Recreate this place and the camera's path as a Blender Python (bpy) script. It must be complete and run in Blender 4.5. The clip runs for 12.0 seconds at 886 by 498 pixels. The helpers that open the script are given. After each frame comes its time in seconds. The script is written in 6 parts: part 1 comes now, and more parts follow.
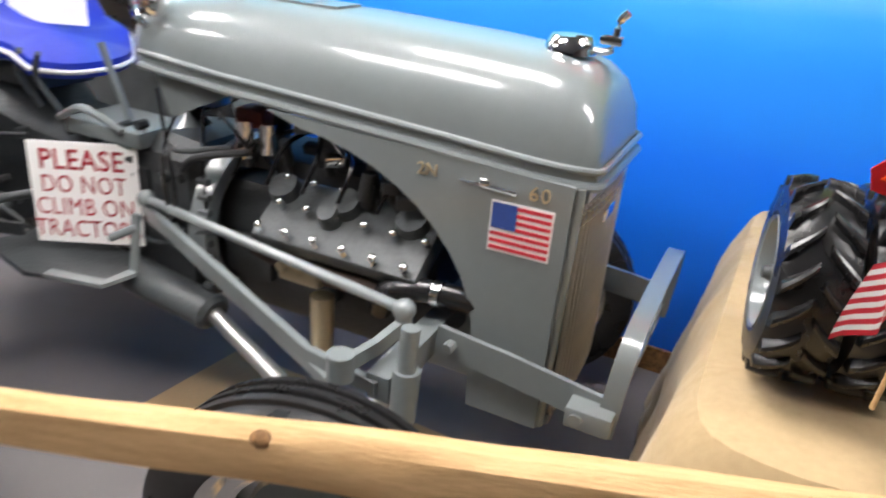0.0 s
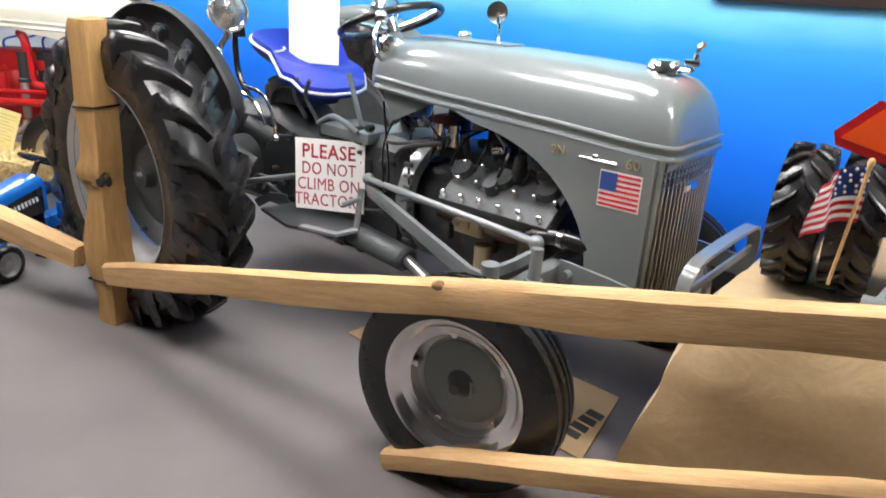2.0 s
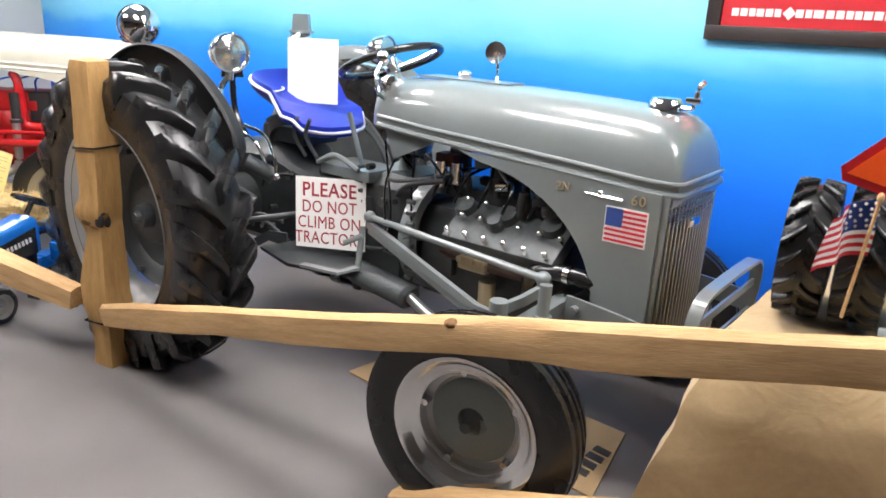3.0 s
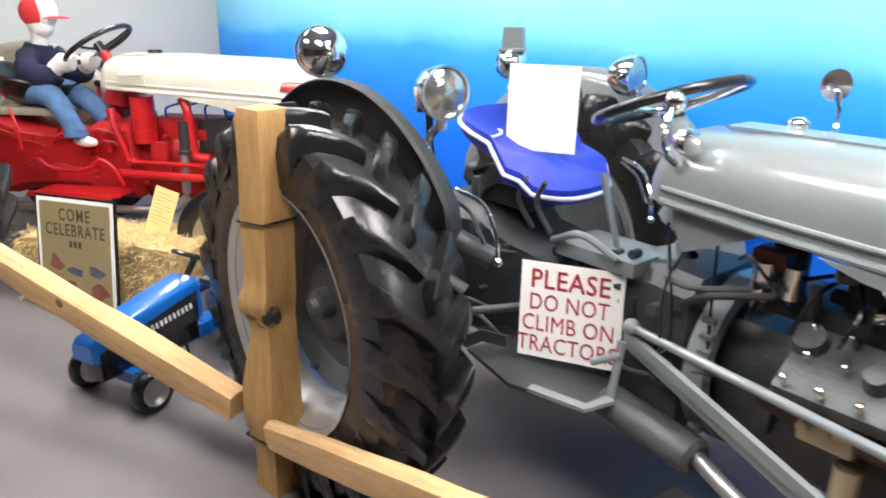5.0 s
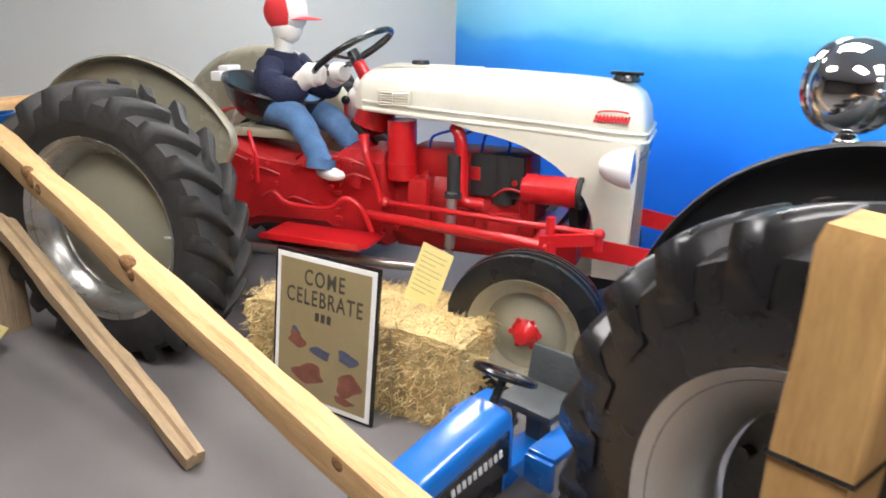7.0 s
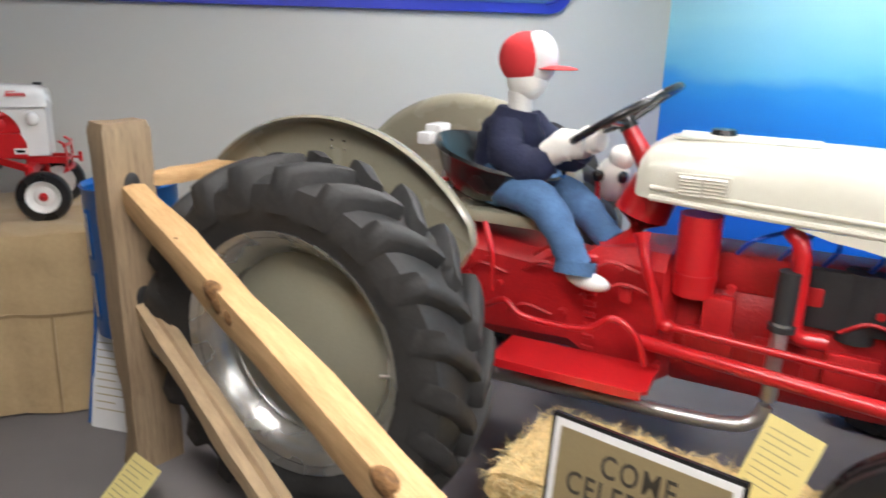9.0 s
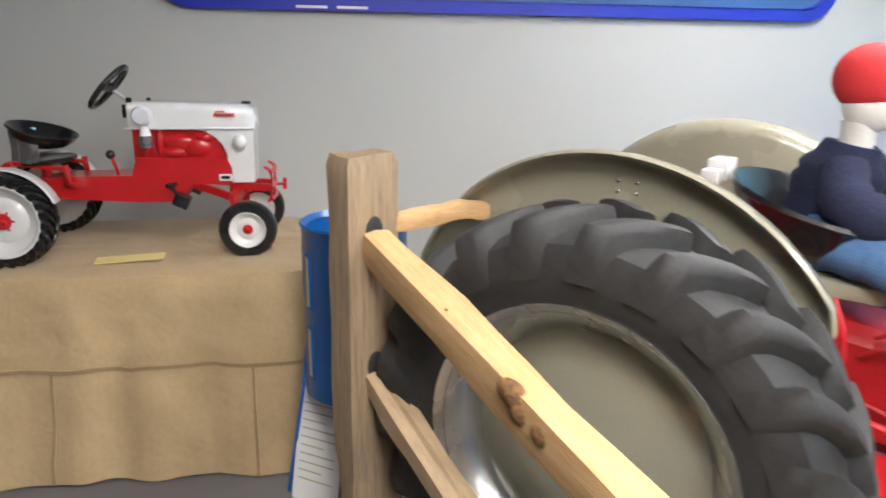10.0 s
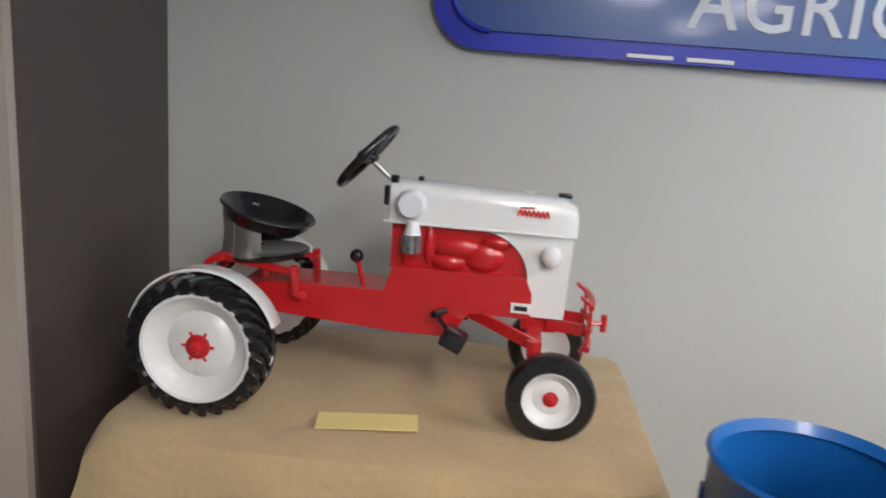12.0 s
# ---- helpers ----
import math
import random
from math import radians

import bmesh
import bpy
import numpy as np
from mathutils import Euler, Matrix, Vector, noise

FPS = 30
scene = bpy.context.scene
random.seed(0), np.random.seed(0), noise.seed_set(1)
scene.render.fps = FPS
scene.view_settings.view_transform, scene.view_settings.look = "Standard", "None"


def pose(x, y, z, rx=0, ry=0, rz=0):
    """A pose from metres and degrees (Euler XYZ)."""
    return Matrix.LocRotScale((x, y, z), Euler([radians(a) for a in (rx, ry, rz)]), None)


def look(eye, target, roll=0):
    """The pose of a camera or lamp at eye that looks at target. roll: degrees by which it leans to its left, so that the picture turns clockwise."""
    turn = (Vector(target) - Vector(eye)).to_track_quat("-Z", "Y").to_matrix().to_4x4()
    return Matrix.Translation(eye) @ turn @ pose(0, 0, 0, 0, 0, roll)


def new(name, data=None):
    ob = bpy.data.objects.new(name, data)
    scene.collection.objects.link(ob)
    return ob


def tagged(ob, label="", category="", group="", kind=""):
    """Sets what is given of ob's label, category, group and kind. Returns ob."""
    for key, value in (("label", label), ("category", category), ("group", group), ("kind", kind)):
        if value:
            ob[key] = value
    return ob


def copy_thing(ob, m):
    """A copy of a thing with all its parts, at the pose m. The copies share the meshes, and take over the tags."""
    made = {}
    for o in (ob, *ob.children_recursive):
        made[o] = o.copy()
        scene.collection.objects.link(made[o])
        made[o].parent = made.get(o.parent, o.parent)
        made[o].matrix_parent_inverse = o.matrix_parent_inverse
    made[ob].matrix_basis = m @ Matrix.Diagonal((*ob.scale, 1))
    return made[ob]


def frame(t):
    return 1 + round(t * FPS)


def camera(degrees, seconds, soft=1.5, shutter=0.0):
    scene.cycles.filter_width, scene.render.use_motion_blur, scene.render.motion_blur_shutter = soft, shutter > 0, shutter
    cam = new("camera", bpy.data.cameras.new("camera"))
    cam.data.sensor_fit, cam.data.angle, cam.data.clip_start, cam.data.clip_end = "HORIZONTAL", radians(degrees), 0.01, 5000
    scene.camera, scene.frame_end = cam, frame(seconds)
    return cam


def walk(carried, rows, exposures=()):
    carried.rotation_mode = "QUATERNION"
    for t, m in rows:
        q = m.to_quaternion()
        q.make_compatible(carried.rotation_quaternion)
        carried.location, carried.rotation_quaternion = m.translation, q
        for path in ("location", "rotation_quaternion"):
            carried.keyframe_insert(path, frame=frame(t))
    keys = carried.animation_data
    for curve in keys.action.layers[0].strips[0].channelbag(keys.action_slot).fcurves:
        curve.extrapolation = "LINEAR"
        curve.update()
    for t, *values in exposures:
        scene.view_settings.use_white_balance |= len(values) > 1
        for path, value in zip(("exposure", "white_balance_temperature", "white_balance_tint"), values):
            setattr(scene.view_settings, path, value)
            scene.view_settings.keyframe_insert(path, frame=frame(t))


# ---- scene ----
cam = camera(63.5, 12.0, soft=1.7, shutter=0.3)
PATH = [
    (0, (7.404, -2.495, 1.52), (6.631, -0.851, 0.683), 5.0),
    (0.5, (7.622, -2.658, 1.502), (6.528, -1.24, 0.611), 4.1),
    (1, (7.708, -2.958, 1.486), (6.65, -1.504, 0.61), 2.8),
    (1.5, (7.797, -3.096, 1.507), (6.706, -1.651, 0.657), 3.4),
    (2, (7.935, -3.131, 1.516), (6.721, -1.707, 0.81), 3.0),
    (2.5, (7.932, -3.215, 1.524), (6.713, -1.749, 0.92), 2.7),
    (2.7, (7.916, -3.221, 1.514), (6.724, -1.732, 0.912), 3.0),
    (4.3, (7.419, -2.737, 1.572), (6.018, -1.485, 0.887), 0.3),
    (4.5, (7.286, -2.73, 1.557), (5.848, -1.511, 0.89), 0.6),
    (5, (6.943, -2.742, 1.582), (5.459, -1.562, 0.946), 0.8),
    (5.5, (6.576, -2.661, 1.568), (5.003, -1.589, 0.956), 0.6),
    (6, (6.218, -2.628, 1.562), (4.526, -1.756, 0.948), 0.3),
    (6.5, (5.847, -2.672, 1.553), (4.137, -1.851, 0.92), 0.6),
    (8.5, (4.62, -2.914, 1.607), (2.909, -2.104, 0.963), 3.2),
    (9, (4.3, -3.008, 1.626), (2.487, -2.398, 1.041), 1.3),
    (9.5, (4.022, -3.257, 1.64), (2.16, -2.791, 1.078), 1.2),
    (10, (3.632, -3.361, 1.616), (1.736, -3.067, 1.054), 1.0),
    (10.5, (3.271, -3.465, 1.623), (1.35, -3.361, 1.076), 1.2),
    (11, (2.998, -3.667, 1.641), (1.061, -3.62, 1.144), 1.7),
    (11.5, (2.701, -3.771, 1.621), (0.754, -3.778, 1.166), 2.7),
    (12, (2.455, -3.88, 1.602), (0.508, -4.023, 1.167), 4.5),
]
walk(cam, [(t, look(eye, target, roll)) for t, eye, target, roll in PATH],
     exposures=[(0, 0.42), (2.5, 0.5), (4.5, 0.64), (5.5, 0.64), (6.5, 0.58), (8.5, 0.36), (9.5, 0.45), (10.0, 0.75), (10.5, 0.78), (11.0, 0.62), (11.5, 0.54), (12, 0.68)])


# ---- light ----
world = bpy.data.worlds.new("world")
scene.world = world
world.use_nodes = True
world.node_tree.nodes["Background"].inputs[0].default_value = (0.9, 0.95, 1.0, 1)
world.node_tree.nodes["Background"].inputs[1].default_value = 0.05
LAMP = 21.0


# ---- materials ----
def srgb(r, g, b):
    return tuple(((c / 255) / 12.92 if c / 255 < 0.04045 else ((c / 255 + 0.055) / 1.055) ** 2.4) for c in (r, g, b))


def mat(name, colour, rough=0.5, metal=0.0, vary=0.12, scale=6.0, bump=0.0, bump_scale=120.0, coat=0.0, stretch=(1, 1, 1), second=None, emit=0.0):
    """A painted or raw surface: two scales of tint, roughness wear, fine relief."""
    m = bpy.data.materials.new(name)
    m.use_nodes = True
    n, l = m.node_tree.nodes, m.node_tree.links
    p = n["Principled BSDF"]
    tc = n.new("ShaderNodeTexCoord")
    mp = n.new("ShaderNodeMapping")
    mp.inputs["Scale"].default_value = stretch
    l.new(tc.outputs["Object"], mp.inputs[0])
    big = n.new("ShaderNodeTexNoise")
    big.inputs["Scale"].default_value, big.inputs["Detail"].default_value = scale, 6
    l.new(mp.outputs[0], big.inputs["Vector"])
    fine = n.new("ShaderNodeTexNoise")
    fine.inputs["Scale"].default_value, fine.inputs["Detail"].default_value = bump_scale, 4
    l.new(mp.outputs[0], fine.inputs["Vector"])
    ramp = n.new("ShaderNodeValToRGB")
    lo = second or tuple(c * (1 - vary) for c in colour)
    hi = colour if second else tuple(min(1, c * (1 + vary)) for c in colour)
    ramp.color_ramp.elements[0].position, ramp.color_ramp.elements[1].position = 0.3, 0.7
    ramp.color_ramp.elements[0].color, ramp.color_ramp.elements[1].color = (*lo, 1), (*hi, 1)
    mixv = n.new("ShaderNodeMath")
    mixv.operation = "MULTIPLY_ADD"
    l.new(fine.outputs[0], mixv.inputs[0])
    mixv.inputs[1].default_value = 0.35
    add = n.new("ShaderNodeMath")
    add.operation = "MULTIPLY_ADD"
    l.new(big.outputs[0], add.inputs[0])
    add.inputs[1].default_value, add.inputs[2].default_value = 0.65, 0.0
    l.new(add.outputs[0], mixv.inputs[2])
    l.new(mixv.outputs[0], ramp.inputs[0])
    l.new(ramp.outputs[0], p.inputs["Base Color"])
    mr = n.new("ShaderNodeMapRange")
    mr.inputs[3].default_value, mr.inputs[4].default_value = max(0.02, rough - 0.06), min(1, rough + 0.08)
    l.new(big.outputs[0], mr.inputs[0])
    l.new(mr.outputs[0], p.inputs["Roughness"])
    p.inputs["Metallic"].default_value = metal
    p.inputs["Coat Weight"].default_value = coat
    p.inputs["Coat Roughness"].default_value = 0.08
    if bump:
        b = n.new("ShaderNodeBump")
        b.inputs["Strength"].default_value, b.inputs["Distance"].default_value = bump, 0.01
        l.new(fine.outputs[0], b.inputs["Height"])
        l.new(b.outputs[0], p.inputs["Normal"])
    if emit:
        p.inputs["Emission Color"].default_value = (1.0, 0.955, 0.945, 1)
        p.inputs["Emission Strength"].default_value = emit
    return m


def wood_mat(name, light, dark, stretch, rough=0.75):
    """Split timber: long grain lines, knots' brown blotches, weathering."""
    m = mat(name, light, rough, bump=0.25, bump_scale=26, scale=5, stretch=stretch, second=dark)
    return m


def weave_mat(name, colour, dark):
    """Burlap: two crossed thread waves with uneven threads."""
    m = mat(name, colour, 0.95, bump=0.2, bump_scale=60, scale=3, second=dark)
    n, l = m.node_tree.nodes, m.node_tree.links
    p = n["Principled BSDF"]
    tc = n["Texture Coordinate"]
    waves = []
    for axis in ("X", "Y", "Z"):
        w = n.new("ShaderNodeTexWave")
        w.bands_direction = axis
        w.inputs["Scale"].default_value = 160
        w.inputs["Distortion"].default_value = 1.5
        l.new(tc.outputs["Object"], w.inputs["Vector"])
        waves.append(w)
    a = n.new("ShaderNodeMath")
    a.operation = "ADD"
    l.new(waves[0].outputs["Fac"], a.inputs[0])
    l.new(waves[1].outputs["Fac"], a.inputs[1])
    c = n.new("ShaderNodeMath")
    c.operation = "ADD"
    l.new(a.outputs[0], c.inputs[0])
    l.new(waves[2].outputs["Fac"], c.inputs[1])
    b = n.new("ShaderNodeBump")
    b.inputs["Strength"].default_value, b.inputs["Distance"].default_value = 0.12, 0.002
    l.new(c.outputs[0], b.inputs["Height"])
    crease = n.new("ShaderNodeTexNoise")
    crease.inputs["Scale"].default_value, crease.inputs["Detail"].default_value, crease.inputs["Distortion"].default_value = 7.0, 3, 0.8
    l.new(tc.outputs["Object"], crease.inputs["Vector"])
    b2 = n.new("ShaderNodeBump")
    b2.inputs["Strength"].default_value, b2.inputs["Distance"].default_value = 0.22, 0.03
    l.new(crease.outputs[0], b2.inputs["Height"])
    l.new(b.outputs[0], b2.inputs["Normal"])
    l.new(b2.outputs[0], p.inputs["Normal"])
    p.inputs["Sheen Weight"].default_value = 0.2
    return m


def mural_mat():
    """The painted sky: deep blue below, a soft uneven edge, pale blue above."""
    m = bpy.data.materials.new("sky_mural_paint")
    m.use_nodes = True
    n, l = m.node_tree.nodes, m.node_tree.links
    p = n["Principled BSDF"]
    tc = n.new("ShaderNodeTexCoord")
    sep = n.new("ShaderNodeSeparateXYZ")
    l.new(tc.outputs["Object"], sep.inputs[0])
    noise_tex = n.new("ShaderNodeTexNoise")
    mp = n.new("ShaderNodeMapping")
    mp.inputs["Scale"].default_value = (0.8, 0.8, 2.5)
    l.new(tc.outputs["Object"], mp.inputs[0])
    l.new(mp.outputs[0], noise_tex.inputs["Vector"])
    noise_tex.inputs["Scale"].default_value, noise_tex.inputs["Detail"].default_value = 1.6, 5
    ad = n.new("ShaderNodeMath")
    ad.operation = "MULTIPLY_ADD"
    l.new(noise_tex.outputs[0], ad.inputs[0])
    ad.inputs[1].default_value = 0.22
    l.new(sep.outputs[2], ad.inputs[2])
    mr = n.new("ShaderNodeMapRange")
    mr.inputs[1].default_value, mr.inputs[2].default_value = 0.11, 2.91
    l.new(ad.outputs[0], mr.inputs[0])
    r = n.new("ShaderNodeValToRGB")
    e = r.color_ramp.elements
    e[0].position, e[0].color = 0.0, (*srgb(0, 84, 190), 1)
    e[1].position, e[1].color = 1.0, (*srgb(190, 232, 250), 1)
    for pos, col in ((0.30, srgb(0, 112, 236)), (0.44, srgb(30, 146, 246)), (0.478, srgb(52, 162, 247)), (0.512, srgb(112, 202, 248)), (0.62, srgb(160, 228, 250))):
        el = e.new(pos)
        el.color = (*col, 1)
    l.new(mr.outputs[0], r.inputs[0])
    l.new(r.outputs[0], p.inputs["Base Color"])
    p.inputs["Roughness"].default_value = 0.55
    f = n.new("ShaderNodeTexNoise")
    f.inputs["Scale"].default_value = 180
    l.new(tc.outputs["Object"], f.inputs["Vector"])
    b = n.new("ShaderNodeBump")
    b.inputs["Strength"].default_value, b.inputs["Distance"].default_value = 0.08, 0.003
    l.new(f.outputs[0], b.inputs["Height"])
    l.new(b.outputs[0], p.inputs["Normal"])
    return m


GREY = mat("grey_tractor_paint", (0.185, 0.207, 0.21), 0.3, vary=0.05, coat=0.9, bump=0.02, bump_scale=40)
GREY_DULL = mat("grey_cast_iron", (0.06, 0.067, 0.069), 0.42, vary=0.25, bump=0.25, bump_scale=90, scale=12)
# darker copy of the grey casting, with the underbody shade put into its colour
CAST_SHADED = mat("shaded_grey_cast_iron", (0.035, 0.039, 0.041), 0.45, vary=0.3, bump=0.25, bump_scale=90, scale=12)
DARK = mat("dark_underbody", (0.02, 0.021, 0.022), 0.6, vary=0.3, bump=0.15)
BLACK = mat("black_enamel", (0.012, 0.012, 0.013), 0.25, coat=0.3)
RUBBER = mat("polished_tyre_rubber", (0.013, 0.013, 0.0135), 0.27, vary=0.25, bump=0.08, bump_scale=60, scale=9)
RUBBER_DUSTY = mat("dusty_tyre_rubber", (0.034, 0.034, 0.033), 0.6, vary=0.35, bump=0.12, bump_scale=60, scale=9)
SILVER = mat("silver_painted_steel", (0.5, 0.5, 0.49), 0.34, 0.6, vary=0.08)
STEEL = mat("bright_steel_pipe", (0.6, 0.6, 0.58), 0.35, 0.9, vary=0.15)
CHROME = mat("chrome", (0.82, 0.82, 0.82), 0.06, 1.0, vary=0.02)
POLISHED = mat("polished_steel_rim", (0.75, 0.75, 0.74), 0.14, 0.95, vary=0.04)
GRILLE = mat("nickel_grille_bar", (0.62, 0.58, 0.48), 0.28, 0.85)
CREAM = mat("cream_tractor_paint", (0.62, 0.60, 0.50), 0.3, vary=0.04, coat=0.4, bump=0.02, bump_scale=40)
WHEEL_GREY = mat("pale_grey_wheel_paint", (0.2, 0.235, 0.225), 0.4, vary=0.1, scale=4)
DULL_RIM = mat("galvanised_rim", (0.55, 0.55, 0.52), 0.26, 0.85, vary=0.15, scale=5)
OLIVE = mat("drab_cream_fender_paint", (0.34, 0.32, 0.235), 0.26, vary=0.08, coat=0.6, scale=3)
WHEEL_OLIVE = mat("drab_glossy_wheel_paint", (0.25, 0.24, 0.175), 0.12, vary=0.08, coat=1.0, scale=3)
RED = mat("red_tractor_paint", (0.52, 0.012, 0.016), 0.3, vary=0.1, coat=0.4, bump=0.03, bump_scale=50)
RED_CAST = mat("red_painted_casting", (0.44, 0.012, 0.015), 0.42, vary=0.22, bump=0.3, bump_scale=90, scale=12)
RUST = mat("brown_manifold_iron", (0.06, 0.035, 0.025), 0.7, vary=0.3, bump=0.2)
BRASS = mat("pale_brass", (0.6, 0.5, 0.33), 0.35, 0.7)
COPPER_RED = mat("dull_red_coil", (0.16, 0.03, 0.015), 0.45)
WIRE_BLUE = mat("blue_wire", (0.01, 0.08, 0.55), 0.4)
SEAT_BLUE = mat("royal_blue_vinyl", (0.012, 0.03, 0.36), 0.35, vary=0.1, bump=0.08)
PIPING = mat("white_vinyl_piping", (0.75, 0.76, 0.8), 0.4)
PAPER = mat("white_paper", (0.82, 0.82, 0.8), 0.7, vary=0.02)
YELLOW_PAPER = mat("pale_yellow_card", (0.75, 0.64, 0.26), 0.7, vary=0.04)
INK = mat("grey_ink", (0.45, 0.38, 0.18), 0.8)
SIGN_RED = mat("dark_red_print", (0.34, 0.02, 0.03), 0.6, vary=0.04)
FLAG_RED = mat("flag_red", (0.6, 0.03, 0.05), 0.6)
FLAG_BLUE = mat("flag_blue", (0.03, 0.07, 0.28), 0.6)
WHITE = mat("white_enamel", (0.76, 0.76, 0.74), 0.25, vary=0.03, coat=0.4)
PINE = wood_mat("fresh_split_pine", (0.72, 0.475, 0.235), (0.48, 0.285, 0.115), (1.2, 11, 11))
PINE_UP = wood_mat("split_pine_post", (0.52, 0.32, 0.12), (0.34, 0.18, 0.06), (9, 9, 1.2))
WEATHERED = wood_mat("weathered_fence_post", (0.43, 0.315, 0.19), (0.19, 0.135, 0.085), (14, 14, 0.9))
WEATHERED_RAIL = wood_mat("weathered_fence_rail", (0.52, 0.38, 0.22), (0.33, 0.235, 0.14), (1.5, 9, 9))
KNOT = mat("dark_wood_knot", (0.2, 0.1, 0.035), 0.8, vary=0.55, scale=45, bump=0.6, bump_scale=90)
CARPET = mat("grey_carpet", (0.195, 0.18, 0.175), 0.95, vary=0.17, scale=1.9, bump=0.6, bump_scale=300)
WALL_GREY = mat("pale_grey_wall_paint", (0.515, 0.52, 0.49), 0.6, vary=0.03, scale=0.8, bump=0.06, bump_scale=200)
WALL_BROWN = mat("dark_brown_wall_paint", (0.085, 0.068, 0.062), 0.6, vary=0.08, scale=1.2, bump=0.06, bump_scale=200)
WALL_BEIGE = mat("beige_wall_paint", (0.45, 0.39, 0.33), 0.6, vary=0.03, bump=0.06, bump_scale=200)
CEILING = mat("grey_ceiling_board", (0.5, 0.5, 0.49), 0.9, vary=0.05, bump=0.3, bump_scale=150)
MURAL = mural_mat()
BURLAP = weave_mat("tan_burlap", (0.50, 0.37, 0.20), (0.40, 0.29, 0.15))
BURLAP_DARK = weave_mat("burlap_hem", (0.36, 0.26, 0.135), (0.26, 0.18, 0.09))
HAY = mat("hay", (0.68, 0.51, 0.24), 0.9, vary=0.45, scale=25, bump=1.0, bump_scale=110)
STRAW = mat("straw", (0.72, 0.57, 0.29), 0.8, vary=0.3, scale=40)
TOY_BLUE = mat("blue_enamel", (0.006, 0.14, 0.52), 0.28, vary=0.05, coat=0.5)
BIN_BLUE = mat("blue_painted_steel", (0.006, 0.105, 0.36), 0.38, vary=0.08, coat=0.2)
SIGN_EDGE = mat("royal_blue_sign_edge", (0.015, 0.03, 0.42), 0.35)
SIGN_FACE = mat("blue_sign_face", (0.035, 0.095, 0.30), 0.3, vary=0.12, scale=2, coat=0.4)
SIGN_TEXT = mat("pale_sign_lettering", (0.62, 0.67, 0.72), 0.5)
CARDBOARD = mat("cardboard", (0.42, 0.29, 0.15), 0.85, vary=0.1)
ORANGE = mat("fluorescent_orange", (0.95, 0.10, 0.01), 0.5)
BORDER_RED = mat("reflective_red_border", (0.5, 0.01, 0.015), 0.4)
FRAME_DARK = mat("dark_brown_picture_frame", (0.03, 0.022, 0.02), 0.4)
POSTER_GOLD = mat("tan_poster_print", (0.30, 0.235, 0.12), 0.4, vary=0.1, scale=4, coat=0.5)
POSTER_INK = mat("dark_poster_lettering", (0.05, 0.043, 0.03), 0.5)
POSTER_RED = mat("dull_red_poster_print", (0.2, 0.07, 0.045), 0.5, vary=0.4, scale=18)
POSTER_BLUE = mat("dull_blue_poster_print", (0.08, 0.09, 0.14), 0.5, vary=0.3, scale=18)
POSTER_GREEN = mat("pale_green_poster_print", (0.36, 0.50, 0.20), 0.5)
AD_RED = mat("red_poster_print", (0.55, 0.02, 0.03), 0.4)
NAVY = mat("navy_cotton", (0.012, 0.016, 0.045), 0.9, vary=0.3, bump=0.4, bump_scale=70)
DENIM = mat("blue_denim", (0.07, 0.15, 0.29), 0.9, vary=0.4, scale=14, bump=0.4, bump_scale=150)
CLOTH_WHITE = mat("white_cotton", (0.74, 0.72, 0.66), 0.9, vary=0.08, bump=0.3)
CAP_RED = mat("red_cotton", (0.62, 0.03, 0.035), 0.8, vary=0.1, bump=0.15)
GLASS = mat("lamp_lens_glass", (0.52, 0.54, 0.54), 0.08, 0.85, vary=0.15, bump=0.25, bump_scale=45)
LAMP_GLOW = mat("lamp_diffuser", (0.9, 0.9, 0.9), 0.5, emit=LAMP)


# ---- mesh tools ----
def B():
    return bmesh.new()


def box(bm, c, s, r=(0, 0, 0), bev=0.0):
    g = bmesh.ops.create_cube(bm, size=1, matrix=pose(*c, *r) @ Matrix.Diagonal((*s, 1)))
    if bev:
        es = list({e for v in g["verts"] for e in v.link_edges})
        bmesh.ops.bevel(bm, geom=es, offset=bev, segments=2, affect="EDGES", profile=0.6)


def cyl(bm, a, b, r, r2=None, n=16):
    a, b = Vector(a), Vector(b)
    d = b - a
    m = Matrix.Translation((a + b) / 2) @ d.to_track_quat("Z", "Y").to_matrix().to_4x4()
    bmesh.ops.create_cone(bm, cap_ends=True, segments=n, radius1=r, radius2=r if r2 is None else r2, depth=d.length, matrix=m)


def ball(bm, c, s, n=20, r=(0, 0, 0)):
    s = (s, s, s) if isinstance(s, (int, float)) else s
    bmesh.ops.create_uvsphere(bm, u_segments=n, v_segments=n // 2 + 2, radius=1, matrix=pose(*c, *r) @ Matrix.Diagonal((*s, 1)))


def loft(bm, rings, cap=True, closed=True):
    vs = [[bm.verts.new(p) for p in ring] for ring in rings]
    n = len(vs[0])
    for a, b in zip(vs, vs[1:]):
        for i in range(n if closed else n - 1):
            j = (i + 1) % n
            bm.faces.new((a[i], a[j], b[j], b[i]))
    if cap:
        bm.faces.new(vs[0][::-1])
        bm.faces.new(vs[-1])
    return vs


def smooth_path(pts, k=6):
    """Catmull-Rom points through pts."""
    p = [Vector(q) for q in pts]
    p = [p[0] * 2 - p[1]] + p + [p[-1] * 2 - p[-2]]
    out = []
    for i in range(1, len(p) - 2):
        for j in range(k):
            t = j / k
            out.append(0.5 * ((2 * p[i]) + (p[i + 1] - p[i - 1]) * t + (2 * p[i - 1] - 5 * p[i] + 4 * p[i + 1] - p[i + 2]) * t * t + (3 * p[i] - p[i - 1] - 3 * p[i + 1] + p[i + 2]) * t ** 3))
    out.append(p[-2])
    return out


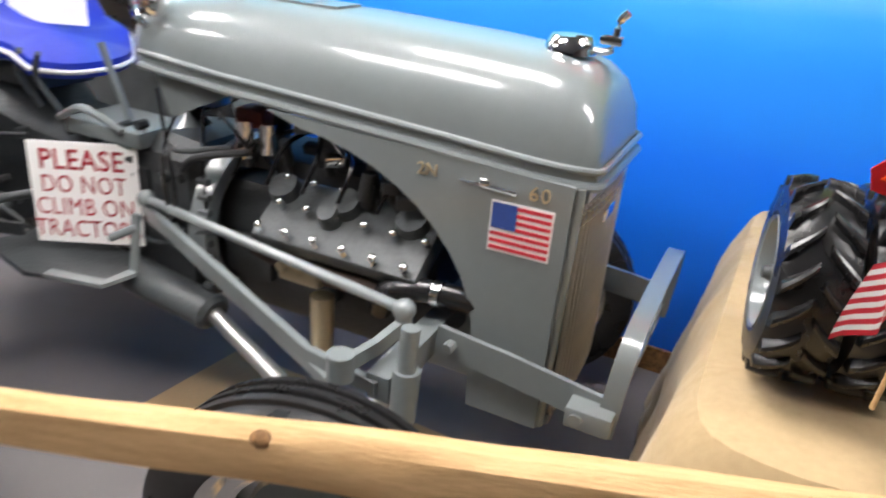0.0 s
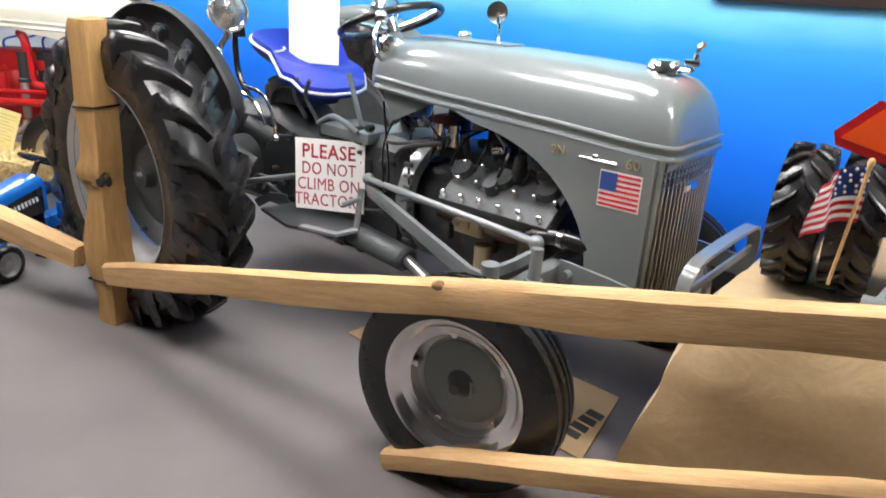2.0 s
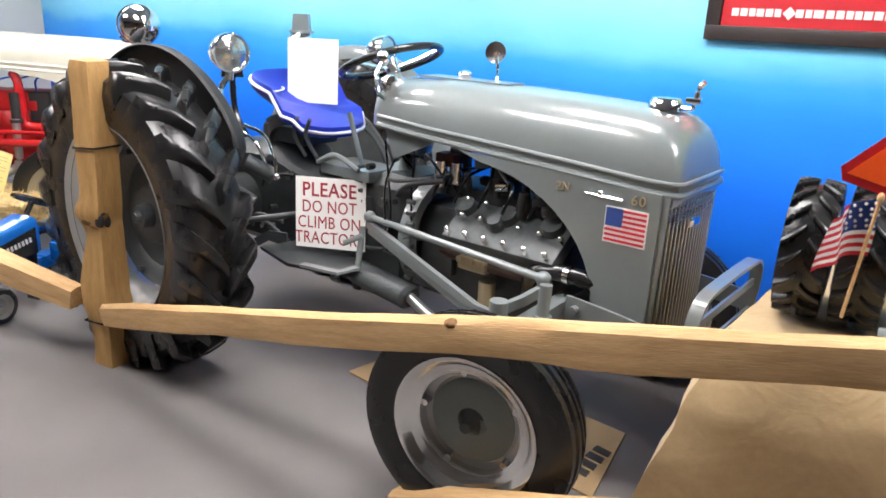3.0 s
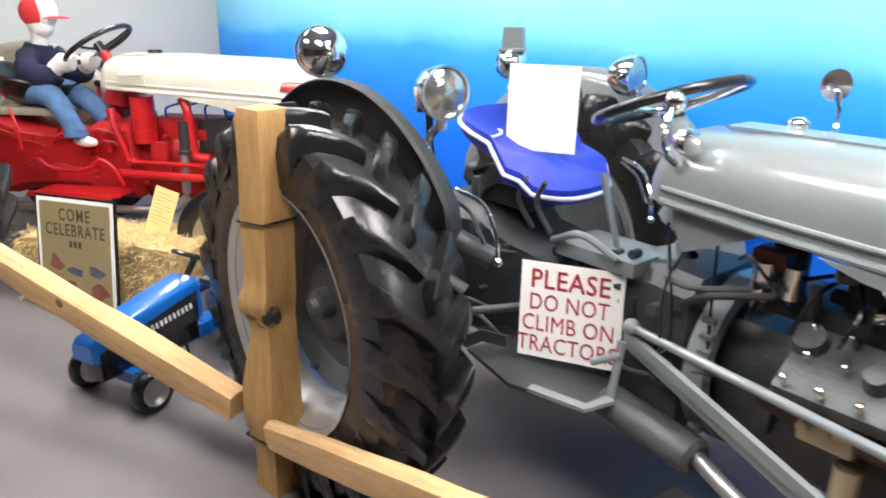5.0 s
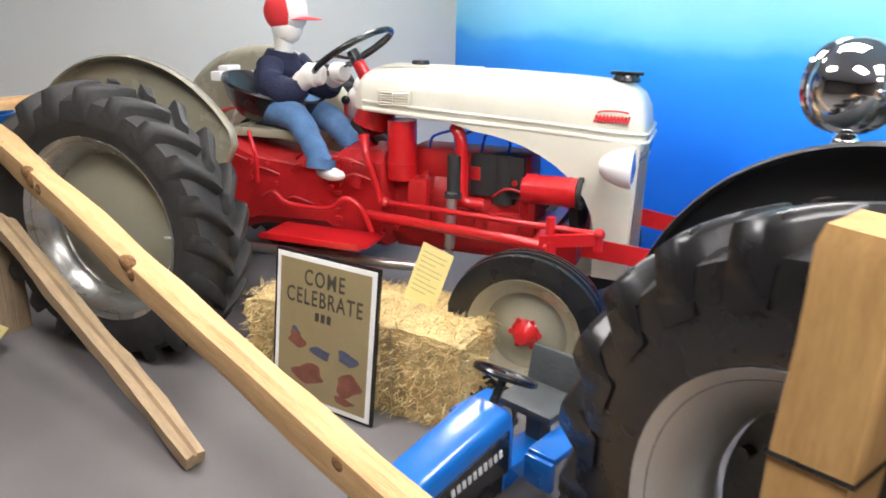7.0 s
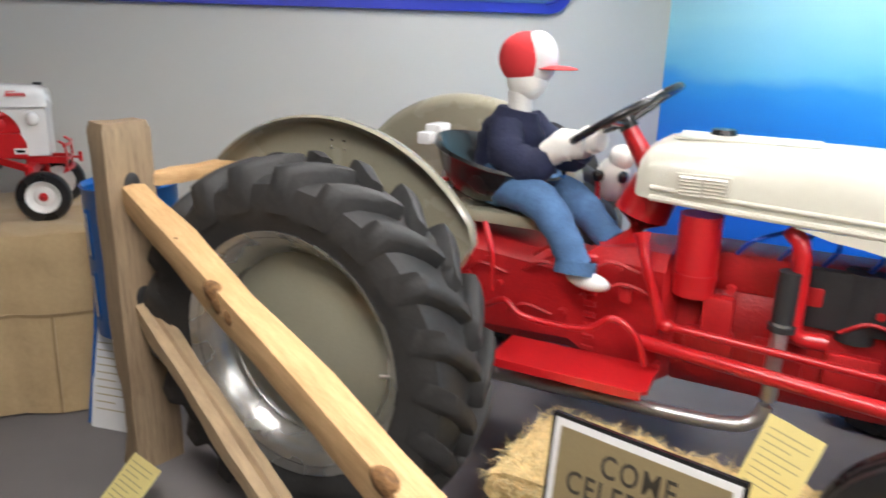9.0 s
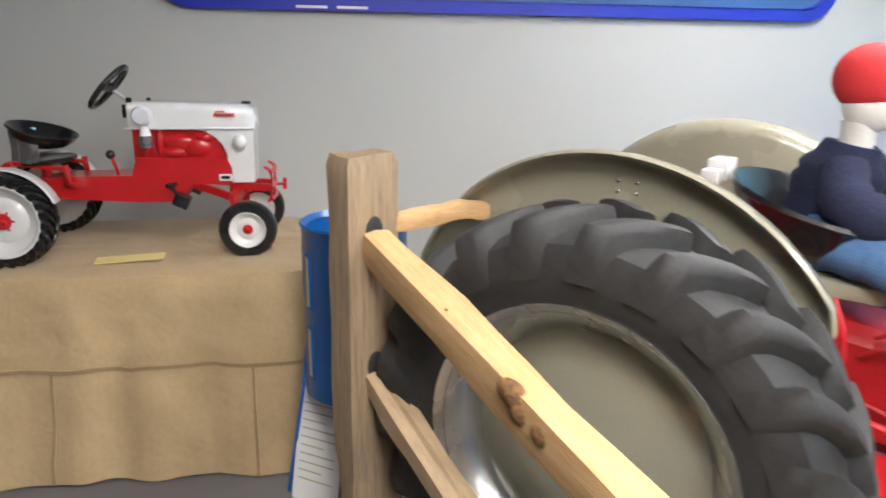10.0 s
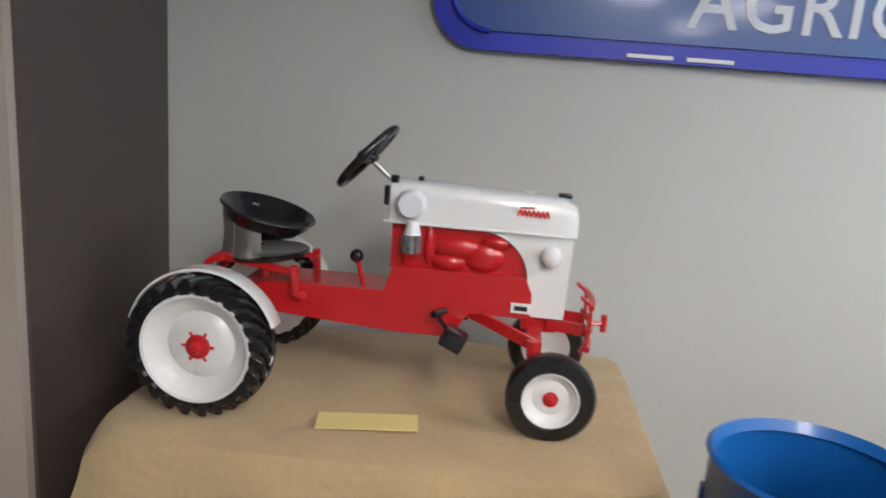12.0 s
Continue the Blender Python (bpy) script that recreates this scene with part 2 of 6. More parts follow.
def tube(bm, pts, r, n=8, k=0, flat=None, up=(0, 0, 1)):
    """A round pipe, or a flat bar (flat = width, thickness), along pts."""
    pts = smooth_path(pts, k) if k else [Vector(p) for p in pts]
    rings = []
    for i, p in enumerate(pts):
        d = (pts[min(i + 1, len(pts) - 1)] - pts[max(i - 1, 0)]).normalized()
        u = Vector(up)
        if abs(d.dot(u)) > 0.97:
            u = Vector((1, 0, 0))
        s = d.cross(u).normalized()
        u = s.cross(d)
        rr = r[min(i, len(r) - 1)] if isinstance(r, (list, tuple)) else r
        if flat:
            w, t = flat
            rings.append([p + s * (a * t / 2) + u * (b * w / 2) for a, b in ((-1, -1), (1, -1), (1, 1), (-1, 1))])
        else:
            rings.append([p + (s * math.cos(a) + u * math.sin(a)) * rr for a in [2 * math.pi * j / n for j in range(n)]])
    loft(bm, rings)


def lathe(bm, prof, n=40, m=None, loop=False):
    """Turns a profile of (radius, y) about the local Y axis."""
    m = m or Matrix()
    rings = [[m @ Vector((r * math.cos(a), y, r * math.sin(a))) for r, y in prof] for a in [2 * math.pi * i / n for i in range(n)]]
    vs = [[bm.verts.new(p) for p in ring] for ring in rings]
    k = len(prof)
    for i in range(n):
        a, b = vs[i], vs[(i + 1) % n]
        for j in range(k if loop else k - 1):
            q = (j + 1) % k
            bm.faces.new((a[j], a[q], b[q], b[j]))
    bmesh.ops.remove_doubles(bm, verts=[v for r in vs for v in r], dist=1e-5)


def plate(bm, pts, t, m=None):
    """A flat polygon in the local XY plane, t thick."""
    m = m or Matrix()
    lo = [bm.verts.new(m @ Vector((x, y, -t / 2))) for x, y in pts]
    hi = [bm.verts.new(m @ Vector((x, y, t / 2))) for x, y in pts]
    n = len(pts)
    bm.faces.new(lo[::-1])
    bm.faces.new(hi)
    for i in range(n):
        j = (i + 1) % n
        bm.faces.new((lo[i], lo[j], hi[j], hi[i]))


def mesh_of(name, bm, material, angle=38):
    bmesh.ops.recalc_face_normals(bm, faces=bm.faces[:])
    me = bpy.data.meshes.new(name)
    bm.to_mesh(me)
    bm.free()
    for mt in material if isinstance(material, (list, tuple)) else (material,):
        me.materials.append(mt)
    me.shade_smooth()
    me.set_sharp_from_angle(angle=radians(angle))
    return me


def part(name, bm, material, parent=None, label="", m=None):
    ob = new(name, mesh_of(name, bm, material) if isinstance(bm, bmesh.types.BMesh) else bm)
    ob.parent = parent
    if m is not None:
        ob.matrix_basis = m
    if label:
        tagged(ob, label)
    return ob


def thing(name, m, label, category, group="", kind=""):
    ob = new(name)
    ob.empty_display_size = 0.05
    ob.matrix_basis = m
    return tagged(ob, label, category, group, kind)


def joined(name, pieces):
    """One mesh out of several (bmesh, material) pieces."""
    verts, faces, index, mats = [], [], [], []
    for bm, mt in pieces:
        bmesh.ops.recalc_face_normals(bm, faces=bm.faces[:])
        bm.verts.ensure_lookup_table()
        bm.verts.index_update()
        o = len(verts)
        verts += [v.co[:] for v in bm.verts]
        if mt not in mats:
            mats.append(mt)
        for f in bm.faces:
            faces.append([o + v.index for v in f.verts])
            index.append(mats.index(mt))
        bm.free()
    me = bpy.data.meshes.new(name)
    me.from_pydata(verts, [], faces)
    for mt in mats:
        me.materials.append(mt)
    me.polygons.foreach_set("material_index", index)
    me.shade_smooth()
    me.set_sharp_from_angle(angle=radians(50))
    return me


def text(name, words, size, material, parent, m, depth=0.002, spacing=1.0, bold=0.0, align="CENTER", stretch=1.0):
    cu = bpy.data.curves.new(name, "FONT")
    cu.body, cu.size, cu.extrude, cu.align_x, cu.space_character, cu.offset = words, size, depth, align, spacing, bold
    cu.resolution_u = 3
    tmp = new(name, cu)
    bpy.context.view_layer.update()
    me = bpy.data.meshes.new_from_object(tmp.evaluated_get(bpy.context.evaluated_depsgraph_get()))
    bpy.data.objects.remove(tmp)
    me.materials.clear()
    me.materials.append(material)
    me.transform(Matrix.Diagonal((stretch, 1, 1, 1)))
    ob = new(name, me)
    ob.parent = parent
    ob.matrix_basis = m
    return ob


def wall(name, c, s, material, label, category="wall"):
    bm = B()
    box(bm, (0, 0, 0), s)
    ob = part(name, bm, material, m=pose(*c))
    return tagged(ob, label, category, kind="structure")


# ---- the room ----
ROOM_X, ROOM_Y, HIGH = 10.5, -7.5, 2.8
wall("floor", (ROOM_X / 2, ROOM_Y / 2, -0.05), (ROOM_X + 0.4, -ROOM_Y + 0.4, 0.1), CARPET, "plain grey low-pile carpet floor", "floor")
bm = B()
box(bm, (0, 0, 1.45), (ROOM_X + 0.4, 0.15, 2.9))
tagged(part("wall_north", bm, MURAL, m=pose(ROOM_X / 2, 0.075, 0)), "wall painted as a blue sky with a pale haze", "wall", kind="structure")
wall("wall_west", (-0.075, ROOM_Y / 2, 1.45), (0.15, -ROOM_Y, 2.9), WALL_GREY, "plain pale grey painted wall")
wall("wall_south", (ROOM_X / 2, ROOM_Y - 0.075, 1.45), (ROOM_X + 0.4, 0.15, 2.9), WALL_BROWN, "plain dark brown painted wall")
wall("wall_east", (ROOM_X + 0.075, ROOM_Y / 2, 1.45), (0.15, -ROOM_Y, 2.9), WALL_BROWN, "plain dark brown painted wall")
wall("ceiling", (ROOM_X / 2, ROOM_Y / 2, HIGH + 0.05), (ROOM_X + 0.4, -ROOM_Y + 0.4, 0.1), CEILING, "plain grey ceiling with recessed light panels", "ceiling")
wall("baseboard", (ROOM_X / 2, -0.008, 0.05), (ROOM_X, 0.016, 0.1), KNOT, "brown wooden baseboard along the blue wall", "baseboard")
wall("wall_pier", (0.39, -5.36, 1.45), (0.78, 0.6, 2.9), WALL_BROWN, "dark brown painted wall pier beside the table")
wall("trim_pier", (0.795, -5.37, 1.4), (0.03, 0.6, 2.8), WALL_BEIGE, "beige painted end face of the wall pier", "trim")


def ceiling_light(x, y):
    t = thing("ceiling_light", pose(x, y, HIGH), "white recessed ceiling light panel, lit", "ceiling light", "ceiling light panels")
    bm = B()
    for dx, dy, sx, sy in ((0, 0.31, 1.28, 0.04), (0, -0.31, 1.28, 0.04), (0.62, 0, 0.04, 0.58), (-0.62, 0, 0.04, 0.58)):
        box(bm, (dx, dy, -0.012), (sx, sy, 0.024))
    part("frame", bm, WHITE, t)
    bm = B()
    box(bm, (0, 0, -0.006), (1.2, 0.58, 0.012))
    part("diffuser", bm, LAMP_GLOW, t)
    return t


first_light = ceiling_light(1.6, -1.3)
for lx, ly in ((4.1, -1.3), (6.6, -1.3), (9.1, -1.3), (3.2, -3.2), (5.9, -2.6)):
    copy_thing(first_light, pose(lx, ly, HIGH))


# ---- wheels ----
def lug_mesh(side, r0, half, high, width, sweep):
    """One chevron bar of a farm tyre, from the crown to the shoulder."""
    bm = B()
    rows = []
    for i in range(7):
        u = i / 6
        y = side * (0.006 + (half + 0.004) * min(1, u * 1.12))
        base = r0 - high * (0.35 + 0.9 * u ** 3 + (1.2 if i == 6 else 0))
        top = r0 + high - high * (0.7 * u ** 3 + (1.3 if i == 6 else 0))
        a = -sweep * u ** 0.85
        wa = width * (0.8 + 0.35 * u) / r0 / 2
        row = []
        mid = base + (top - base) * 0.72
        for rr, da in ((base, -wa * 1.35), (mid, -wa * 1.08), (top, -wa * 0.78), (top + 0.002, 0), (top, wa * 0.78), (mid, wa * 1.08), (base, wa * 1.35)):
            row.append(Vector((rr * math.sin(a + da), y, rr * math.cos(a + da))))
        rows.append(row)
    loft(bm, rows)
    return bm


def rear_wheel(parent, m, tyre_r, rim_r, rubber, rim_mat, disc_mat, side, dome, lugs=21, wide=0.27):
    """side: the way the outer face points along local y."""
    half = wide / 2
    bm = B()
    d = side
    if dome:
        lathe(bm, [(rim_r * 0.93 * u, d * (0.085 - 0.105 * u ** 2.2)) for u in [i / 12 for i in range(13)]] + [(rim_r * 0.935, -d * 0.05), (0, -d * 0.09)], 64)
    else:
        lathe(bm, [(0.0, -d * 0.045), (rim_r * 0.3, -d * 0.05), (rim_r * 0.34, -d * 0.075), (rim_r * 0.6, -d * 0.085), (rim_r * 0.68, -d * 0.055), (rim_r * 0.8, -d * 0.05), (rim_r * 0.82, -d * 0.1), (0, -d * 0.12)], 48)
    w = part("rear_wheel", bm, disc_mat, parent, "", m)
    rc = tyre_r - 0.046
    bm = B()
    prof = [(rim_r - 0.02, -half * 0.78), (rim_r + 0.03, -half * 0.98), (rc * 0.86, -half * 1.04), (rc * 0.95, -half * 0.96), (rc * 0.985, -half * 0.72), (rc, -half * 0.3), (rc, half * 0.3), (rc * 0.985, half * 0.72), (rc * 0.95, half * 0.96), (rc * 0.86, half * 1.04), (rim_r + 0.03, half * 0.98), (rim_r - 0.02, half * 0.78)]
    lathe(bm, prof, 64, loop=True)
    part("tyre", bm, rubber, w)
    bm = B()
    e = half * 0.8 + 0.005
    lathe(bm, [(rim_r - 0.012, -e), (rim_r + 0.004, -e - 0.012), (rim_r + 0.004, -e + 0.012), (rim_r - 0.03, -e + 0.03), (rim_r - 0.075, -e + 0.09), (rim_r - 0.075, e - 0.09), (rim_r - 0.03, e - 0.03), (rim_r + 0.004, e - 0.012), (rim_r + 0.004, e + 0.012), (rim_r - 0.012, e), (rim_r - 0.045, e - 0.035), (rim_r - 0.088, e - 0.095), (rim_r - 0.088, -e + 0.095), (rim_r - 0.045, -e + 0.035)], 64, loop=True)
    part("rim", bm, rim_mat, w)
    ma = mesh_of("lug", lug_mesh(1, rc, half, 0.046, 0.064, 0.27), rubber, 62)
    mb = mesh_of("lug", lug_mesh(-1, rc, half, 0.046, 0.064, 0.27), rubber, 62)
    for i in range(lugs):
        a = 360 / lugs * i
        part("lug", ma, None, w, m=pose(0, 0, 0, 0, a, 0))
        part("lug", mb, None, w, m=pose(0, 0, 0, 0, a + 180 / lugs, 0))
    if not dome:
        nut = B()
        cyl(nut, (0, -d * 0.065, 0), (0, -d * 0.03, 0), 0.014, n=6)
        nut = mesh_of("wheel_nut", nut, disc_mat)
        for i in range(8):
            a = 2 * math.pi * i / 8
            part("wheel_nut", nut, None, w, m=pose(rim_r * 0.72 * math.cos(a), 0, rim_r * 0.72 * math.sin(a)))
        bm = B()
        cyl(bm, (0, -d * 0.08, 0), (0, d * 0.0, 0), 0.06, 0.05)
        cyl(bm, (0, d * 0.0, 0), (0, d * 0.02, 0), 0.03, 0.02)
        part("hub", bm, disc_mat, w)
    else:
        bm = B()
        cyl(bm, (rim_r * 0.86, d * half * 0.5, 0.05), (rim_r * 0.8, d * half * 0.62, 0.05), 0.006, n=8)
        part("valve", bm, STEEL, w)
    return w


def front_wheel(parent, m, side, rubber, rim_mat, disc_mat, hub_mat, ring_mat, R=0.34, rim_r=0.232, wide=0.13):
    half, d = wide / 2, side
    bm = B()
    if hub_mat is RED:
        lathe(bm, [(0.0, d * 0.016), (rim_r * 0.3, d * 0.012), (rim_r * 0.42, -d * 0.004), (rim_r * 0.58, -d * 0.016), (rim_r * 0.58, -d * 0.036), (0, -d * 0.04)], 48)
    else:
        lathe(bm, [(0.0, d * 0.004), (rim_r * 0.5, d * 0.002), (rim_r * 0.6, -d * 0.006), (rim_r * 0.6, -d * 0.03), (0, -d * 0.04)], 48)
    w = part("front_wheel", bm, disc_mat, parent, "", m)
    bm = B()
    lathe(bm, [(rim_r * 0.58, -d * 0.016), (rim_r * 0.68, -d * 0.021), (rim_r * 0.8, -d * 0.022), (rim_r * 0.86, -d * 0.024), (rim_r * 0.86, -d * 0.05), (rim_r * 0.58, -d * 0.04)] if hub_mat is RED else [(rim_r * 0.58, -d * 0.01), (rim_r * 0.64, -d * 0.022), (rim_r * 0.8, -d * 0.018), (rim_r * 0.86, -d * 0.026), (rim_r * 0.86, -d * 0.05), (rim_r * 0.58, -d * 0.04)], 40, loop=True)
    part("wheel_ring", bm, ring_mat, w)
    bm = B()
    prof = [(rim_r - 0.01, -half * 0.7), (rim_r + 0.02, -half * 0.95), (R * 0.86, -half), (R * 0.94, -half * 0.9)]
    crown = []
    for y, h in ((-0.85, 0.975), (-0.6, 0.985), (-0.55, 0.962), (-0.36, 0.966), (-0.31, 0.995), (-0.1, 1.0), (-0.06, 0.972), (0.06, 0.972), (0.1, 1.0), (0.31, 0.995), (0.36, 0.966), (0.55, 0.962), (0.6, 0.985), (0.85, 0.975)):
        crown.append((R * h, half * y))
    prof += crown + [(r, -y) for r, y in reversed(prof)]
    lathe(bm, prof, 56, loop=True)
    part("tyre", bm, rubber, w)
    bm = B()
    e = half * 0.78
    lathe(bm, [(rim_r - 0.01, -e), (rim_r + 0.005, -e - 0.006), (rim_r + 0.005, -e + 0.006), (rim_r - 0.05, -e + 0.03), (rim_r - 0.05, e - 0.03), (rim_r + 0.005, e - 0.006), (rim_r + 0.005, e + 0.008), (rim_r - 0.012, e + 0.002), (rim_r - 0.03, e - 0.022), (rim_r - 0.062, e - 0.036), (rim_r - 0.062, -e + 0.036), (rim_r - 0.03, -e + 0.022)] if side > 0 else [(rim_r - 0.01, e), (rim_r + 0.005, e + 0.006), (rim_r + 0.005, e - 0.006), (rim_r - 0.05, e - 0.03), (rim_r - 0.05, -e + 0.03), (rim_r + 0.005, -e + 0.006), (rim_r + 0.005, -e - 0.008), (rim_r - 0.012, -e - 0.002), (rim_r - 0.03, -e + 0.022), (rim_r - 0.062, -e + 0.036), (rim_r - 0.062, e - 0.036), (rim_r - 0.03, e - 0.022)], 56, loop=True)
    part("rim", bm, rim_mat, w)
    bolt = B()
    cyl(bolt, (0, -d * 0.02, 0), (0, d * 0.01, 0), 0.013, 0.011, 8)
    bolt = mesh_of("bolt", bolt, rim_mat)
    for i in range(0 if hub_mat is RED else 5):
        a = 2 * math.pi * i / 5 + 0.5
        part("bolt", bolt, None, w, m=pose(rim_r * 0.7 * math.cos(a), 0, rim_r * 0.7 * math.sin(a)))
    bm = B()
    k = 1.5 if hub_mat is RED else 1.0
    lathe(bm, [(0, d * 0.05 * k), (0.018 * k, d * 0.048 * k), (0.025 * k, d * 0.03 * k), (0.038 * k, d * 0.01 * k), (0.05 * k, 0)], 20)
    if k > 1:
        for i in range(6):
            a = math.pi / 3 * i
            cyl(bm, (0.06 * math.cos(a), 0, 0.06 * math.sin(a)), (0.06 * math.cos(a), d * 0.022, 0.06 * math.sin(a)), 0.011, n=6)
    part("hub_cap", bm, hub_mat, w)
    return w


# ---- tractors ----
def hood_ring(x, w, zb, zt, n=22, p=0.5, q=0.72):
    out = []
    for i in range(n + 1):
        a = math.pi * i / n
        c = math.cos(a)
        out.append(Vector((x, -w * math.copysign(abs(c) ** p, c), zb + (zt - zb) * math.sin(a) ** q)))
    return out


HOOD = [(0.885, 0.20, 1.115, 1.235), (0.905, 0.222, 1.11, 1.268), (0.94, 0.234, 1.108, 1.29), (1.2, 0.238, 1.09, 1.298), (1.5, 0.236, 1.075, 1.297), (1.8, 0.23, 1.058, 1.288), (2.0, 0.222, 1.043, 1.276), (2.07, 0.214, 1.038, 1.258), (2.115, 0.203, 1.036, 1.225), (2.14, 0.194, 1.035, 1.175), (2.15, 0.188, 1.035, 1.1)]


def tractor_body(t, paint, cast, hood_mat, fender_mat, wb, fender_y, fx=lambda x: x, fc=(-0.1, 0.618)):
    """The parts that both old tractors share."""
    bm = B()
    loft(bm, [hood_ring(fx(q[0]), *q[1:]) for q in HOOD])
    part("hood", bm, hood_mat, t)
    for dz, rr in ((0.006, 0.011), (0.04, 0.008)):
        bm = B()
        right = [Vector((fx(x), -w - 0.002, zb + dz)) for x, w, zb, zt in HOOD[2:]]
        left = [Vector((v.x, -v.y, v.z)) for v in reversed(right)]
        tube(bm, right + [Vector((fx(2.158), -0.17, 1.035 + dz)), Vector((fx(2.158), 0.17, 1.035 + dz))] + left, rr)
        part("hood_bead", bm, hood_mat, t)
    # shell round the radiator, with the arched opening over the engine
    ar = 0.605 if paint is RED else 0.55
    arch = [(1.36, 1.075)] + [(1.38 + ar * math.sin(a), 0.62 + 0.43 * math.cos(a)) for a in [math.pi / 2 * i / 12 for i in range(1, 12)]] + [(1.382 + ar, 0.6), (1.386 + ar, 0.44), (2.115, 0.435), (2.12, 1.045)]
    for s in (-1, 1):
        bm = B()
        m = Matrix(((1, 0, 0, 0), (0.03 * -s, 0, s, s * 0.288), (0, 1, 0, 0), (0, 0, 0, 1)))
        plate(bm, [(fx(x), z) for x, z in arch], 0.012, m)
        part("side_panel", bm, hood_mat, t)
        bm = B()
        tube(bm, [(fx(2.115), s * 0.207, 0.435), (fx(2.12), s * 0.207, 0.75), (fx(2.124), s * 0.207, 1.04)], 0.014, 10)
        part("corner_post", bm, hood_mat, t)
    bm = B()
    box(bm, (fx(2.12), 0, 0.445), (0.035, 0.39, 0.03), bev=0.005)
    part("grille_sill", bm, hood_mat, t)
    bm = B()
    box(bm, (fx(2.125), 0, 1.02), (0.035, 0.39, 0.035), bev=0.005)
    part("grille_header", bm, hood_mat, t)
    bar = B()
    box(bar, (0, 0, 0), (0.009, 0.0085, 0.56), bev=0.003)
    bar = mesh_of("grille_bar", bar, GRILLE)
    for i in range(15):
        y = -0.182 + 0.026 * i
        part("grille_bar", bar, None, t, m=pose(fx(2.146) - 0.35 * y * y, y, 0.732))
    bm = B()
    box(bm, (fx(2.05), 0, 0.74), (0.07, 0.38, 0.58))
    part("radiator", bm, DARK, t)
    # transmission, bell housing, axle trumpets
    bm = B()
    def ring(x, hw, z0, z1):
        return [Vector((x, y, z)) for y, z in ((-hw, z0 + 0.05), (-hw * 0.7, z0), (hw * 0.7, z0), (hw, z0 + 0.05), (hw, z1 - 0.05), (hw * 0.7, z1), (-hw * 0.7, z1), (-hw, z1 - 0.05))]
    loft(bm, [ring(-0.28, 0.14, 0.5, 0.8), ring(-0.15, 0.19, 0.42, 0.9), ring(0.2, 0.19, 0.42, 0.92), ring(0.3, 0.15, 0.45, 0.86), ring(0.7, 0.14, 0.46, 0.82), ring(0.78, 0.15, 0.42, 0.88), ring(0.9, 0.165, 0.42, 0.9), ring(1.04, 0.2, 0.42, 0.9), ring(1.08, 0.16, 0.44, 0.84)])
    cyl(bm, (0, -fender_y - 0.1, 0.63), (0, fender_y + 0.1, 0.63), 0.085, n=20)
    cyl(bm, (0, -0.3, 0.63), (0, -0.16, 0.63), 0.13, n=20)
    for s in (-1, 1):
        for i in range(10):
            cyl(bm, (0.76, s * (0.14 + 0.004 * i), 0.45 + 0.045 * i), (0.8, s * (0.14 + 0.004 * i), 0.45 + 0.045 * i), 0.012, n=6)
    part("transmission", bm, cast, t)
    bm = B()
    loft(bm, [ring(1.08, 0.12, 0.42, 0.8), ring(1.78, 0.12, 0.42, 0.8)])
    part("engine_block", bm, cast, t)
    for i in range(3):
        bm = B()
        box(bm, (1.2 + 0.22 * i, -0.135, 0.6), (0.16, 0.04, 0.12), bev=0.012)
        part("block_cover", bm, cast, t)
    # front axle
    bm = B()
    tube(bm, [(wb, -0.49, 0.6), (wb, -0.25, 0.61), (wb + 0.02, 0, 0.64), (wb, 0.25, 0.61), (wb, 0.49, 0.6)], 0, flat=(0.065, 0.055))
    box(bm, (wb + 0.02, 0, 0.53), (0.2, 0.24, 0.2), bev=0.02)
    part("front_axle", bm, paint, t)
    link = ((1.07, 0.22, 0.67), (2.12, 0.42, 0.695)) if paint is RED else ((0.87, 0.2, 0.715), (1.825, 0.378, 0.738))
    for s in (-1, 1):
        bm = B()
        cyl(bm, (wb + 0.06, s * 0.5, 0.34), (wb + 0.06, s * 0.47, 0.76), 0.02)
        cyl(bm, (wb + 0.06, s * 0.485, 0.54), (wb + 0.06, s * 0.475, 0.66), 0.03)
        cyl(bm, (wb + 0.06, s * 0.49, 0.36), (wb, s * 0.7, 0.345), 0.026)
        part("spindle", bm, paint, t)
        bm = B()
        if paint is RED:
            tube(bm, [(0.98, s * 0.23, 0.6), (wb - 0.1, s * 0.45, 0.635), (wb + 0.06, s * 0.49, 0.635)], 0.025, 12)
        else:
            tube(bm, [(0.85, s * 0.19, 0.68), (wb - 0.2, s * 0.46, 0.6), (wb, s * 0.49, 0.6)], 0, flat=(0.034, 0.02))
            tube(bm, [(0.85, s * 0.18, 0.65), (wb - 0.4, s * 0.38, 0.585), (wb - 0.1, s * 0.5, 0.565)], 0, flat=(0.028, 0.016))
        part("radius_rod", bm, paint, t)
        bm = B()
        (ax0, ay0, az0), (ax1, ay1, az1) = link
        cyl(bm, (ax0, s * ay0, az0), (ax1, s * ay1, az1), 0.0135)
        ball(bm, (ax1, s * ay1, az1), 0.026)
        ball(bm, (ax0, s * ay0, az0), 0.026)
        part("drag_link", bm, paint, t)
        bm = B()
        if paint is RED:
            tube(bm, [(wb + 0.02, s * 0.5, 0.66), (wb + 0.14, s * 0.47, 0.67), (ax1, s * ay1, az1 - 0.02)], 0, flat=(0.05, 0.022))
        else:
            tube(bm, [(ax1 - 0.055, s * 0.53, 0.66), (ax1 - 0.02, s * 0.46, 0.68), (ax1, s * ay1, 0.7)], 0, flat=(0.034, 0.02))
            cyl(bm, (ax1 - 0.06, s * 0.535, 0.63), (ax1 - 0.06, s * 0.535, 0.69), 0.03)
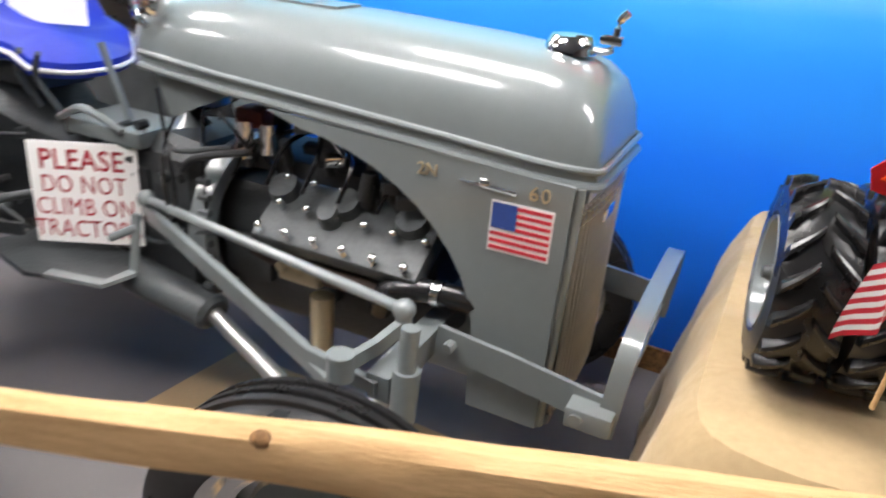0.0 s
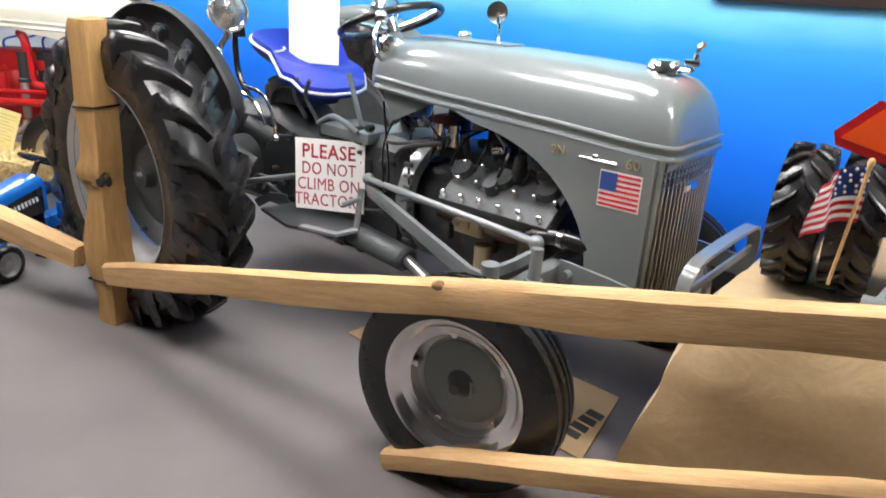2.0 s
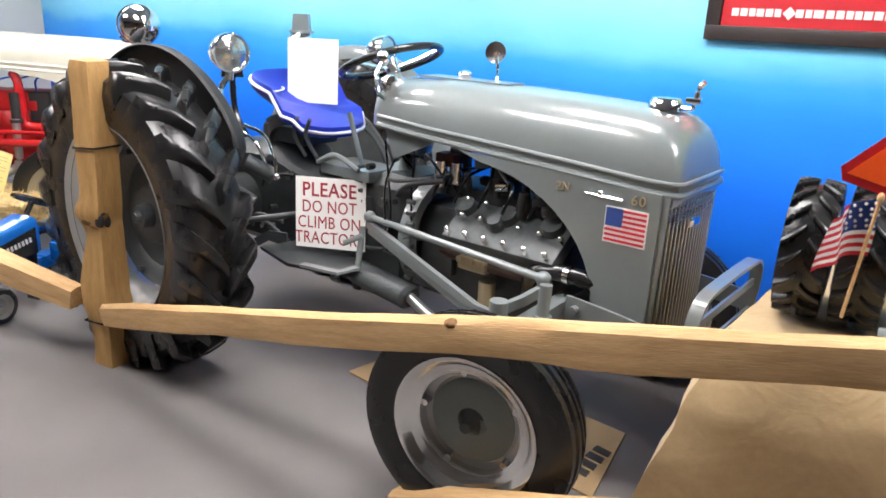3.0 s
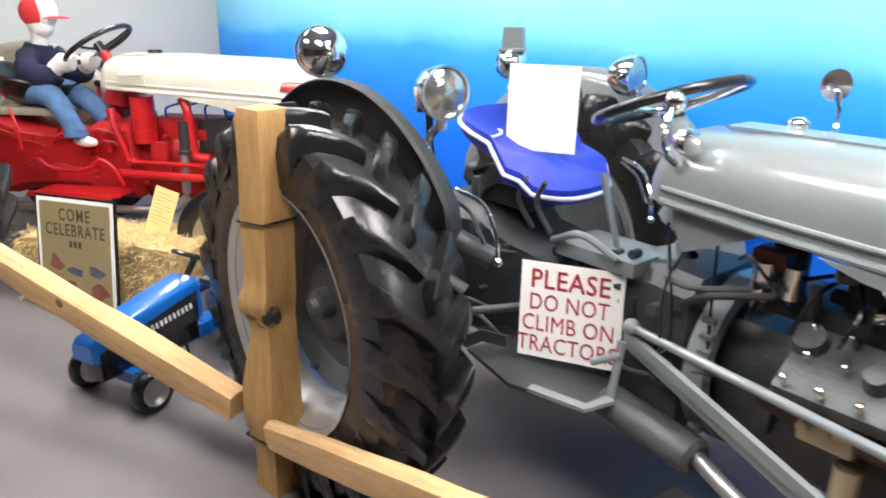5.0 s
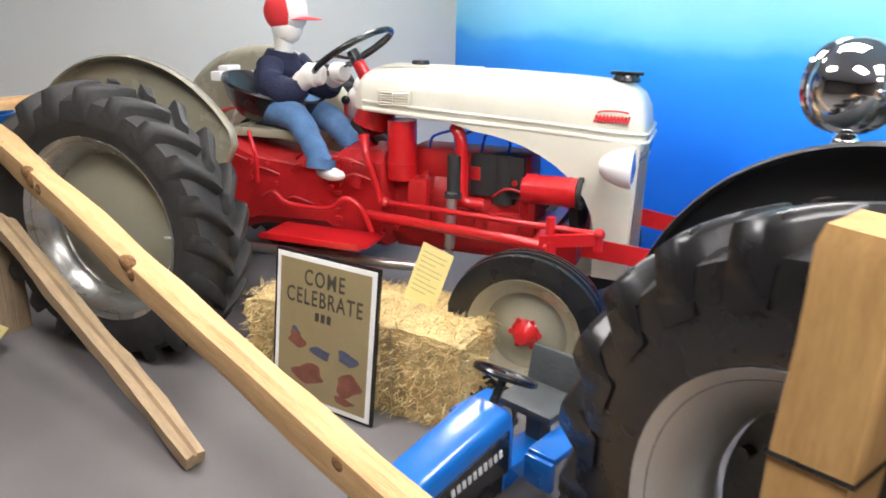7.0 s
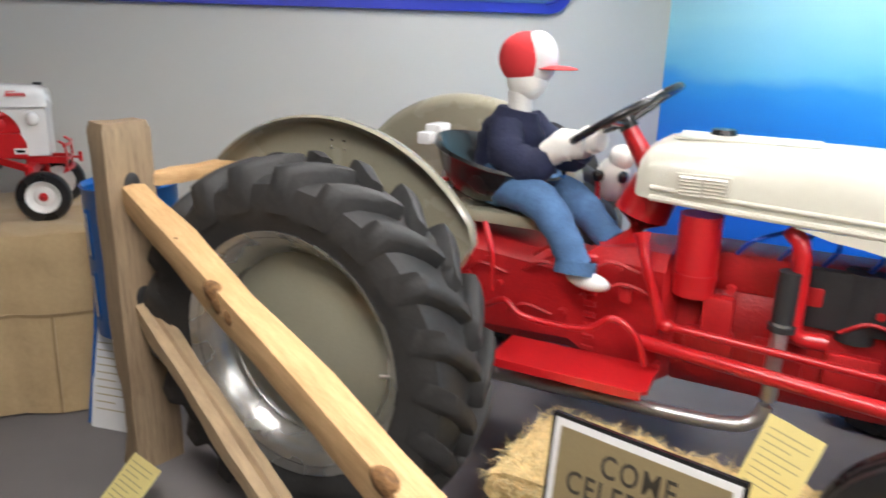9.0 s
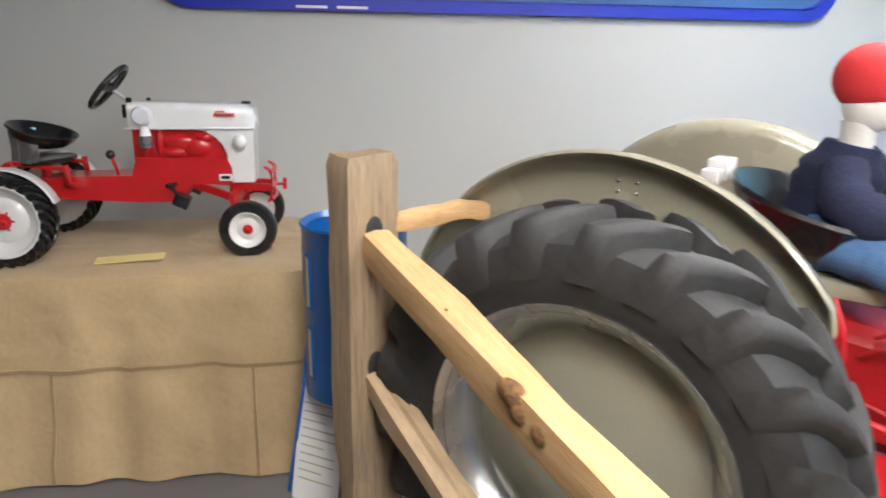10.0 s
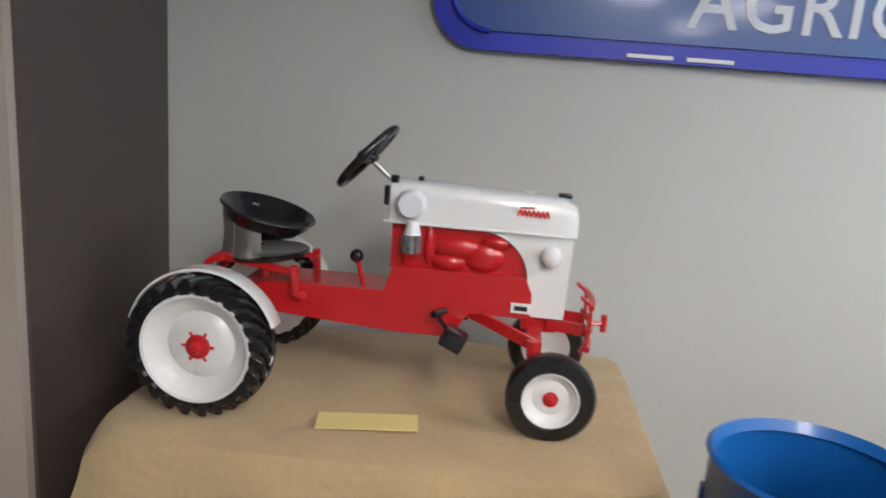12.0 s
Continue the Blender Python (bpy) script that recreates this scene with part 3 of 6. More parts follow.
        cyl(bm, (ax1, s * ay1, az1 - 0.07), (ax1, s * ay1, az1 + 0.015), 0.019)
        part("steering_arm", bm, paint, t)
    # fenders: an upright half disc with a rolled edge
    for s in (-1, 1):
        bm = B()
        y = s * fender_y
        far = s > 0 and paint is GREY
        fx0, fz0, fr0 = (fc[0] + 0.09, fc[1] - 0.085, 0.8) if far else (fc[0], fc[1], 0.715)
        low = 20 if s < 0 or paint is RED else -4
        angles = [radians(a) for a in range(low, 170, 5)]
        prof = lambda a: fr0 - 0.3 * max(0.0, 1 - (math.degrees(a) - low + 1) / 16) ** 2.2 - 0.25 * max(0.0, 1 - (171 - math.degrees(a)) / 14) ** 2.2
        rings = []
        for a in angles:
            R1 = prof(a)
            pts = [(0.30, 0.0), (0.5, 0.0), (R1 - 0.05, 0.0), (R1 - 0.018, 0.012), (R1, 0.035), (R1 + 0.004, 0.07), (R1 - 0.004, 0.08), (R1 - 0.011, 0.07), (R1 - 0.009, 0.04), (R1 - 0.026, 0.018), (R1 - 0.05, 0.008), (0.3, 0.008)]
            rings.append([Vector((math.cos(a) * r + fx0, y + s * o, fz0 + math.sin(a) * r)) for r, o in pts])
        loft(bm, rings)
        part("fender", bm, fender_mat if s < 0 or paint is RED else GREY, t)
    # steering wheel and column
    bm = B()
    c, tilt = (Vector((0.80, 0, 1.345)), radians(32)) if paint is RED else (Vector((0.785, 0, 1.338)), radians(21))
    ax, up = Vector((math.sin(tilt) * -1, 0, math.cos(tilt))), Vector((math.cos(tilt), 0, math.sin(tilt)))
    ring_pts = [c + (up * math.cos(a) + Vector((0, 1, 0)) * math.sin(a)) * 0.215 for a in [2 * math.pi * i / 36 for i in range(37)]]
    tube(bm, ring_pts, 0.0155, 10, up=ax)
    wheel = part("steering_wheel", bm, BLACK, t)
    bm = B()
    for a in (0.6, 2.5, 4.71):
        e = c + (up * math.cos(a) + Vector((0, 1, 0)) * math.sin(a)) * 0.21
        tube(bm, [c - ax * 0.03, (c + e) / 2 - ax * 0.02, e], 0.009)
    cyl(bm, c - ax * 0.05, c + ax * 0.012, 0.035, 0.028)
    part("spokes", bm, BLACK if paint is RED else CHROME, wheel)
    bm = B()
    cyl(bm, c - ax * 0.04, c - ax * 0.34, 0.03, 0.045)
    tube(bm, [(0.95, 0, 1.12), (0.9, 0, 1.0), (0.87, 0, 0.86)], [0.09, 0.1, 0.12], 14)
    part("steering_column", bm, paint, t)
    # seat spring
    bm = B()
    tube(bm, [(0.0, 0, 0.9), (-0.02, 0, 1.0), (0.15, 0, 1.05), (0.3, 0, 1.07)], 0, k=5, flat=(0.012, 0.07))
    part("seat_spring", bm, cast, t)


def seat_mesh(c, lx, ly, dish, thick, tilt):
    """A saddle-shaped tractor seat pan or cushion."""
    bm = B()
    rows = []
    n = 28
    for k, rr in enumerate((0.02, 0.35, 0.65, 0.88, 1.0)):
        row = []
        for i in range(n):
            a = 2 * math.pi * i / n
            ca, sa = math.cos(a), math.sin(a)
            x = rr * lx * math.copysign(abs(ca) ** 0.75, ca)
            y = rr * ly * math.copysign(abs(sa) ** 0.75, sa) * (1.0 + 0.08 * -ca)
            z = dish * rr ** 2.4 * (1.3 if ca < 0 else 0.35) - (dish * 0.4 * rr ** 3 if ca > 0.6 else 0)
            row.append(Vector((x, y, z)))
        rows.append(row)
    under = [[v + Vector((0, 0, -thick)) for v in row] for row in reversed(rows)]
    edge = [v * 1.03 + Vector((0, 0, -thick / 2)) for v in rows[-1]]
    loft(bm, rows + [edge] + under)
    bmesh.ops.transform(bm, matrix=pose(*c, 0, tilt, 0), verts=bm.verts[:])
    return bm, [pose(*c, 0, tilt, 0) @ v for v in edge]


def bowl_mesh(c, lx, ly, dish, tilt):
    """A deep round pan seat with a rolled rim."""
    bm = B()
    rows = []
    for rr, z in ((0.03, 0.0), (0.4, 0.05), (0.7, 0.25), (0.9, 0.62), (1.0, 1.0), (1.05, 1.05), (1.07, 0.97), (1.02, 0.9), (0.93, 0.55), (0.72, 0.15), (0.4, -0.06), (0.03, -0.1)):
        rows.append([Vector((rr * lx * math.cos(a), rr * ly * math.sin(a), dish * z * (1.15 - 0.3 * math.cos(a)))) for a in [2 * math.pi * i / 32 for i in range(32)]])
    loft(bm, rows)
    bmesh.ops.transform(bm, matrix=pose(*c, 0, tilt, 0), verts=bm.verts[:])
    return bm, None


def grey_tractor():
    t = thing("antique_tractor", pose(4.927, -0.946, 0, 0, 0, 1.0), "restored grey antique farm tractor with exposed engine behind a log fence", "tractor")
    wb = 1.83
    # transmission and block get the darkened grey that stands in for shade
    tractor_body(t, GREY, CAST_SHADED, GREY, DARK, wb, 0.52, fc=(-0.09, 0.645))
    rear_wheel(t, pose(0.02, -0.76, 0.64, 0, 20, 0), 0.665, 0.405, RUBBER, SILVER, GREY_DULL, -1, False)
    rear_wheel(t, pose(-0.02, 0.60, 0.63), 0.665, 0.405, RUBBER, SILVER, GREY_DULL, 1, False)
    front_wheel(t, pose(1.805, -0.70, 0.35, 0, 0, 11), -1, RUBBER, POLISHED, WHEEL_GREY, GREY_DULL, SILVER, R=0.352, wide=0.15)
    front_wheel(t, pose(wb, 0.66, 0.345, 0, 0, 11), 1, RUBBER, POLISHED, GREY, GREY_DULL, SILVER)
    # the flathead's near bank: tilted head, chrome nuts, manifold
    for s in (-1, 1):
        hm = pose(1.535, s * 0.185, 0.785, -s * 36, 0, 0)
        bm = B()
        box(bm, (0.02, 0, 0), (0.48, 0.19, 0.06), bev=0.012)
        part("cylinder_head", bm, GREY_DULL, t, m=hm)
        for bx, by, bz, br in ((-0.19, 0.05, 0.06, 0.045), (0.0, 0.05, 0.06, 0.045), (0.19, 0.05, 0.06, 0.045), (-0.02, 0.0, 0.075, 0.03)):
            bm = B()
            cyl(bm, (bx, by, 0.03), (bx, by, bz), br, br * 0.85)
            part("head_boss", bm, GREY_DULL, t, m=hm)
        nut = B()
        cyl(nut, (0, 0, 0.03), (0, 0, 0.055), 0.011, n=6)
        ball(nut, (0, 0, 0.056), 0.0115, 10)
        nut = mesh_of("head_nut", nut, CHROME)
        for i in range(6):
            for j, y in enumerate((-0.078, 0.0, 0.078)):
                part("head_nut", nut, None, t, m=hm @ pose(-0.19 + 0.084 * i + (0.02 if j == 1 else 0), y, 0))
        bm = B()
        tube(bm, [(1.28, s * 0.21, 0.68), (1.5, s * 0.225, 0.665), (1.74, s * 0.21, 0.67)], [0.026, 0.03, 0.026], 12, k=4)
        part("exhaust_manifold", bm, RUST, t)
    bm = B()
    for i in range(4):
        cyl(bm, (1.2 + 0.13 * i, -0.13, 0.9), (1.2 + 0.13 * i, -0.15, 0.97), 0.014, n=10)
    cyl(bm, (1.22, -0.05, 0.86), (1.22, -0.05, 1.04), 0.045)
    cyl(bm, (1.42, -0.02, 0.86), (1.42, -0.02, 1.06), 0.065)
    cyl(bm, (1.62, -0.04, 0.86), (1.62, -0.04, 1.02), 0.05)
    box(bm, (1.45, 0, 0.88), (0.55, 0.22, 0.05), bev=0.01)
    part("carburettor", bm, DARK, t)
    bm = B()
    cyl(bm, (1.2, -0.15, 0.9), (1.2, -0.15, 1.0), 0.026)
    cyl(bm, (1.27, -0.14, 0.92), (1.27, -0.14, 1.0), 0.022)
    part("chrome_filter", bm, CHROME, t, "small chrome filter canister")
    bm = B()
    box(bm, (1.2, -0.1, 1.0), (0.09, 0.07, 0.05), bev=0.01)
    part("ignition_coil", bm, COPPER_RED, t)
    for i in range(5):
        bm = B()
        tube(bm, [(1.2 + 0.11 * i, -0.2, 0.86), (1.24 + 0.1 * i, -0.16, 0.95 + 0.01 * (i % 2)), (1.38, -0.05, 1.0)], 0.006, 6, k=5)
        part("plug_wire", bm, BLACK, t)
    for k, (a, b2) in enumerate((((1.02, -0.19, 1.02), (0.99, -0.22, 0.6)), ((1.08, -0.17, 1.04), (1.12, -0.2, 0.62)), ((0.95, -0.2, 1.05), (0.93, -0.215, 0.65)))):
        bm = B()
        tube(bm, [a, ((a[0] + b2[0]) / 2 - 0.03 + 0.05 * k, -0.225, 0.86 - 0.06 * k), b2], 0.0045, 6, k=6)
        part("cable", bm, BLACK, t)
    bm = B()
    tube(bm, [(1.66, -0.19, 0.6), (1.72, -0.26, 0.7), (1.82, -0.24, 0.72), (1.98, -0.19, 0.7)], 0.03, 12, k=6)
    part("radiator_hose", bm, BLACK, t)
    bm = B()
    cyl(bm, (1.83, -0.235, 0.72), (1.85, -0.235, 0.72), 0.034)
    part("hose_clamp", bm, CHROME, t)
    rng = random.Random(23)
    for i in range(34):
        bm = B()
        x, z = rng.uniform(-0.1, 1.05), rng.uniform(0.5, 0.92)
        hw = 0.2 if x < 0.25 else (0.14 if x < 0.85 else 0.18)
        q = rng.random()
        if q < 0.45:
            cyl(bm, (x, -hw + 0.01, z), (x, -hw - 0.025, z), rng.uniform(0.01, 0.022), n=8)
        elif q < 0.7:
            box(bm, (x, -hw - 0.01, z), (rng.uniform(0.05, 0.13), 0.04, rng.uniform(0.03, 0.08)), (0, rng.uniform(-15, 15), 0), bev=0.01)
        else:
            tube(bm, [(x, -hw - 0.02, z), (x + 0.1, -hw - 0.06, z + rng.uniform(0, 0.12)), (x + 0.24, -hw - 0.02, z + rng.uniform(-0.05, 0.1))], rng.uniform(0.006, 0.012), 8, k=4)
        part("casting_detail", bm, rng.choice((DARK, GREY_DULL, DARK, GREY_DULL, CAST_SHADED)), t)
    for x in (0.42, 0.5):
        bm = B()
        tube(bm, [(x, -0.16, 0.9), (x - 0.03, -0.2, 1.0), (x + 0.02, -0.22, 1.08)], 0.009, 8, k=4)
        part("hand_lever", bm, GREY_DULL, t)
    bm = B()
    tube(bm, [(0.12, -0.12, 0.92), (0.16, -0.14, 1.0), (0.24, -0.14, 1.04), (0.34, -0.12, 1.05)], 0, k=4, flat=(0.05, 0.02))
    tube(bm, [(0.2, 0.1, 0.92), (0.24, 0.12, 1.0), (0.3, 0.1, 1.05)], 0, k=4, flat=(0.05, 0.02))
    box(bm, (0.22, -0.02, 0.97), (0.3, 0.22, 0.08), bev=0.02)
    part("seat_bracket", bm, CAST_SHADED, t)
    rng = random.Random(11)
    for i in range(16):
        bm = B()
        x, y, z = rng.uniform(1.12, 1.72), rng.uniform(-0.2, -0.04), rng.uniform(0.88, 1.02)
        q = rng.random()
        if q < 0.4:
            cyl(bm, (x, y, z - 0.04), (x + rng.uniform(-0.02, 0.02), y, z + 0.03), rng.uniform(0.008, 0.022), n=10)
        elif q < 0.7:
            tube(bm, [(x, y, z), (x + 0.05, y - 0.05, z + 0.03), (x + 0.12, y - 0.03, z - 0.05)], 0.005, 6, k=4)
        else:
            box(bm, (x, y, z), (0.05, 0.03, 0.03), (rng.uniform(-30, 30), 0, rng.uniform(0, 60)), bev=0.006)
        part("engine_fitting", bm, rng.choice((DARK, DARK, GREY_DULL, BLACK, CHROME)), t)
    for i in range(9):
        bm = B()
        cyl(bm, (1.1, -0.225, 0.47 + 0.045 * i), (1.135, -0.225, 0.47 + 0.045 * i), 0.011, n=6)
        part("housing_bolt", bm, GREY_DULL, t)
    bm = B()
    box(bm, (1.45, -0.235, 0.66), (0.13, 0.05, 0.05), bev=0.01)
    for dx in (-0.05, 0, 0.05):
        cyl(bm, (1.45 + dx, -0.27, 0.675), (1.45 + dx, -0.22, 0.675), 0.014)
    part("fuel_pump", bm, BRASS, t, "pale brass fuel pump")
    bm = B()
    cyl(bm, (1.5, -0.22, 0.43), (1.5, -0.22, 0.6), 0.032)
    part("oil_filler", bm, BRASS, t)
    # bell housing ring and dash corner
    bm = B()
    lathe(bm, [(0.2, -0.03), (0.245, -0.03), (0.245, 0.03), (0.2, 0.03)], 40, pose(1.1, 0, 0.66, 0, 0, 90), loop=True)
    part("flywheel_ring", bm, GREY, t)
    bm = B()
    plate(bm, [(0.95, 1.1), (1.22, 1.08), (1.0, 0.98)], 0.01, Matrix(((1, 0, 0, 0), (0, 0, 1, -0.2), (0, 1, 0, 0), (0, 0, 0, 1))))
    part("dash_bracket", bm, GREY, t)
    bm = B()
    box(bm, (0.7, -0.09, 0.875), (0.3, 0.2, 0.05), bev=0.012)
    cyl(bm, (0.72, -0.1, 0.9), (0.66, -0.12, 1.12), 0.011)
    tube(bm, [(0.55, -0.2, 0.9), (0.68, -0.22, 0.95), (0.8, -0.2, 0.9)], 0.012, 8, k=5)
    part("gear_cover", bm, GREY, t)
    # step, pedal, muffler, pipe
    bm = B()
    plate(bm, [(0.36, -0.38), (0.62, -0.44), (0.85, -0.37), (0.87, -0.18), (0.4, -0.18)], 0.014, pose(0, 0, 0.497))
    tube(bm, [(0.36, -0.4, 0.53), (0.42, -0.37, 0.57), (0.5, -0.34, 0.57)], 0, flat=(0.04, 0.012))
    # shade under the seat is in the footboard's darker grey
    part("footboard", bm, CAST_SHADED, t)
    bm = B()
    tube(bm, [(0.68, -0.41, 0.505), (0.86, -0.37, 0.505), (0.88, -0.28, 0.51)], 0, flat=(0.012, 0.035))
    cyl(bm, (0.87, -0.27, 0.505), (0.87, -0.24, 0.68), 0.013)
    cyl(bm, (0.80, -0.28, 0.6), (0.88, -0.25, 0.645), 0.012)
    part("brake_pedal", bm, GREY, t)
    bm = B()
    m = pose(0.985, -0.235, 0.455, 0, 4, -4)
    rings = []
    for x, k in ((-0.17, 0.75), (-0.155, 1), (0.155, 1), (0.17, 0.75)):
        rings.append([m @ Vector((x, 0.062 * k * math.cos(a), 0.05 * k * math.sin(a))) for a in [2 * math.pi * i / 24 for i in range(24)]])
    loft(bm, rings)
    part("muffler", bm, GREY_DULL, t)
    bm = B()
    tube(bm, [(1.14, -0.245, 0.445), (1.35, -0.32, 0.42), (1.62, -0.4, 0.39), (1.75, -0.3, 0.42)], 0.023, 12, k=5)
    part("exhaust_pipe", bm, STEEL, t)
    # bumper
    for s in (-1, 1):
        bm = B()
        tube(bm, [(1.87, s * 0.29, 0.635), (2.05, s * 0.3, 0.625), (2.29, s * 0.31, 0.6)], 0, flat=(0.075, 0.012))
        cyl(bm, (1.91, s * 0.28, 0.635), (1.91, s * 0.325, 0.635), 0.014, n=8)
        part("bumper_arm", bm, GREY, t)
    bm = B()
    loop = [(2.285, -0.315, 0.55), (2.295, -0.32, 0.69), (2.3, -0.27, 0.77), (2.3, -0.1, 0.785), (2.3, 0.14, 0.785), (2.3, 0.25, 0.77), (2.295, 0.3, 0.69), (2.285, 0.295, 0.55)]
    tube(bm, loop, 0, k=5, flat=(0.042, 0.012), up=(1, 0, 0))
    for z in (0.575, 0.68):
        tube(bm, [(2.29, -0.32, z), (2.29, 0.3, z)], 0, flat=(0.026, 0.01))
    box(bm, (2.255, -0.335, 0.6), (0.1, 0.06, 0.05), bev=0.008)
    cyl(bm, (2.23, -0.37, 0.6), (2.23, -0.3, 0.6), 0.015, n=8)
    part("bumper", bm, GREY, t)
    # seat, lamps, mirror, caps
    bm, edge = seat_mesh((0.285, -0.02, 1.1), 0.255, 0.235, 0.075, 0.05, 14)
    seat = part("seat", bm, SEAT_BLUE, t, "royal blue padded seat with white piping")
    bm = B()
    tube(bm, edge + [edge[0]], 0.008, 6)
    part("piping", bm, PIPING, seat)
    bm = B()
    lathe(bm, [(0.042, 0.0), (0.05, 0.0), (0.05, 0.006), (0.042, 0.006)], 24, pose(0.13, -0.1, 1.165, 100, 0, 10), loop=True)
    tube(bm, [(0.11, -0.12, 1.172), (0.13, -0.1, 1.172), (0.15, -0.12, 1.165)], 0.004, 6)
    part("seat_emblem", bm, PIPING, seat)
    for s in (-1, 1):
        bm = B()
        lx, lz = (-0.33, 1.43) if s < 0 else (-0.36, 1.355)
        k = 1.0 if s < 0 else 0.75
        ball(bm, (lx, s * 0.49, lz), (0.085 * k, 0.09 * k, 0.092 * k), 24)
        lathe(bm, [(0.084 * k, 0.006), (0.091 * k, 0.006), (0.091 * k, -0.006), (0.084 * k, -0.006)], 32, pose(lx - 0.02, s * 0.49, lz, 0, 0, 70), loop=True)
        cyl(bm, (lx, s * 0.49, lz - 0.185), (lx, s * 0.49, lz - 0.075 * k), 0.016)
        ball(bm, (lx, s * 0.49, lz - 0.11), 0.026, 12)
        cyl(bm, (lx + 0.01, s * 0.515, lz - 0.265), (lx, s * 0.49, lz - 0.155), 0.02)
        part("work_lamp", bm, CHROME, t, "round chrome lamp")
        if s > 0:
            bm = B()
            plate(bm, [(-0.05, 0.0), (0.05, 0.0), (0.042, 0.1), (-0.042, 0.1)], 0.05, pose(lx, s * 0.49, lz + 0.055, 90, 0, 30))
            box(bm, (lx, s * 0.49, lz + 0.06), (0.125, 0.07, 0.014), (0, 0, 30), bev=0.004)
            part("lamp_hood", bm, GREY, t, "grey hood over the far lamp")
        bm = B()
        lathe(bm, [(0.0, 0.095), (0.045, 0.085), (0.07, 0.05), (0.08, 0.0), (0.08, -0.02), (0.073, -0.02), (0.07, 0.0)], 32, pose(0.335 - 0.04 * (s > 0), s * 0.48, 1.35, 0, 0, 90 + 10 * s))
        cyl(bm, (0.325, s * 0.48, 1.24), (0.33, s * 0.48, 1.3), 0.016)
        tube(bm, [(0.325, s * 0.48, 1.26), (0.29, s * 0.5, 1.2), (0.33, s * 0.53, 1.12)], 0.013, 8, k=4)
        lamp = part("head_lamp", bm, CHROME, t, "chrome headlamp on a bracket")
        bm = B()
        lathe(bm, [(0.0, -0.035), (0.05, -0.025), (0.073, -0.012), (0.0, 0.0)], 32, pose(0.335 - 0.04 * (s > 0), s * 0.48, 1.35, 0, 0, 90 + 10 * s))
        part("lens", bm, GLASS, lamp)
        bm = B()
        tube(bm, [(0.33, s * 0.42, 1.05), (0.44, s * 0.4, 1.02), (0.49, s * 0.39, 0.92), (0.5, s * 0.39, 0.85)], 0.008, 8, k=5)
        tube(bm, [(0.31, s * 0.44, 1.03), (0.4, s * 0.42, 0.99), (0.46, s * 0.41, 0.9)], 0.007, 8, k=5)
        ball(bm, (0.5, s * 0.39, 0.85), 0.016, 10)
        part("brake_lever", bm, CHROME, t)
    bm = B()
    plate(bm, [(-0.055, 0.0), (0.055, 0.0), (0.04, 0.13), (-0.04, 0.13)], 0.08, pose(-0.34, 0, 1.185, 90, 0, 60))
    tube(bm, [(-0.34, 0, 1.2), (-0.32, 0, 1.0), (-0.2, 0, 0.85)], 0.016, 8, k=4)
    part("rear_lamp", bm, BLACK, t, "black rear lamp on a stem")
    bm = B()
    cyl(bm, (0.36, -0.44, 0.9), (0.44, -0.36, 0.84), 0.035)
    cyl(bm, (0.28, -0.5, 0.8), (0.38, -0.42, 0.72), 0.028)
    cyl(bm, (0.3, -0.42, 0.62), (0.5, -0.2, 0.66), 0.014)
    part("lift_linkage", bm, GREY_DULL, t)
    bm = B()
    lathe(bm, [(0, 0.03), (0.045, 0.026), (0.055, 0.01), (0.058, -0.012), (0.045, -0.02)], 24, pose(2.0, 0, 1.285, 90, 0, 0))
    tube(bm, [(2.05, 0.0, 1.285), (2.09, 0.0, 1.29), (2.1, 0.0, 1.35), (2.115, 0.0, 1.37)], 0.009, 8, k=4)
    box(bm, (2.09, 0, 1.31), (0.05, 0.03, 0.02), bev=0.006)
    part("radiator_cap", bm, CHROME, t, "chrome radiator cap with lever ornament")
    bm = B()
    plate(bm, [(1.0, -0.06), (1.42, -0.055), (1.42, 0.055), (1.0, 0.06)], 0.008, pose(0, 0, 1.299, 0, 0, 0))
    part("hood_lid", bm, GREY, t)
    bm = B()
    lathe(bm, [(0, 0.014), (0.038, 0.01), (0.045, -0.004), (0, -0.008)], 24, pose(1.1, 0.31, 1.395, 0, 0, 50))
    tube(bm, [(1.12, 0.2, 1.24), (1.13, 0.29, 1.28), (1.115, 0.305, 1.38)], 0.006, 8, k=4)
    part("mirror", bm, CHROME, t, "small round chrome mirror")
    bm = B()
    lathe(bm, [(0, 0.03), (0.03, 0.024), (0.036, 0.0), (0.03, -0.02), (0, -0.024)], 20, pose(1.0, -0.235, 1.275, 0, 0, 70))
    tube(bm, [(0.93, -0.2, 1.36), (0.93, -0.235, 1.3), (0.95, -0.245, 1.24), (0.98, -0.24, 1.215)], 0.009, 8, k=5)
    ball(bm, (0.925, -0.195, 1.365), (0.03, 0.025, 0.03), 12)
    part("side_lamp", bm, CHROME, t, "small chrome side lamp")
    bm = B()
    ball(bm, (1.12, 0.08, 1.31), (0.03, 0.03, 0.018), 12)
    part("fuel_cap", bm, CHROME, t)
    # decals on the near side panel
    dm = Matrix(((1, 0, 0, 0), (0.03, 0, -1, -0.2955), (0, 1, 0, 0), (0, 0, 0, 1)))
    bm = B()
    plate(bm, [(1.946, 0.866), (2.087, 0.866), (2.087, 0.984), (1.946, 0.984)], 0.002, dm)
    decal = part("flag_decal", bm, PAPER, t, "stars and stripes flag decal")
    bm = B()
    for i in range(7):
        z = 0.872 + 0.0163 * i
        plate(bm, [(1.95, z), (2.083, z), (2.083, z + 0.0082), (1.95, z + 0.0082)], 0.002, dm @ pose(0, 0, 0.0015))
    part("stripes", bm, FLAG_RED, decal)
    bm = B()
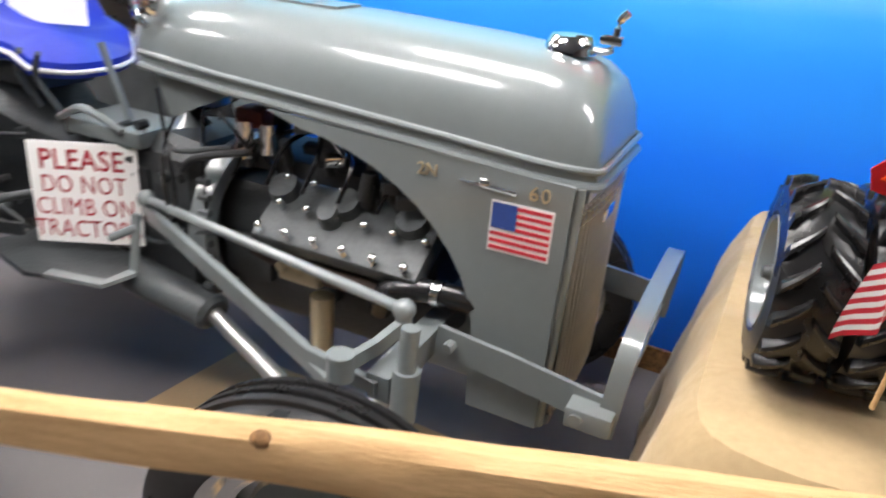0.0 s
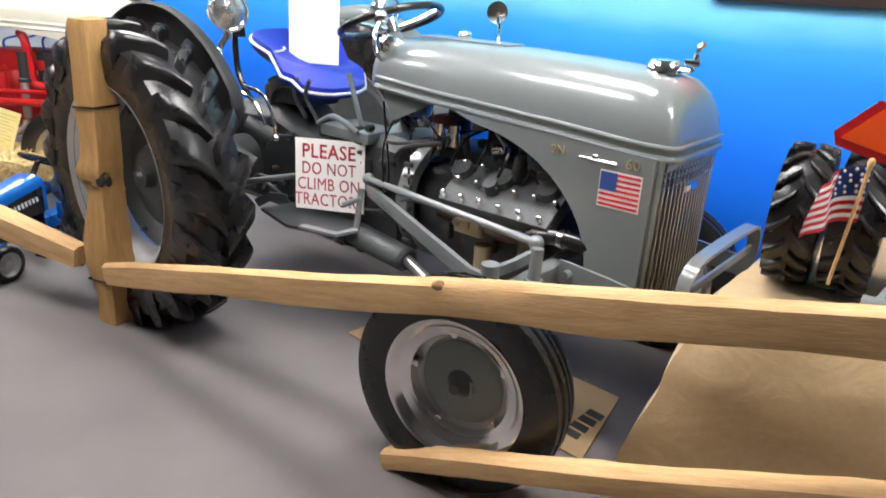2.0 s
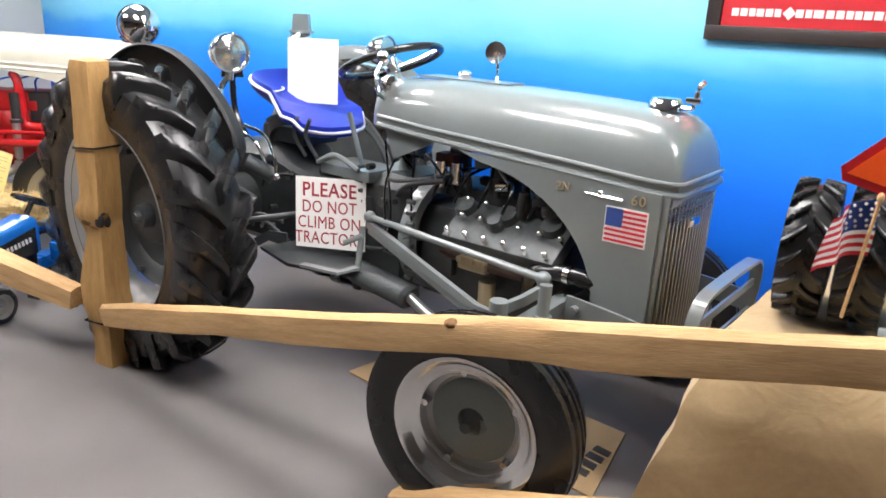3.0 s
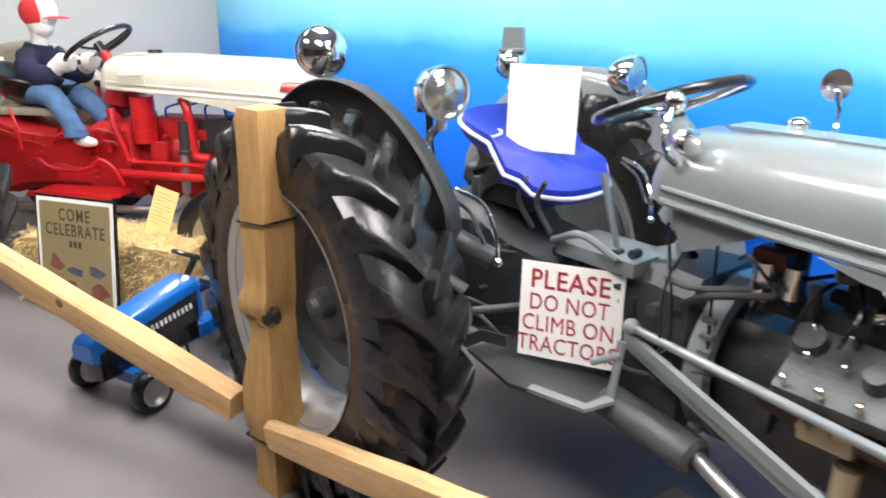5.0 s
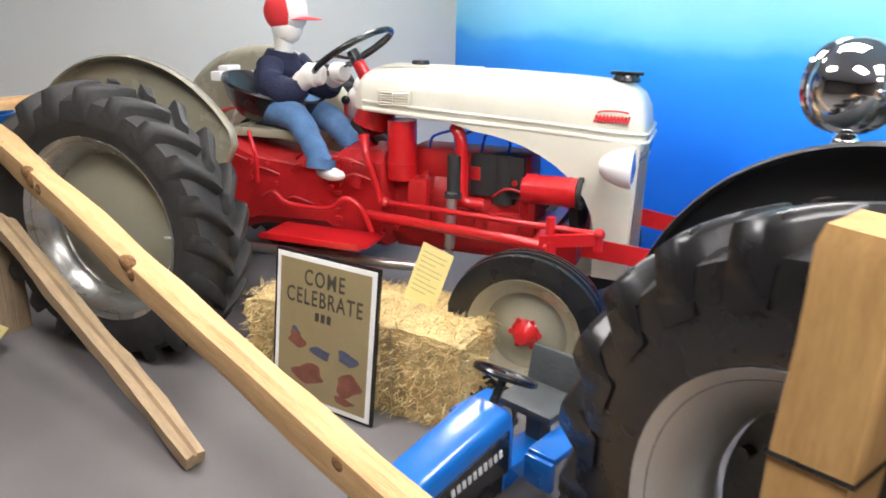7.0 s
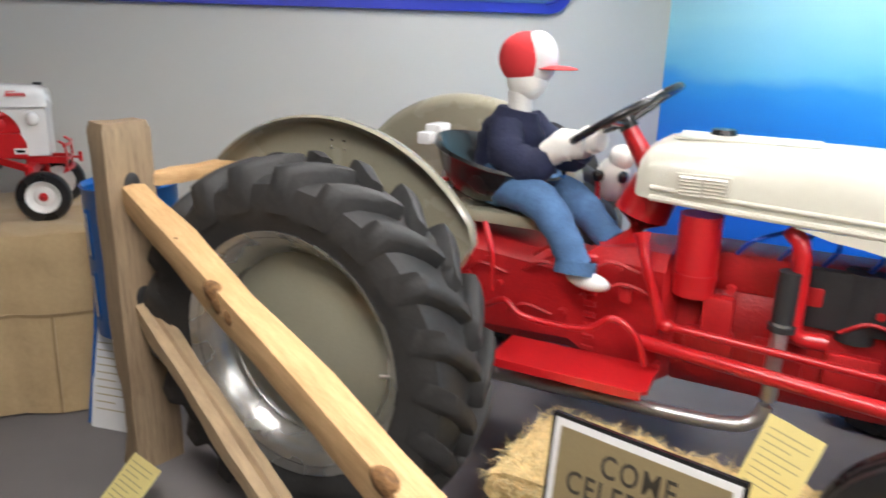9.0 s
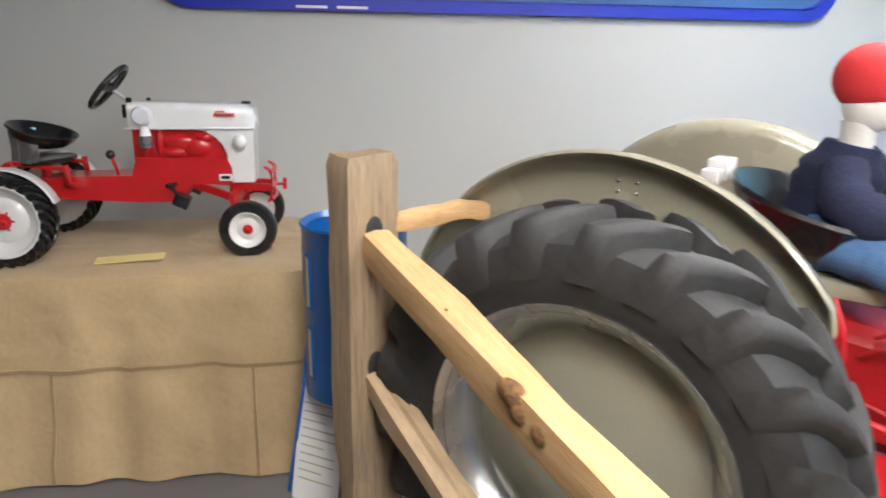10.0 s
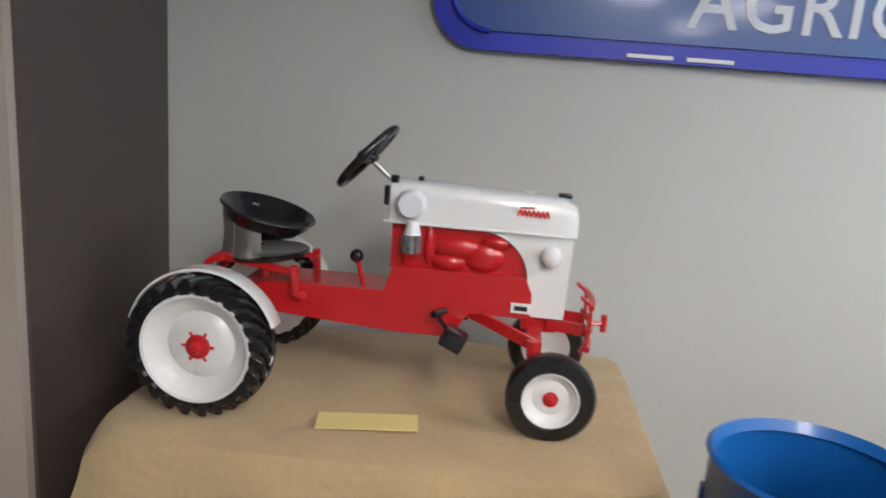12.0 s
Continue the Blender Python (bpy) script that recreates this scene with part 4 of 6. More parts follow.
    plate(bm, [(1.95, 0.922), (2.006, 0.922), (2.006, 0.98), (1.95, 0.98)], 0.002, dm @ pose(0, 0, 0.003))
    part("canton", bm, FLAG_BLUE, decal)
    text("model_number", "60", 0.045, BRASS, t, dm @ pose(2.05, 1.0, 0.002), spacing=1.15)
    text("model_mark", "2N", 0.04, BRASS, t, dm @ pose(1.79, 1.005, 0.002))
    bm = B()
    tube(bm, [dm @ Vector((1.87, 1.012, 0.004)), dm @ Vector((2.0, 1.008, 0.004))], [0.003, 0.006], 6)
    ball(bm, dm @ Vector((1.925, 1.015, 0.004)), (0.014, 0.004, 0.012), 10)
    part("hood_emblem", bm, CHROME, t, "chrome winged emblem")
    bm = B()
    box(bm, (2.148, 0, 0.93), (0.012, 0.09, 0.03), bev=0.005)
    part("grille_emblem", bm, CHROME, t)
    return t


grey_tractor()


def red_tractor():
    t = thing("antique_tractor", pose(1.463, -2.131, 0, 0, 0, 44.0), "restored red and cream antique farm tractor with a mannequin child driving", "tractor")
    wb = 1.87
    tractor_body(t, RED, RED_CAST, CREAM, OLIVE, wb, 0.52, lambda x: x + 0.025 + 0.055 * (x - 0.885))
    rear_wheel(t, pose(0.02, -0.845, 0.605, 0, 8, 0), 0.645, 0.415, RUBBER_DUSTY, DULL_RIM, WHEEL_OLIVE, -1, True)
    rear_wheel(t, pose(0.0, 0.845, 0.6), 0.635, 0.415, RUBBER_DUSTY, DULL_RIM, WHEEL_OLIVE, 1, True)
    front_wheel(t, pose(wb + 0.035, -0.69, 0.34, 0, 0, -5), -1, RUBBER, OLIVE, OLIVE, RED, OLIVE)
    front_wheel(t, pose(wb, 0.7, 0.345, 0, 0, -5), 1, RUBBER, OLIVE, OLIVE, RED, OLIVE)
    bm = B()
    cyl(bm, (1.13, -0.15, 0.78), (1.13, -0.15, 1.06), 0.07, n=24)
    cyl(bm, (1.13, -0.15, 0.84), (1.13, -0.15, 0.86), 0.075, n=24)
    part("air_cleaner", bm, RED, t)
    bm = B()
    tube(bm, [(1.4, -0.17, 1.05), (1.44, -0.2, 1.0), (1.45, -0.2, 0.85), (1.46, -0.2, 0.72), (1.55, -0.18, 0.7)], 0.028, 12, k=6)
    part("intake_pipe", bm, RED, t)
    bm = B()
    box(bm, (1.45, 0, 0.86), (0.6, 0.2, 0.14), bev=0.02)
    part("cylinder_head", bm, RED_CAST, t)
    bm = B()
    box(bm, (1.22, -0.16, 0.72), (0.1, 0.06, 0.14), bev=0.015)
    part("distributor", bm, RED_CAST, t)
    bm = B()
    cyl(bm, (1.42, -0.22, 0.74), (1.42, -0.22, 0.93), 0.034)
    cyl(bm, (1.42, -0.23, 0.735), (1.42, -0.23, 0.755), 0.042)
    cyl(bm, (1.63, -0.1, 0.7), (1.63, -0.1, 0.93), 0.06)
    box(bm, (1.6, -0.125, 0.83), (0.26, 0.05, 0.2), bev=0.015)
    part("manifold", bm, DARK, t)
    rng = random.Random(3)
    for i in range(26):
        bm = B()
        x, z = rng.uniform(0.0, 1.75), rng.uniform(0.5, 0.84)
        hw = 0.2 if x < 0.25 else (0.15 if x < 0.72 else 0.2 if x < 1.06 else 0.135)
        q = rng.random()
        if q < 0.6:
            cyl(bm, (x, -hw + 0.01, z), (x, -hw - 0.02, z), rng.uniform(0.01, 0.017), n=6)
        elif q < 0.85:
            box(bm, (x, -hw - 0.005, z), (rng.uniform(0.04, 0.1), 0.03, rng.uniform(0.03, 0.07)), bev=0.008)
        else:
            tube(bm, [(x, -hw - 0.01, z), (x + 0.08, -hw - 0.03, z + 0.05), (x + 0.18, -hw - 0.01, z + 0.02)], 0.007, 6, k=4)
        part("casting_detail", bm, RED_CAST, t)
    bm = B()
    tube(bm, [(0.95, -0.2, 0.98), (0.98, -0.23, 0.88), (1.02, -0.22, 0.76), (1.05, -0.22, 0.66)], [0.03, 0.024, 0.02, 0.018], 10, k=4)
    part("steering_drop_arm", bm, RED, t)
    for i in range(4):
        bm = B()
        tube(bm, [(1.25 + 0.13 * i, -0.1, 0.93), (1.3 + 0.12 * i, -0.17, 1.0), (1.4 + 0.07 * i, -0.1, 1.03)], 0.007, 6, k=5)
        part("plug_wire", bm, WIRE_BLUE, t)
    bm = B()
    cyl(bm, (1.765, -0.245, 0.815), (1.99, -0.245, 0.815), 0.064, n=24)
    for x in (1.8, 1.96):
        lathe(bm, [(0.06, -0.006), (0.068, -0.006), (0.068, 0.006), (0.06, 0.006)], 24, pose(x, -0.245, 0.815, 0, 0, 90), loop=True)
    cyl(bm, (1.75, -0.245, 0.815), (1.77, -0.245, 0.815), 0.048)
    tube(bm, [(1.75, -0.24, 0.77), (1.75, -0.2, 0.68)], 0.02)
    part("generator", bm, RED, t)
    bm = B()
    lathe(bm, [(0.05, -0.01), (0.07, -0.01), (0.07, 0.01), (0.05, 0.01)], 24, pose(2.005, -0.245, 0.815, 0, 0, 90), loop=True)
    part("pulley", bm, DARK, t)
    bm = B()
    tube(bm, [(1.42, -0.24, 0.76), (1.415, -0.25, 0.62), (1.415, -0.26, 0.5), (1.38, -0.28, 0.42), (1.24, -0.3, 0.395), (0.8, -0.3, 0.385), (0.2, -0.3, 0.37), (-0.4, -0.3, 0.36)], 0.025, 12, k=5)
    part("exhaust_pipe", bm, STEEL, t)
    bm = B()
    cyl(bm, (1.95, 0, 0.78), (1.99, 0, 0.78), 0.205, n=32)
    cyl(bm, (1.86, 0, 0.78), (1.95, 0, 0.78), 0.04)
    part("fan", bm, DARK, t)
    # step and pedals
    for s in (-1, 1):
        bm = B()
        plate(bm, [(0.5, s * 0.2), (1.06, s * 0.2), (1.06, s * 0.4), (1.0, s * 0.46), (0.5, s * 0.46)], 0.014, pose(0, 0, 0.495))
        box(bm, (0.78, s * 0.455, 0.505), (0.54, 0.012, 0.03))
        part("footboard", bm, RED, t)
        bm = B()
        tube(bm, [(0.42, s * 0.28, 0.64), (0.5, s * 0.3, 0.68), (0.58, s * 0.3, 0.63), (0.8, s * 0.3, 0.63), (0.9, s * 0.3, 0.69), (0.98, s * 0.29, 0.64), (1.02, s * 0.27, 0.53)], 0.012, 10, k=5)
        part("brake_pedal", bm, RED, t)
        bm = B()
        tube(bm, [(0.46, s * 0.42, 1.0), (0.5, s * 0.44, 0.9), (0.5, s * 0.43, 0.76)], 0.01, 8, k=4)
        part("fender_brace", bm, RED, t)
        bm = B()
        lathe(bm, [(0, 0.12), (0.026, 0.115), (0.056, 0.085), (0.076, 0.034), (0.083, 0.0), (0.083, -0.013), (0.075, -0.016)], 32, pose(2.21, s * 0.385, 0.97, 0, 0, 90))
        tube(bm, [(2.1, s * 0.22, 0.965), (2.12, s * 0.34, 0.97)], 0.016)
        lamp = part("head_lamp", bm, WHITE, t, "white enamel headlamp")
        bm = B()
        lathe(bm, [(0.0, -0.027), (0.05, -0.02), (0.076, -0.01), (0, 0)], 32, pose(2.21, s * 0.385, 0.97, 0, 0, 90))
        part("lens", bm, GLASS, lamp)
    bolt = B()
    ball(bolt, (0, 0, 0), (0.008, 0.006, 0.008), 8)
    bolt = mesh_of("fender_bolt", bolt, CHROME)
    for x, z in ((-0.1, 1.245), (-0.045, 1.245), (-0.1, 1.215), (-0.045, 1.215)):
        part("fender_bolt", bolt, None, t, m=pose(x, -0.524, z))
    for x in (0.12, 0.3):
        for z in (0.72, 0.8):
            bm = B()
            cyl(bm, (x, -0.19, z), (x, -0.21, z), 0.014, n=6)
            part("case_bolt", bm, RED, t)
    bm = B()
    tube(bm, [(2.04, -0.34, 0.61), (2.35, -0.3, 0.575), (2.42, -0.28, 0.57), (2.44, 0.0, 0.57), (2.42, 0.28, 0.57), (2.35, 0.3, 0.575), (2.04, 0.34, 0.61)], 0, flat=(0.085, 0.014))
    part("bumper", bm, RED, t)
    bm = B()
    cyl(bm, (0.72, 0.08, 0.86), (0.70, 0.1, 1.08), 0.01)
    part("gear_lever", bm, RED, t)
    bm = B()
    ball(bm, (0.70, 0.1, 1.1), 0.024, 12)
    part("lever_knob", bm, BLACK, t)
    bm, edge = bowl_mesh((0.31, 0.02, 0.985), 0.25, 0.25, 0.15, 4)
    part("seat", bm, BLACK, t, "black pressed steel seat pan")
    bm = B()
    box(bm, (0.36, -0.0, 0.945), (0.4, 0.34, 0.05), bev=0.015)
    part("seat_support", bm, OLIVE, t)
    bm = B()
    lathe(bm, [(0, 0.02), (0.05, 0.018), (0.06, 0.0), (0.06, -0.01)], 24, pose(2.125, 0, 1.28, 90, 0, 0))
    box(bm, (2.125, 0, 1.305), (0.14, 0.035, 0.016), bev=0.005)
    part("radiator_cap", bm, BLACK, t)
    bm = B()
    lathe(bm, [(0, 0.02), (0.04, 0.018), (0.045, 0.0)], 24, pose(1.14, 0.05, 1.302, 90, 0, 0))
    part("fuel_cap", bm, BLACK, t)
    bm = B()
    plate(bm, [(1.0, -0.1), (1.45, -0.09), (1.45, 0.09), (1.0, 0.1)], 0.006, pose(0, 0, 1.298))
    part("hood_lid", bm, CREAM, t)
    # louvre plate and name script on the hood side
    bm = B()
    box(bm, (1.13, -0.238, 1.165), (0.17, 0.008, 0.08), bev=0.003)
    louvre = part("louvre_panel", bm, CREAM, t)
    slat = B()
    box(slat, (0, 0, 0), (0.065, 0.01, 0.006), (30, 0, 0))
    slat = mesh_of("louvre_slat", slat, CREAM)
    for i in range(6):
        for x in (1.092, 1.168):
            part("louvre_slat", slat, None, louvre, m=pose(x, -0.244, 1.137 + 0.011 * i))
    bm = B()
    tube(bm, [(2.045, -0.228, 1.16), (2.075, -0.228, 1.168), (2.135, -0.228, 1.169), (2.175, -0.227, 1.163)], 0.004, 6, k=4)
    tube(bm, [(2.035 + 0.0075 * i, -0.229 + 0.00015 * i, 1.135 + (0.016 if i % 2 else -0.016)) for i in range(20)], 0.0045, 6, k=3)
    part("name_script", bm, CAP_RED, t, "red wavy name mark")
    # tail lamp on the far side of the seat
    bm = B()
    box(bm, (0.0, 0.09, 1.215), (0.07, 0.11, 0.07), bev=0.01)
    box(bm, (0.0, -0.01, 1.2), (0.06, 0.06, 0.05), bev=0.01)
    tube(bm, [(0.05, 0.1, 1.16), (0.02, 0.1, 1.0), (0.0, 0.05, 0.92)], 0.012)
    part("tail_lamp", bm, WHITE, t)
    return t


red_tractor()


# ---- mannequin child on the red tractor ----
def limb(bm, pts, rs, n=12, k=4):
    path = smooth_path(pts, k)
    radii = []
    m = len(path) - 1
    for i in range(len(path)):
        u = i / m * (len(rs) - 1)
        j = min(int(u), len(rs) - 2)
        radii.append((rs[j] + (rs[j + 1] - rs[j]) * (u - j)) * (1 + 0.05 * math.sin(i * 2.1)))
    tube(bm, path, radii, n)


def mannequin():
    shirt, jeans, skin, red, white = B(), B(), B(), B(), B()
    limb(shirt, [(0.37, 0.035, 1.03), (0.36, 0.04, 1.1), (0.355, 0.04, 1.17), (0.37, 0.04, 1.25), (0.385, 0.045, 1.335)], [0.128, 0.136, 0.13, 0.126, 0.075], 16)
    limb(shirt, [(0.385, -0.07, 1.285), (0.42, -0.13, 1.19), (0.51, -0.12, 1.15), (0.58, -0.1, 1.18)], [0.062, 0.074, 0.07, 0.056])
    limb(shirt, [(0.39, 0.15, 1.28), (0.46, 0.2, 1.19), (0.56, 0.17, 1.15), (0.62, 0.14, 1.18)], [0.062, 0.07, 0.066, 0.054])
    limb(skin, [(0.56, -0.1, 1.19), (0.63, -0.09, 1.235), (0.69, -0.08, 1.235)], [0.045, 0.06, 0.046])
    limb(skin, [(0.6, 0.15, 1.18), (0.66, 0.12, 1.23), (0.71, 0.1, 1.235)], [0.045, 0.056, 0.044])
    limb(jeans, [(0.34, -0.05, 1.06), (0.48, -0.12, 1.05), (0.6, -0.18, 1.02), (0.69, -0.215, 0.92), (0.735, -0.22, 0.83)], [0.09, 0.076, 0.068, 0.057, 0.06], 14)
    limb(jeans, [(0.34, 0.12, 1.06), (0.5, 0.12, 1.03), (0.64, 0.08, 0.99), (0.74, 0.04, 0.92), (0.8, 0.02, 0.87)], [0.088, 0.076, 0.068, 0.056, 0.056], 14)
    lathe(jeans, [(0.064, 0.024), (0.074, 0.024), (0.074, -0.024), (0.064, -0.024)], 16, pose(0.738, -0.22, 0.825, 75, 0, 0), loop=True)
    ball(white, (0.79, -0.225, 0.785), (0.08, 0.036, 0.034), 14, (0, 6, 0))
    ball(white, (0.84, 0.01, 0.84), (0.06, 0.032, 0.03), 14)
    limb(skin, [(0.39, 0.045, 1.32), (0.395, 0.045, 1.4)], [0.045, 0.05], 12)
    ball(skin, (0.415, 0.05, 1.455), (0.082, 0.072, 0.088), 20)
    ball(red, (0.405, 0.05, 1.525), (0.108, 0.096, 0.1), 24)
    ball(white, (0.448, 0.05, 1.528), (0.08, 0.078, 0.1), 24)
    lathe(red, [(0.0, 0.008), (0.05, 0.006), (0.088, -0.002), (0.085, -0.006), (0.0, 0.0)], 24, pose(0.52, 0.055, 1.495, 90, 0, 0) @ Matrix.Diagonal((1.0, 1.0, 0.9, 1)))
    me = joined("mannequin", [(shirt, NAVY), (jeans, DENIM), (skin, CLOTH_WHITE), (red, CAP_RED), (white, WHITE)])
    ob = new("mannequin", me)
    ob.matrix_basis = pose(1.463, -2.131, 0, 0, 0, 44.0) @ pose(0.0, -0.02, 0.005)
    tagged(ob, "mannequin in jeans, navy shirt and red-white cap on tractor seat", "mannequin")
    toy, spots = B(), B()
    ball(toy, (0.74, 0.17, 1.08), (0.07, 0.06, 0.09), 18)
    ball(toy, (0.77, 0.16, 1.17), (0.05, 0.045, 0.05), 16)
    ball(spots, (0.79, 0.12, 1.1), (0.02, 0.02, 0.025), 10)
    ob = new("plush_toy", joined("plush_toy", [(toy, CLOTH_WHITE), (spots, BLACK)]))
    ob.matrix_basis = pose(1.463, -2.131, 0, 0, 0, 44.0)
    tagged(ob, "white plush toy with black spots behind the steering wheel", "plush toy")


mannequin()


# ---- log fence ----
def rough_log(bm, a, b, w, h, seed, steps=26, taper=0.0, shape=None):
    """A split rail from a to b: an uneven, faceted bar that bows and twists a little."""
    a, b = Vector(a), Vector(b)
    d = (b - a).normalized()
    ref = Vector((0, 0, 1)) if abs(d.z) < 0.9 else Vector((1, 0, 0))
    s = d.cross(ref).normalized()
    u = s.cross(d)
    shape = shape or [(-0.5, -0.42), (0.42, -0.5), (0.5, -0.1), (0.46, 0.36), (0.1, 0.5), (-0.42, 0.44), (-0.52, 0.05)]
    rings = []
    for i in range(steps + 1):
        t = i / steps
        p = a.lerp(b, t)
        p = p + s * (0.012 * noise.noise((t * 3, seed, 0.5))) + u * (0.014 * noise.noise((t * 3, seed, 7.5)))
        ang = 0.12 * noise.noise((t * 1.5, seed, 3.1))
        k = 1 - taper * max(0, 1 - min(t, 1 - t) * 14)
        ring = []
        for j, (x, y) in enumerate(shape):
            q = 1 + 0.2 * noise.noise((t * 8, seed + j * 3.7, 1.3)) + 0.07 * noise.noise((t * 40, seed + j * 1.7, 4.3))
            x2, y2 = x * math.cos(ang) - y * math.sin(ang), x * math.sin(ang) + y * math.cos(ang)
            ring.append(p + s * (x2 * w * q * k) + u * (y2 * h * q * k))
        rings.append(ring)
    loft(bm, rings)


def rail(name, a, b, w, h, seed, material, label, knots, taper=0.25, shape=None):
    a, b = Vector(a), Vector(b)
    t = thing(name, Matrix.Translation(a), label, "fence rail", "log fence rails")
    d = (b - a)
    x = d.normalized()
    y = Vector((0, 0, 1)).cross(x).normalized()
    z = x.cross(y)
    rot = Matrix((x, y, z)).transposed().to_4x4()
    t.matrix_basis = Matrix.Translation(a) @ rot
    bm = B()
    rough_log(bm, (0, 0, 0), (d.length, 0, 0), w, h, seed, taper=taper, shape=shape)
    part("timber", bm, material, t)
    for k, side in knots:
        bm = B()
        px = d.length * k
        if side == "top":
            ball(bm, (px, -w * 0.2, h * 0.42), (0.034, 0.022, 0.014), 12, (20, 0, 15))
        elif side == "edge":
            ball(bm, (px, -w * 0.36, h * 0.26), (0.05, 0.026, 0.034), 14, (25, 8, 10))
            ball(bm, (px + 0.03, -w * 0.4, h * 0.12), (0.035, 0.02, 0.03), 12, (0, 30, 0))
        else:
            ball(bm, (px, -w * 0.44, h * 0.08), (0.03, 0.012, 0.022), 12, (0, 20, 10))
        part("knot", bm, KNOT, t)
    return t


def fence_post(x, y, high, wide, turn, material, label, holes, lean=(0, 0), lumps=(), deep=None):
    t = thing("fence_post", pose(x, y, 0, lean[0], lean[1], turn), label, "fence post", "log fence posts")
    bm = B()
    shape = [(-0.5, -0.5), (0.0, -0.52), (0.5, -0.5), (0.52, 0.0), (0.5, 0.5), (0.0, 0.52), (-0.5, 0.5), (-0.52, 0.0)]
    rings = []
    n = 44
    for i in range(n + 1):
        u = i / n
        ring = []
        for j, (px, py) in enumerate(shape):
            q = 1 + 0.09 * noise.noise((u * 5, j * 2.3 + x, y)) - (0.12 if i == n else 0) + (0.05 if u < 0.25 else 0)
            if u < 0.3 and px < 0:
                q *= 1 - 0.25 * math.sin(u / 0.3 * math.pi)
            v = Vector((px * wide * q, py * (deep or wide) * q, u * high + (0.012 * noise.noise((j * 1.7, x, 3)) if i == n else 0)))
            for z0, spread, way, much in lumps:
                dx, dy = math.cos(radians(way)), math.sin(radians(way))
                k = max(0.0, px * dx + py * dy) * 1.6 * much * math.exp(-((v.z - z0) / spread) ** 2)
                v += Vector((dx * k, dy * k, 0))
            ring.append(v)
        rings.append(ring)
    loft(bm, rings)
    post = part("timber", bm, material, t)
    for z, hy, hx in holes:
        bm = B()
        ball(bm, (hx * wide, hy * wide * 0.5, z), (0.035 if hy else 0.012, 0.012 if hy else 0.03, 0.045), 14)
        part("mortise", bm, DARK if not material is PINE_UP else KNOT, t, "dark rail hole")
    return t


p1 = fence_post(4.942, -1.862, 1.305, 0.112, 12, PINE_UP, "tall split-pine fence post bound with black wire", [], (0, 1.3), [(0.69, 0.045, -135, 0.024), (0.7, 0.05, -60, 0.014), (0.585, 0.06, -135, -0.012), (0.66, 0.035, -10, -0.012), (0.3, 0.16, -125, 0.034), (0.2, 0.12, 30, 0.01)])
bm = B()
ball(bm, (0.046, -0.05, 0.668), (0.02, 0.018, 0.032), 12, (8, 12, 12))
ball(bm, (0.05, -0.04, 0.7), (0.012, 0.016, 0.01), 10, (0, 20, 0))
ball(bm, (0.052, -0.02, 0.665), (0.006, 0.018, 0.03), 10, (12, 0, 0))
part("mortise", bm, DARK, p1, "dark rail hole")
bm = B()
ball(bm, (-0.02, -0.058, 0.662), (0.04, 0.012, 0.024), 14, (0, -8, 0))
ball(bm, (-0.036, -0.06, 0.694), (0.03, 0.009, 0.009), 12, (0, -12, 0))
ball(bm, (0.012, -0.056, 0.64), (0.034, 0.008, 0.008), 12, (0, 10, 0))
ball(bm, (0.05, -0.028, 0.69), (0.008, 0.022, 0.034), 12, (-10, 0, 0))
part("splinters", bm, KNOT, p1, "brown splintered wood round the hole")
for zz in (0.965, 0.21):
    bm = B()
    loop = [((0.062 if zz > 0.5 else 0.075) * a, (0.062 if zz > 0.5 else 0.074) * b, zz + 0.006 * a) for a, b in ((-1, -1), (1, -1), (1, 1), (-1, 1), (-1, -1))]
    tube(bm, loop, 0.004, 6)
    part("wire_tie", bm, BLACK, p1)
fence_post(1.637, -3.283, 1.31, 0.105, 32, WEATHERED, "weathered grey-brown fence post with two rail holes", [(1.095, 0, 0.5), (0.685, 0, 0.5)], deep=0.172)
fence_post(8.32, -1.64, 1.3, 0.13, 10, WEATHERED, "weathered grey-brown fence post with two rail holes", [(1.1, 0, -0.5), (0.95, 0, -0.5)])
rail("fence_rail", (5.03, -1.925, 0.268), (8.27, -1.632, 1.062), 0.062, 0.105, 4.2, PINE, "fresh split-pine fence rail sloping up from the post foot", [(0.545, "top")], 0.1)
rail("fence_rail", (6.54, -1.72, 0.016), (8.27, -1.7, 0.81), 0.075, 0.062, 9.1, PINE, "fresh split-pine fence rail with one end on the floor", [], 0.03)
rail("fence_rail", (1.68, -3.25, 1.045), (4.84, -1.95, 0.30), 0.09, 0.112, 17.3, PINE, "knotty fresh split-pine fence rail sloping down to the post", [(0.124, "top"), (0.207, "edge"), (0.237, "front"), (0.44, "edge"), (0.75, "front")], 0.06)
rail("fence_rail", (1.68, -3.25, 0.64), (3.215, -2.58, 0.045), 0.085, 0.075, 23.8, WEATHERED_RAIL, "weathered fence rail with its end on the floor", [], 0.05, [(-0.5, -0.4), (0.45, -0.5), (0.5, 0.3), (0.15, 0.45), (0.08, 0.2), (-0.05, 0.45), (-0.45, 0.4)])
rail("fence_rail", (1.62, -3.2, 1.11), (1.455, -2.885, 1.105), 0.05, 0.055, 31.0, PINE, "pale split-pine rail end behind the weathered post", [], 0.15)


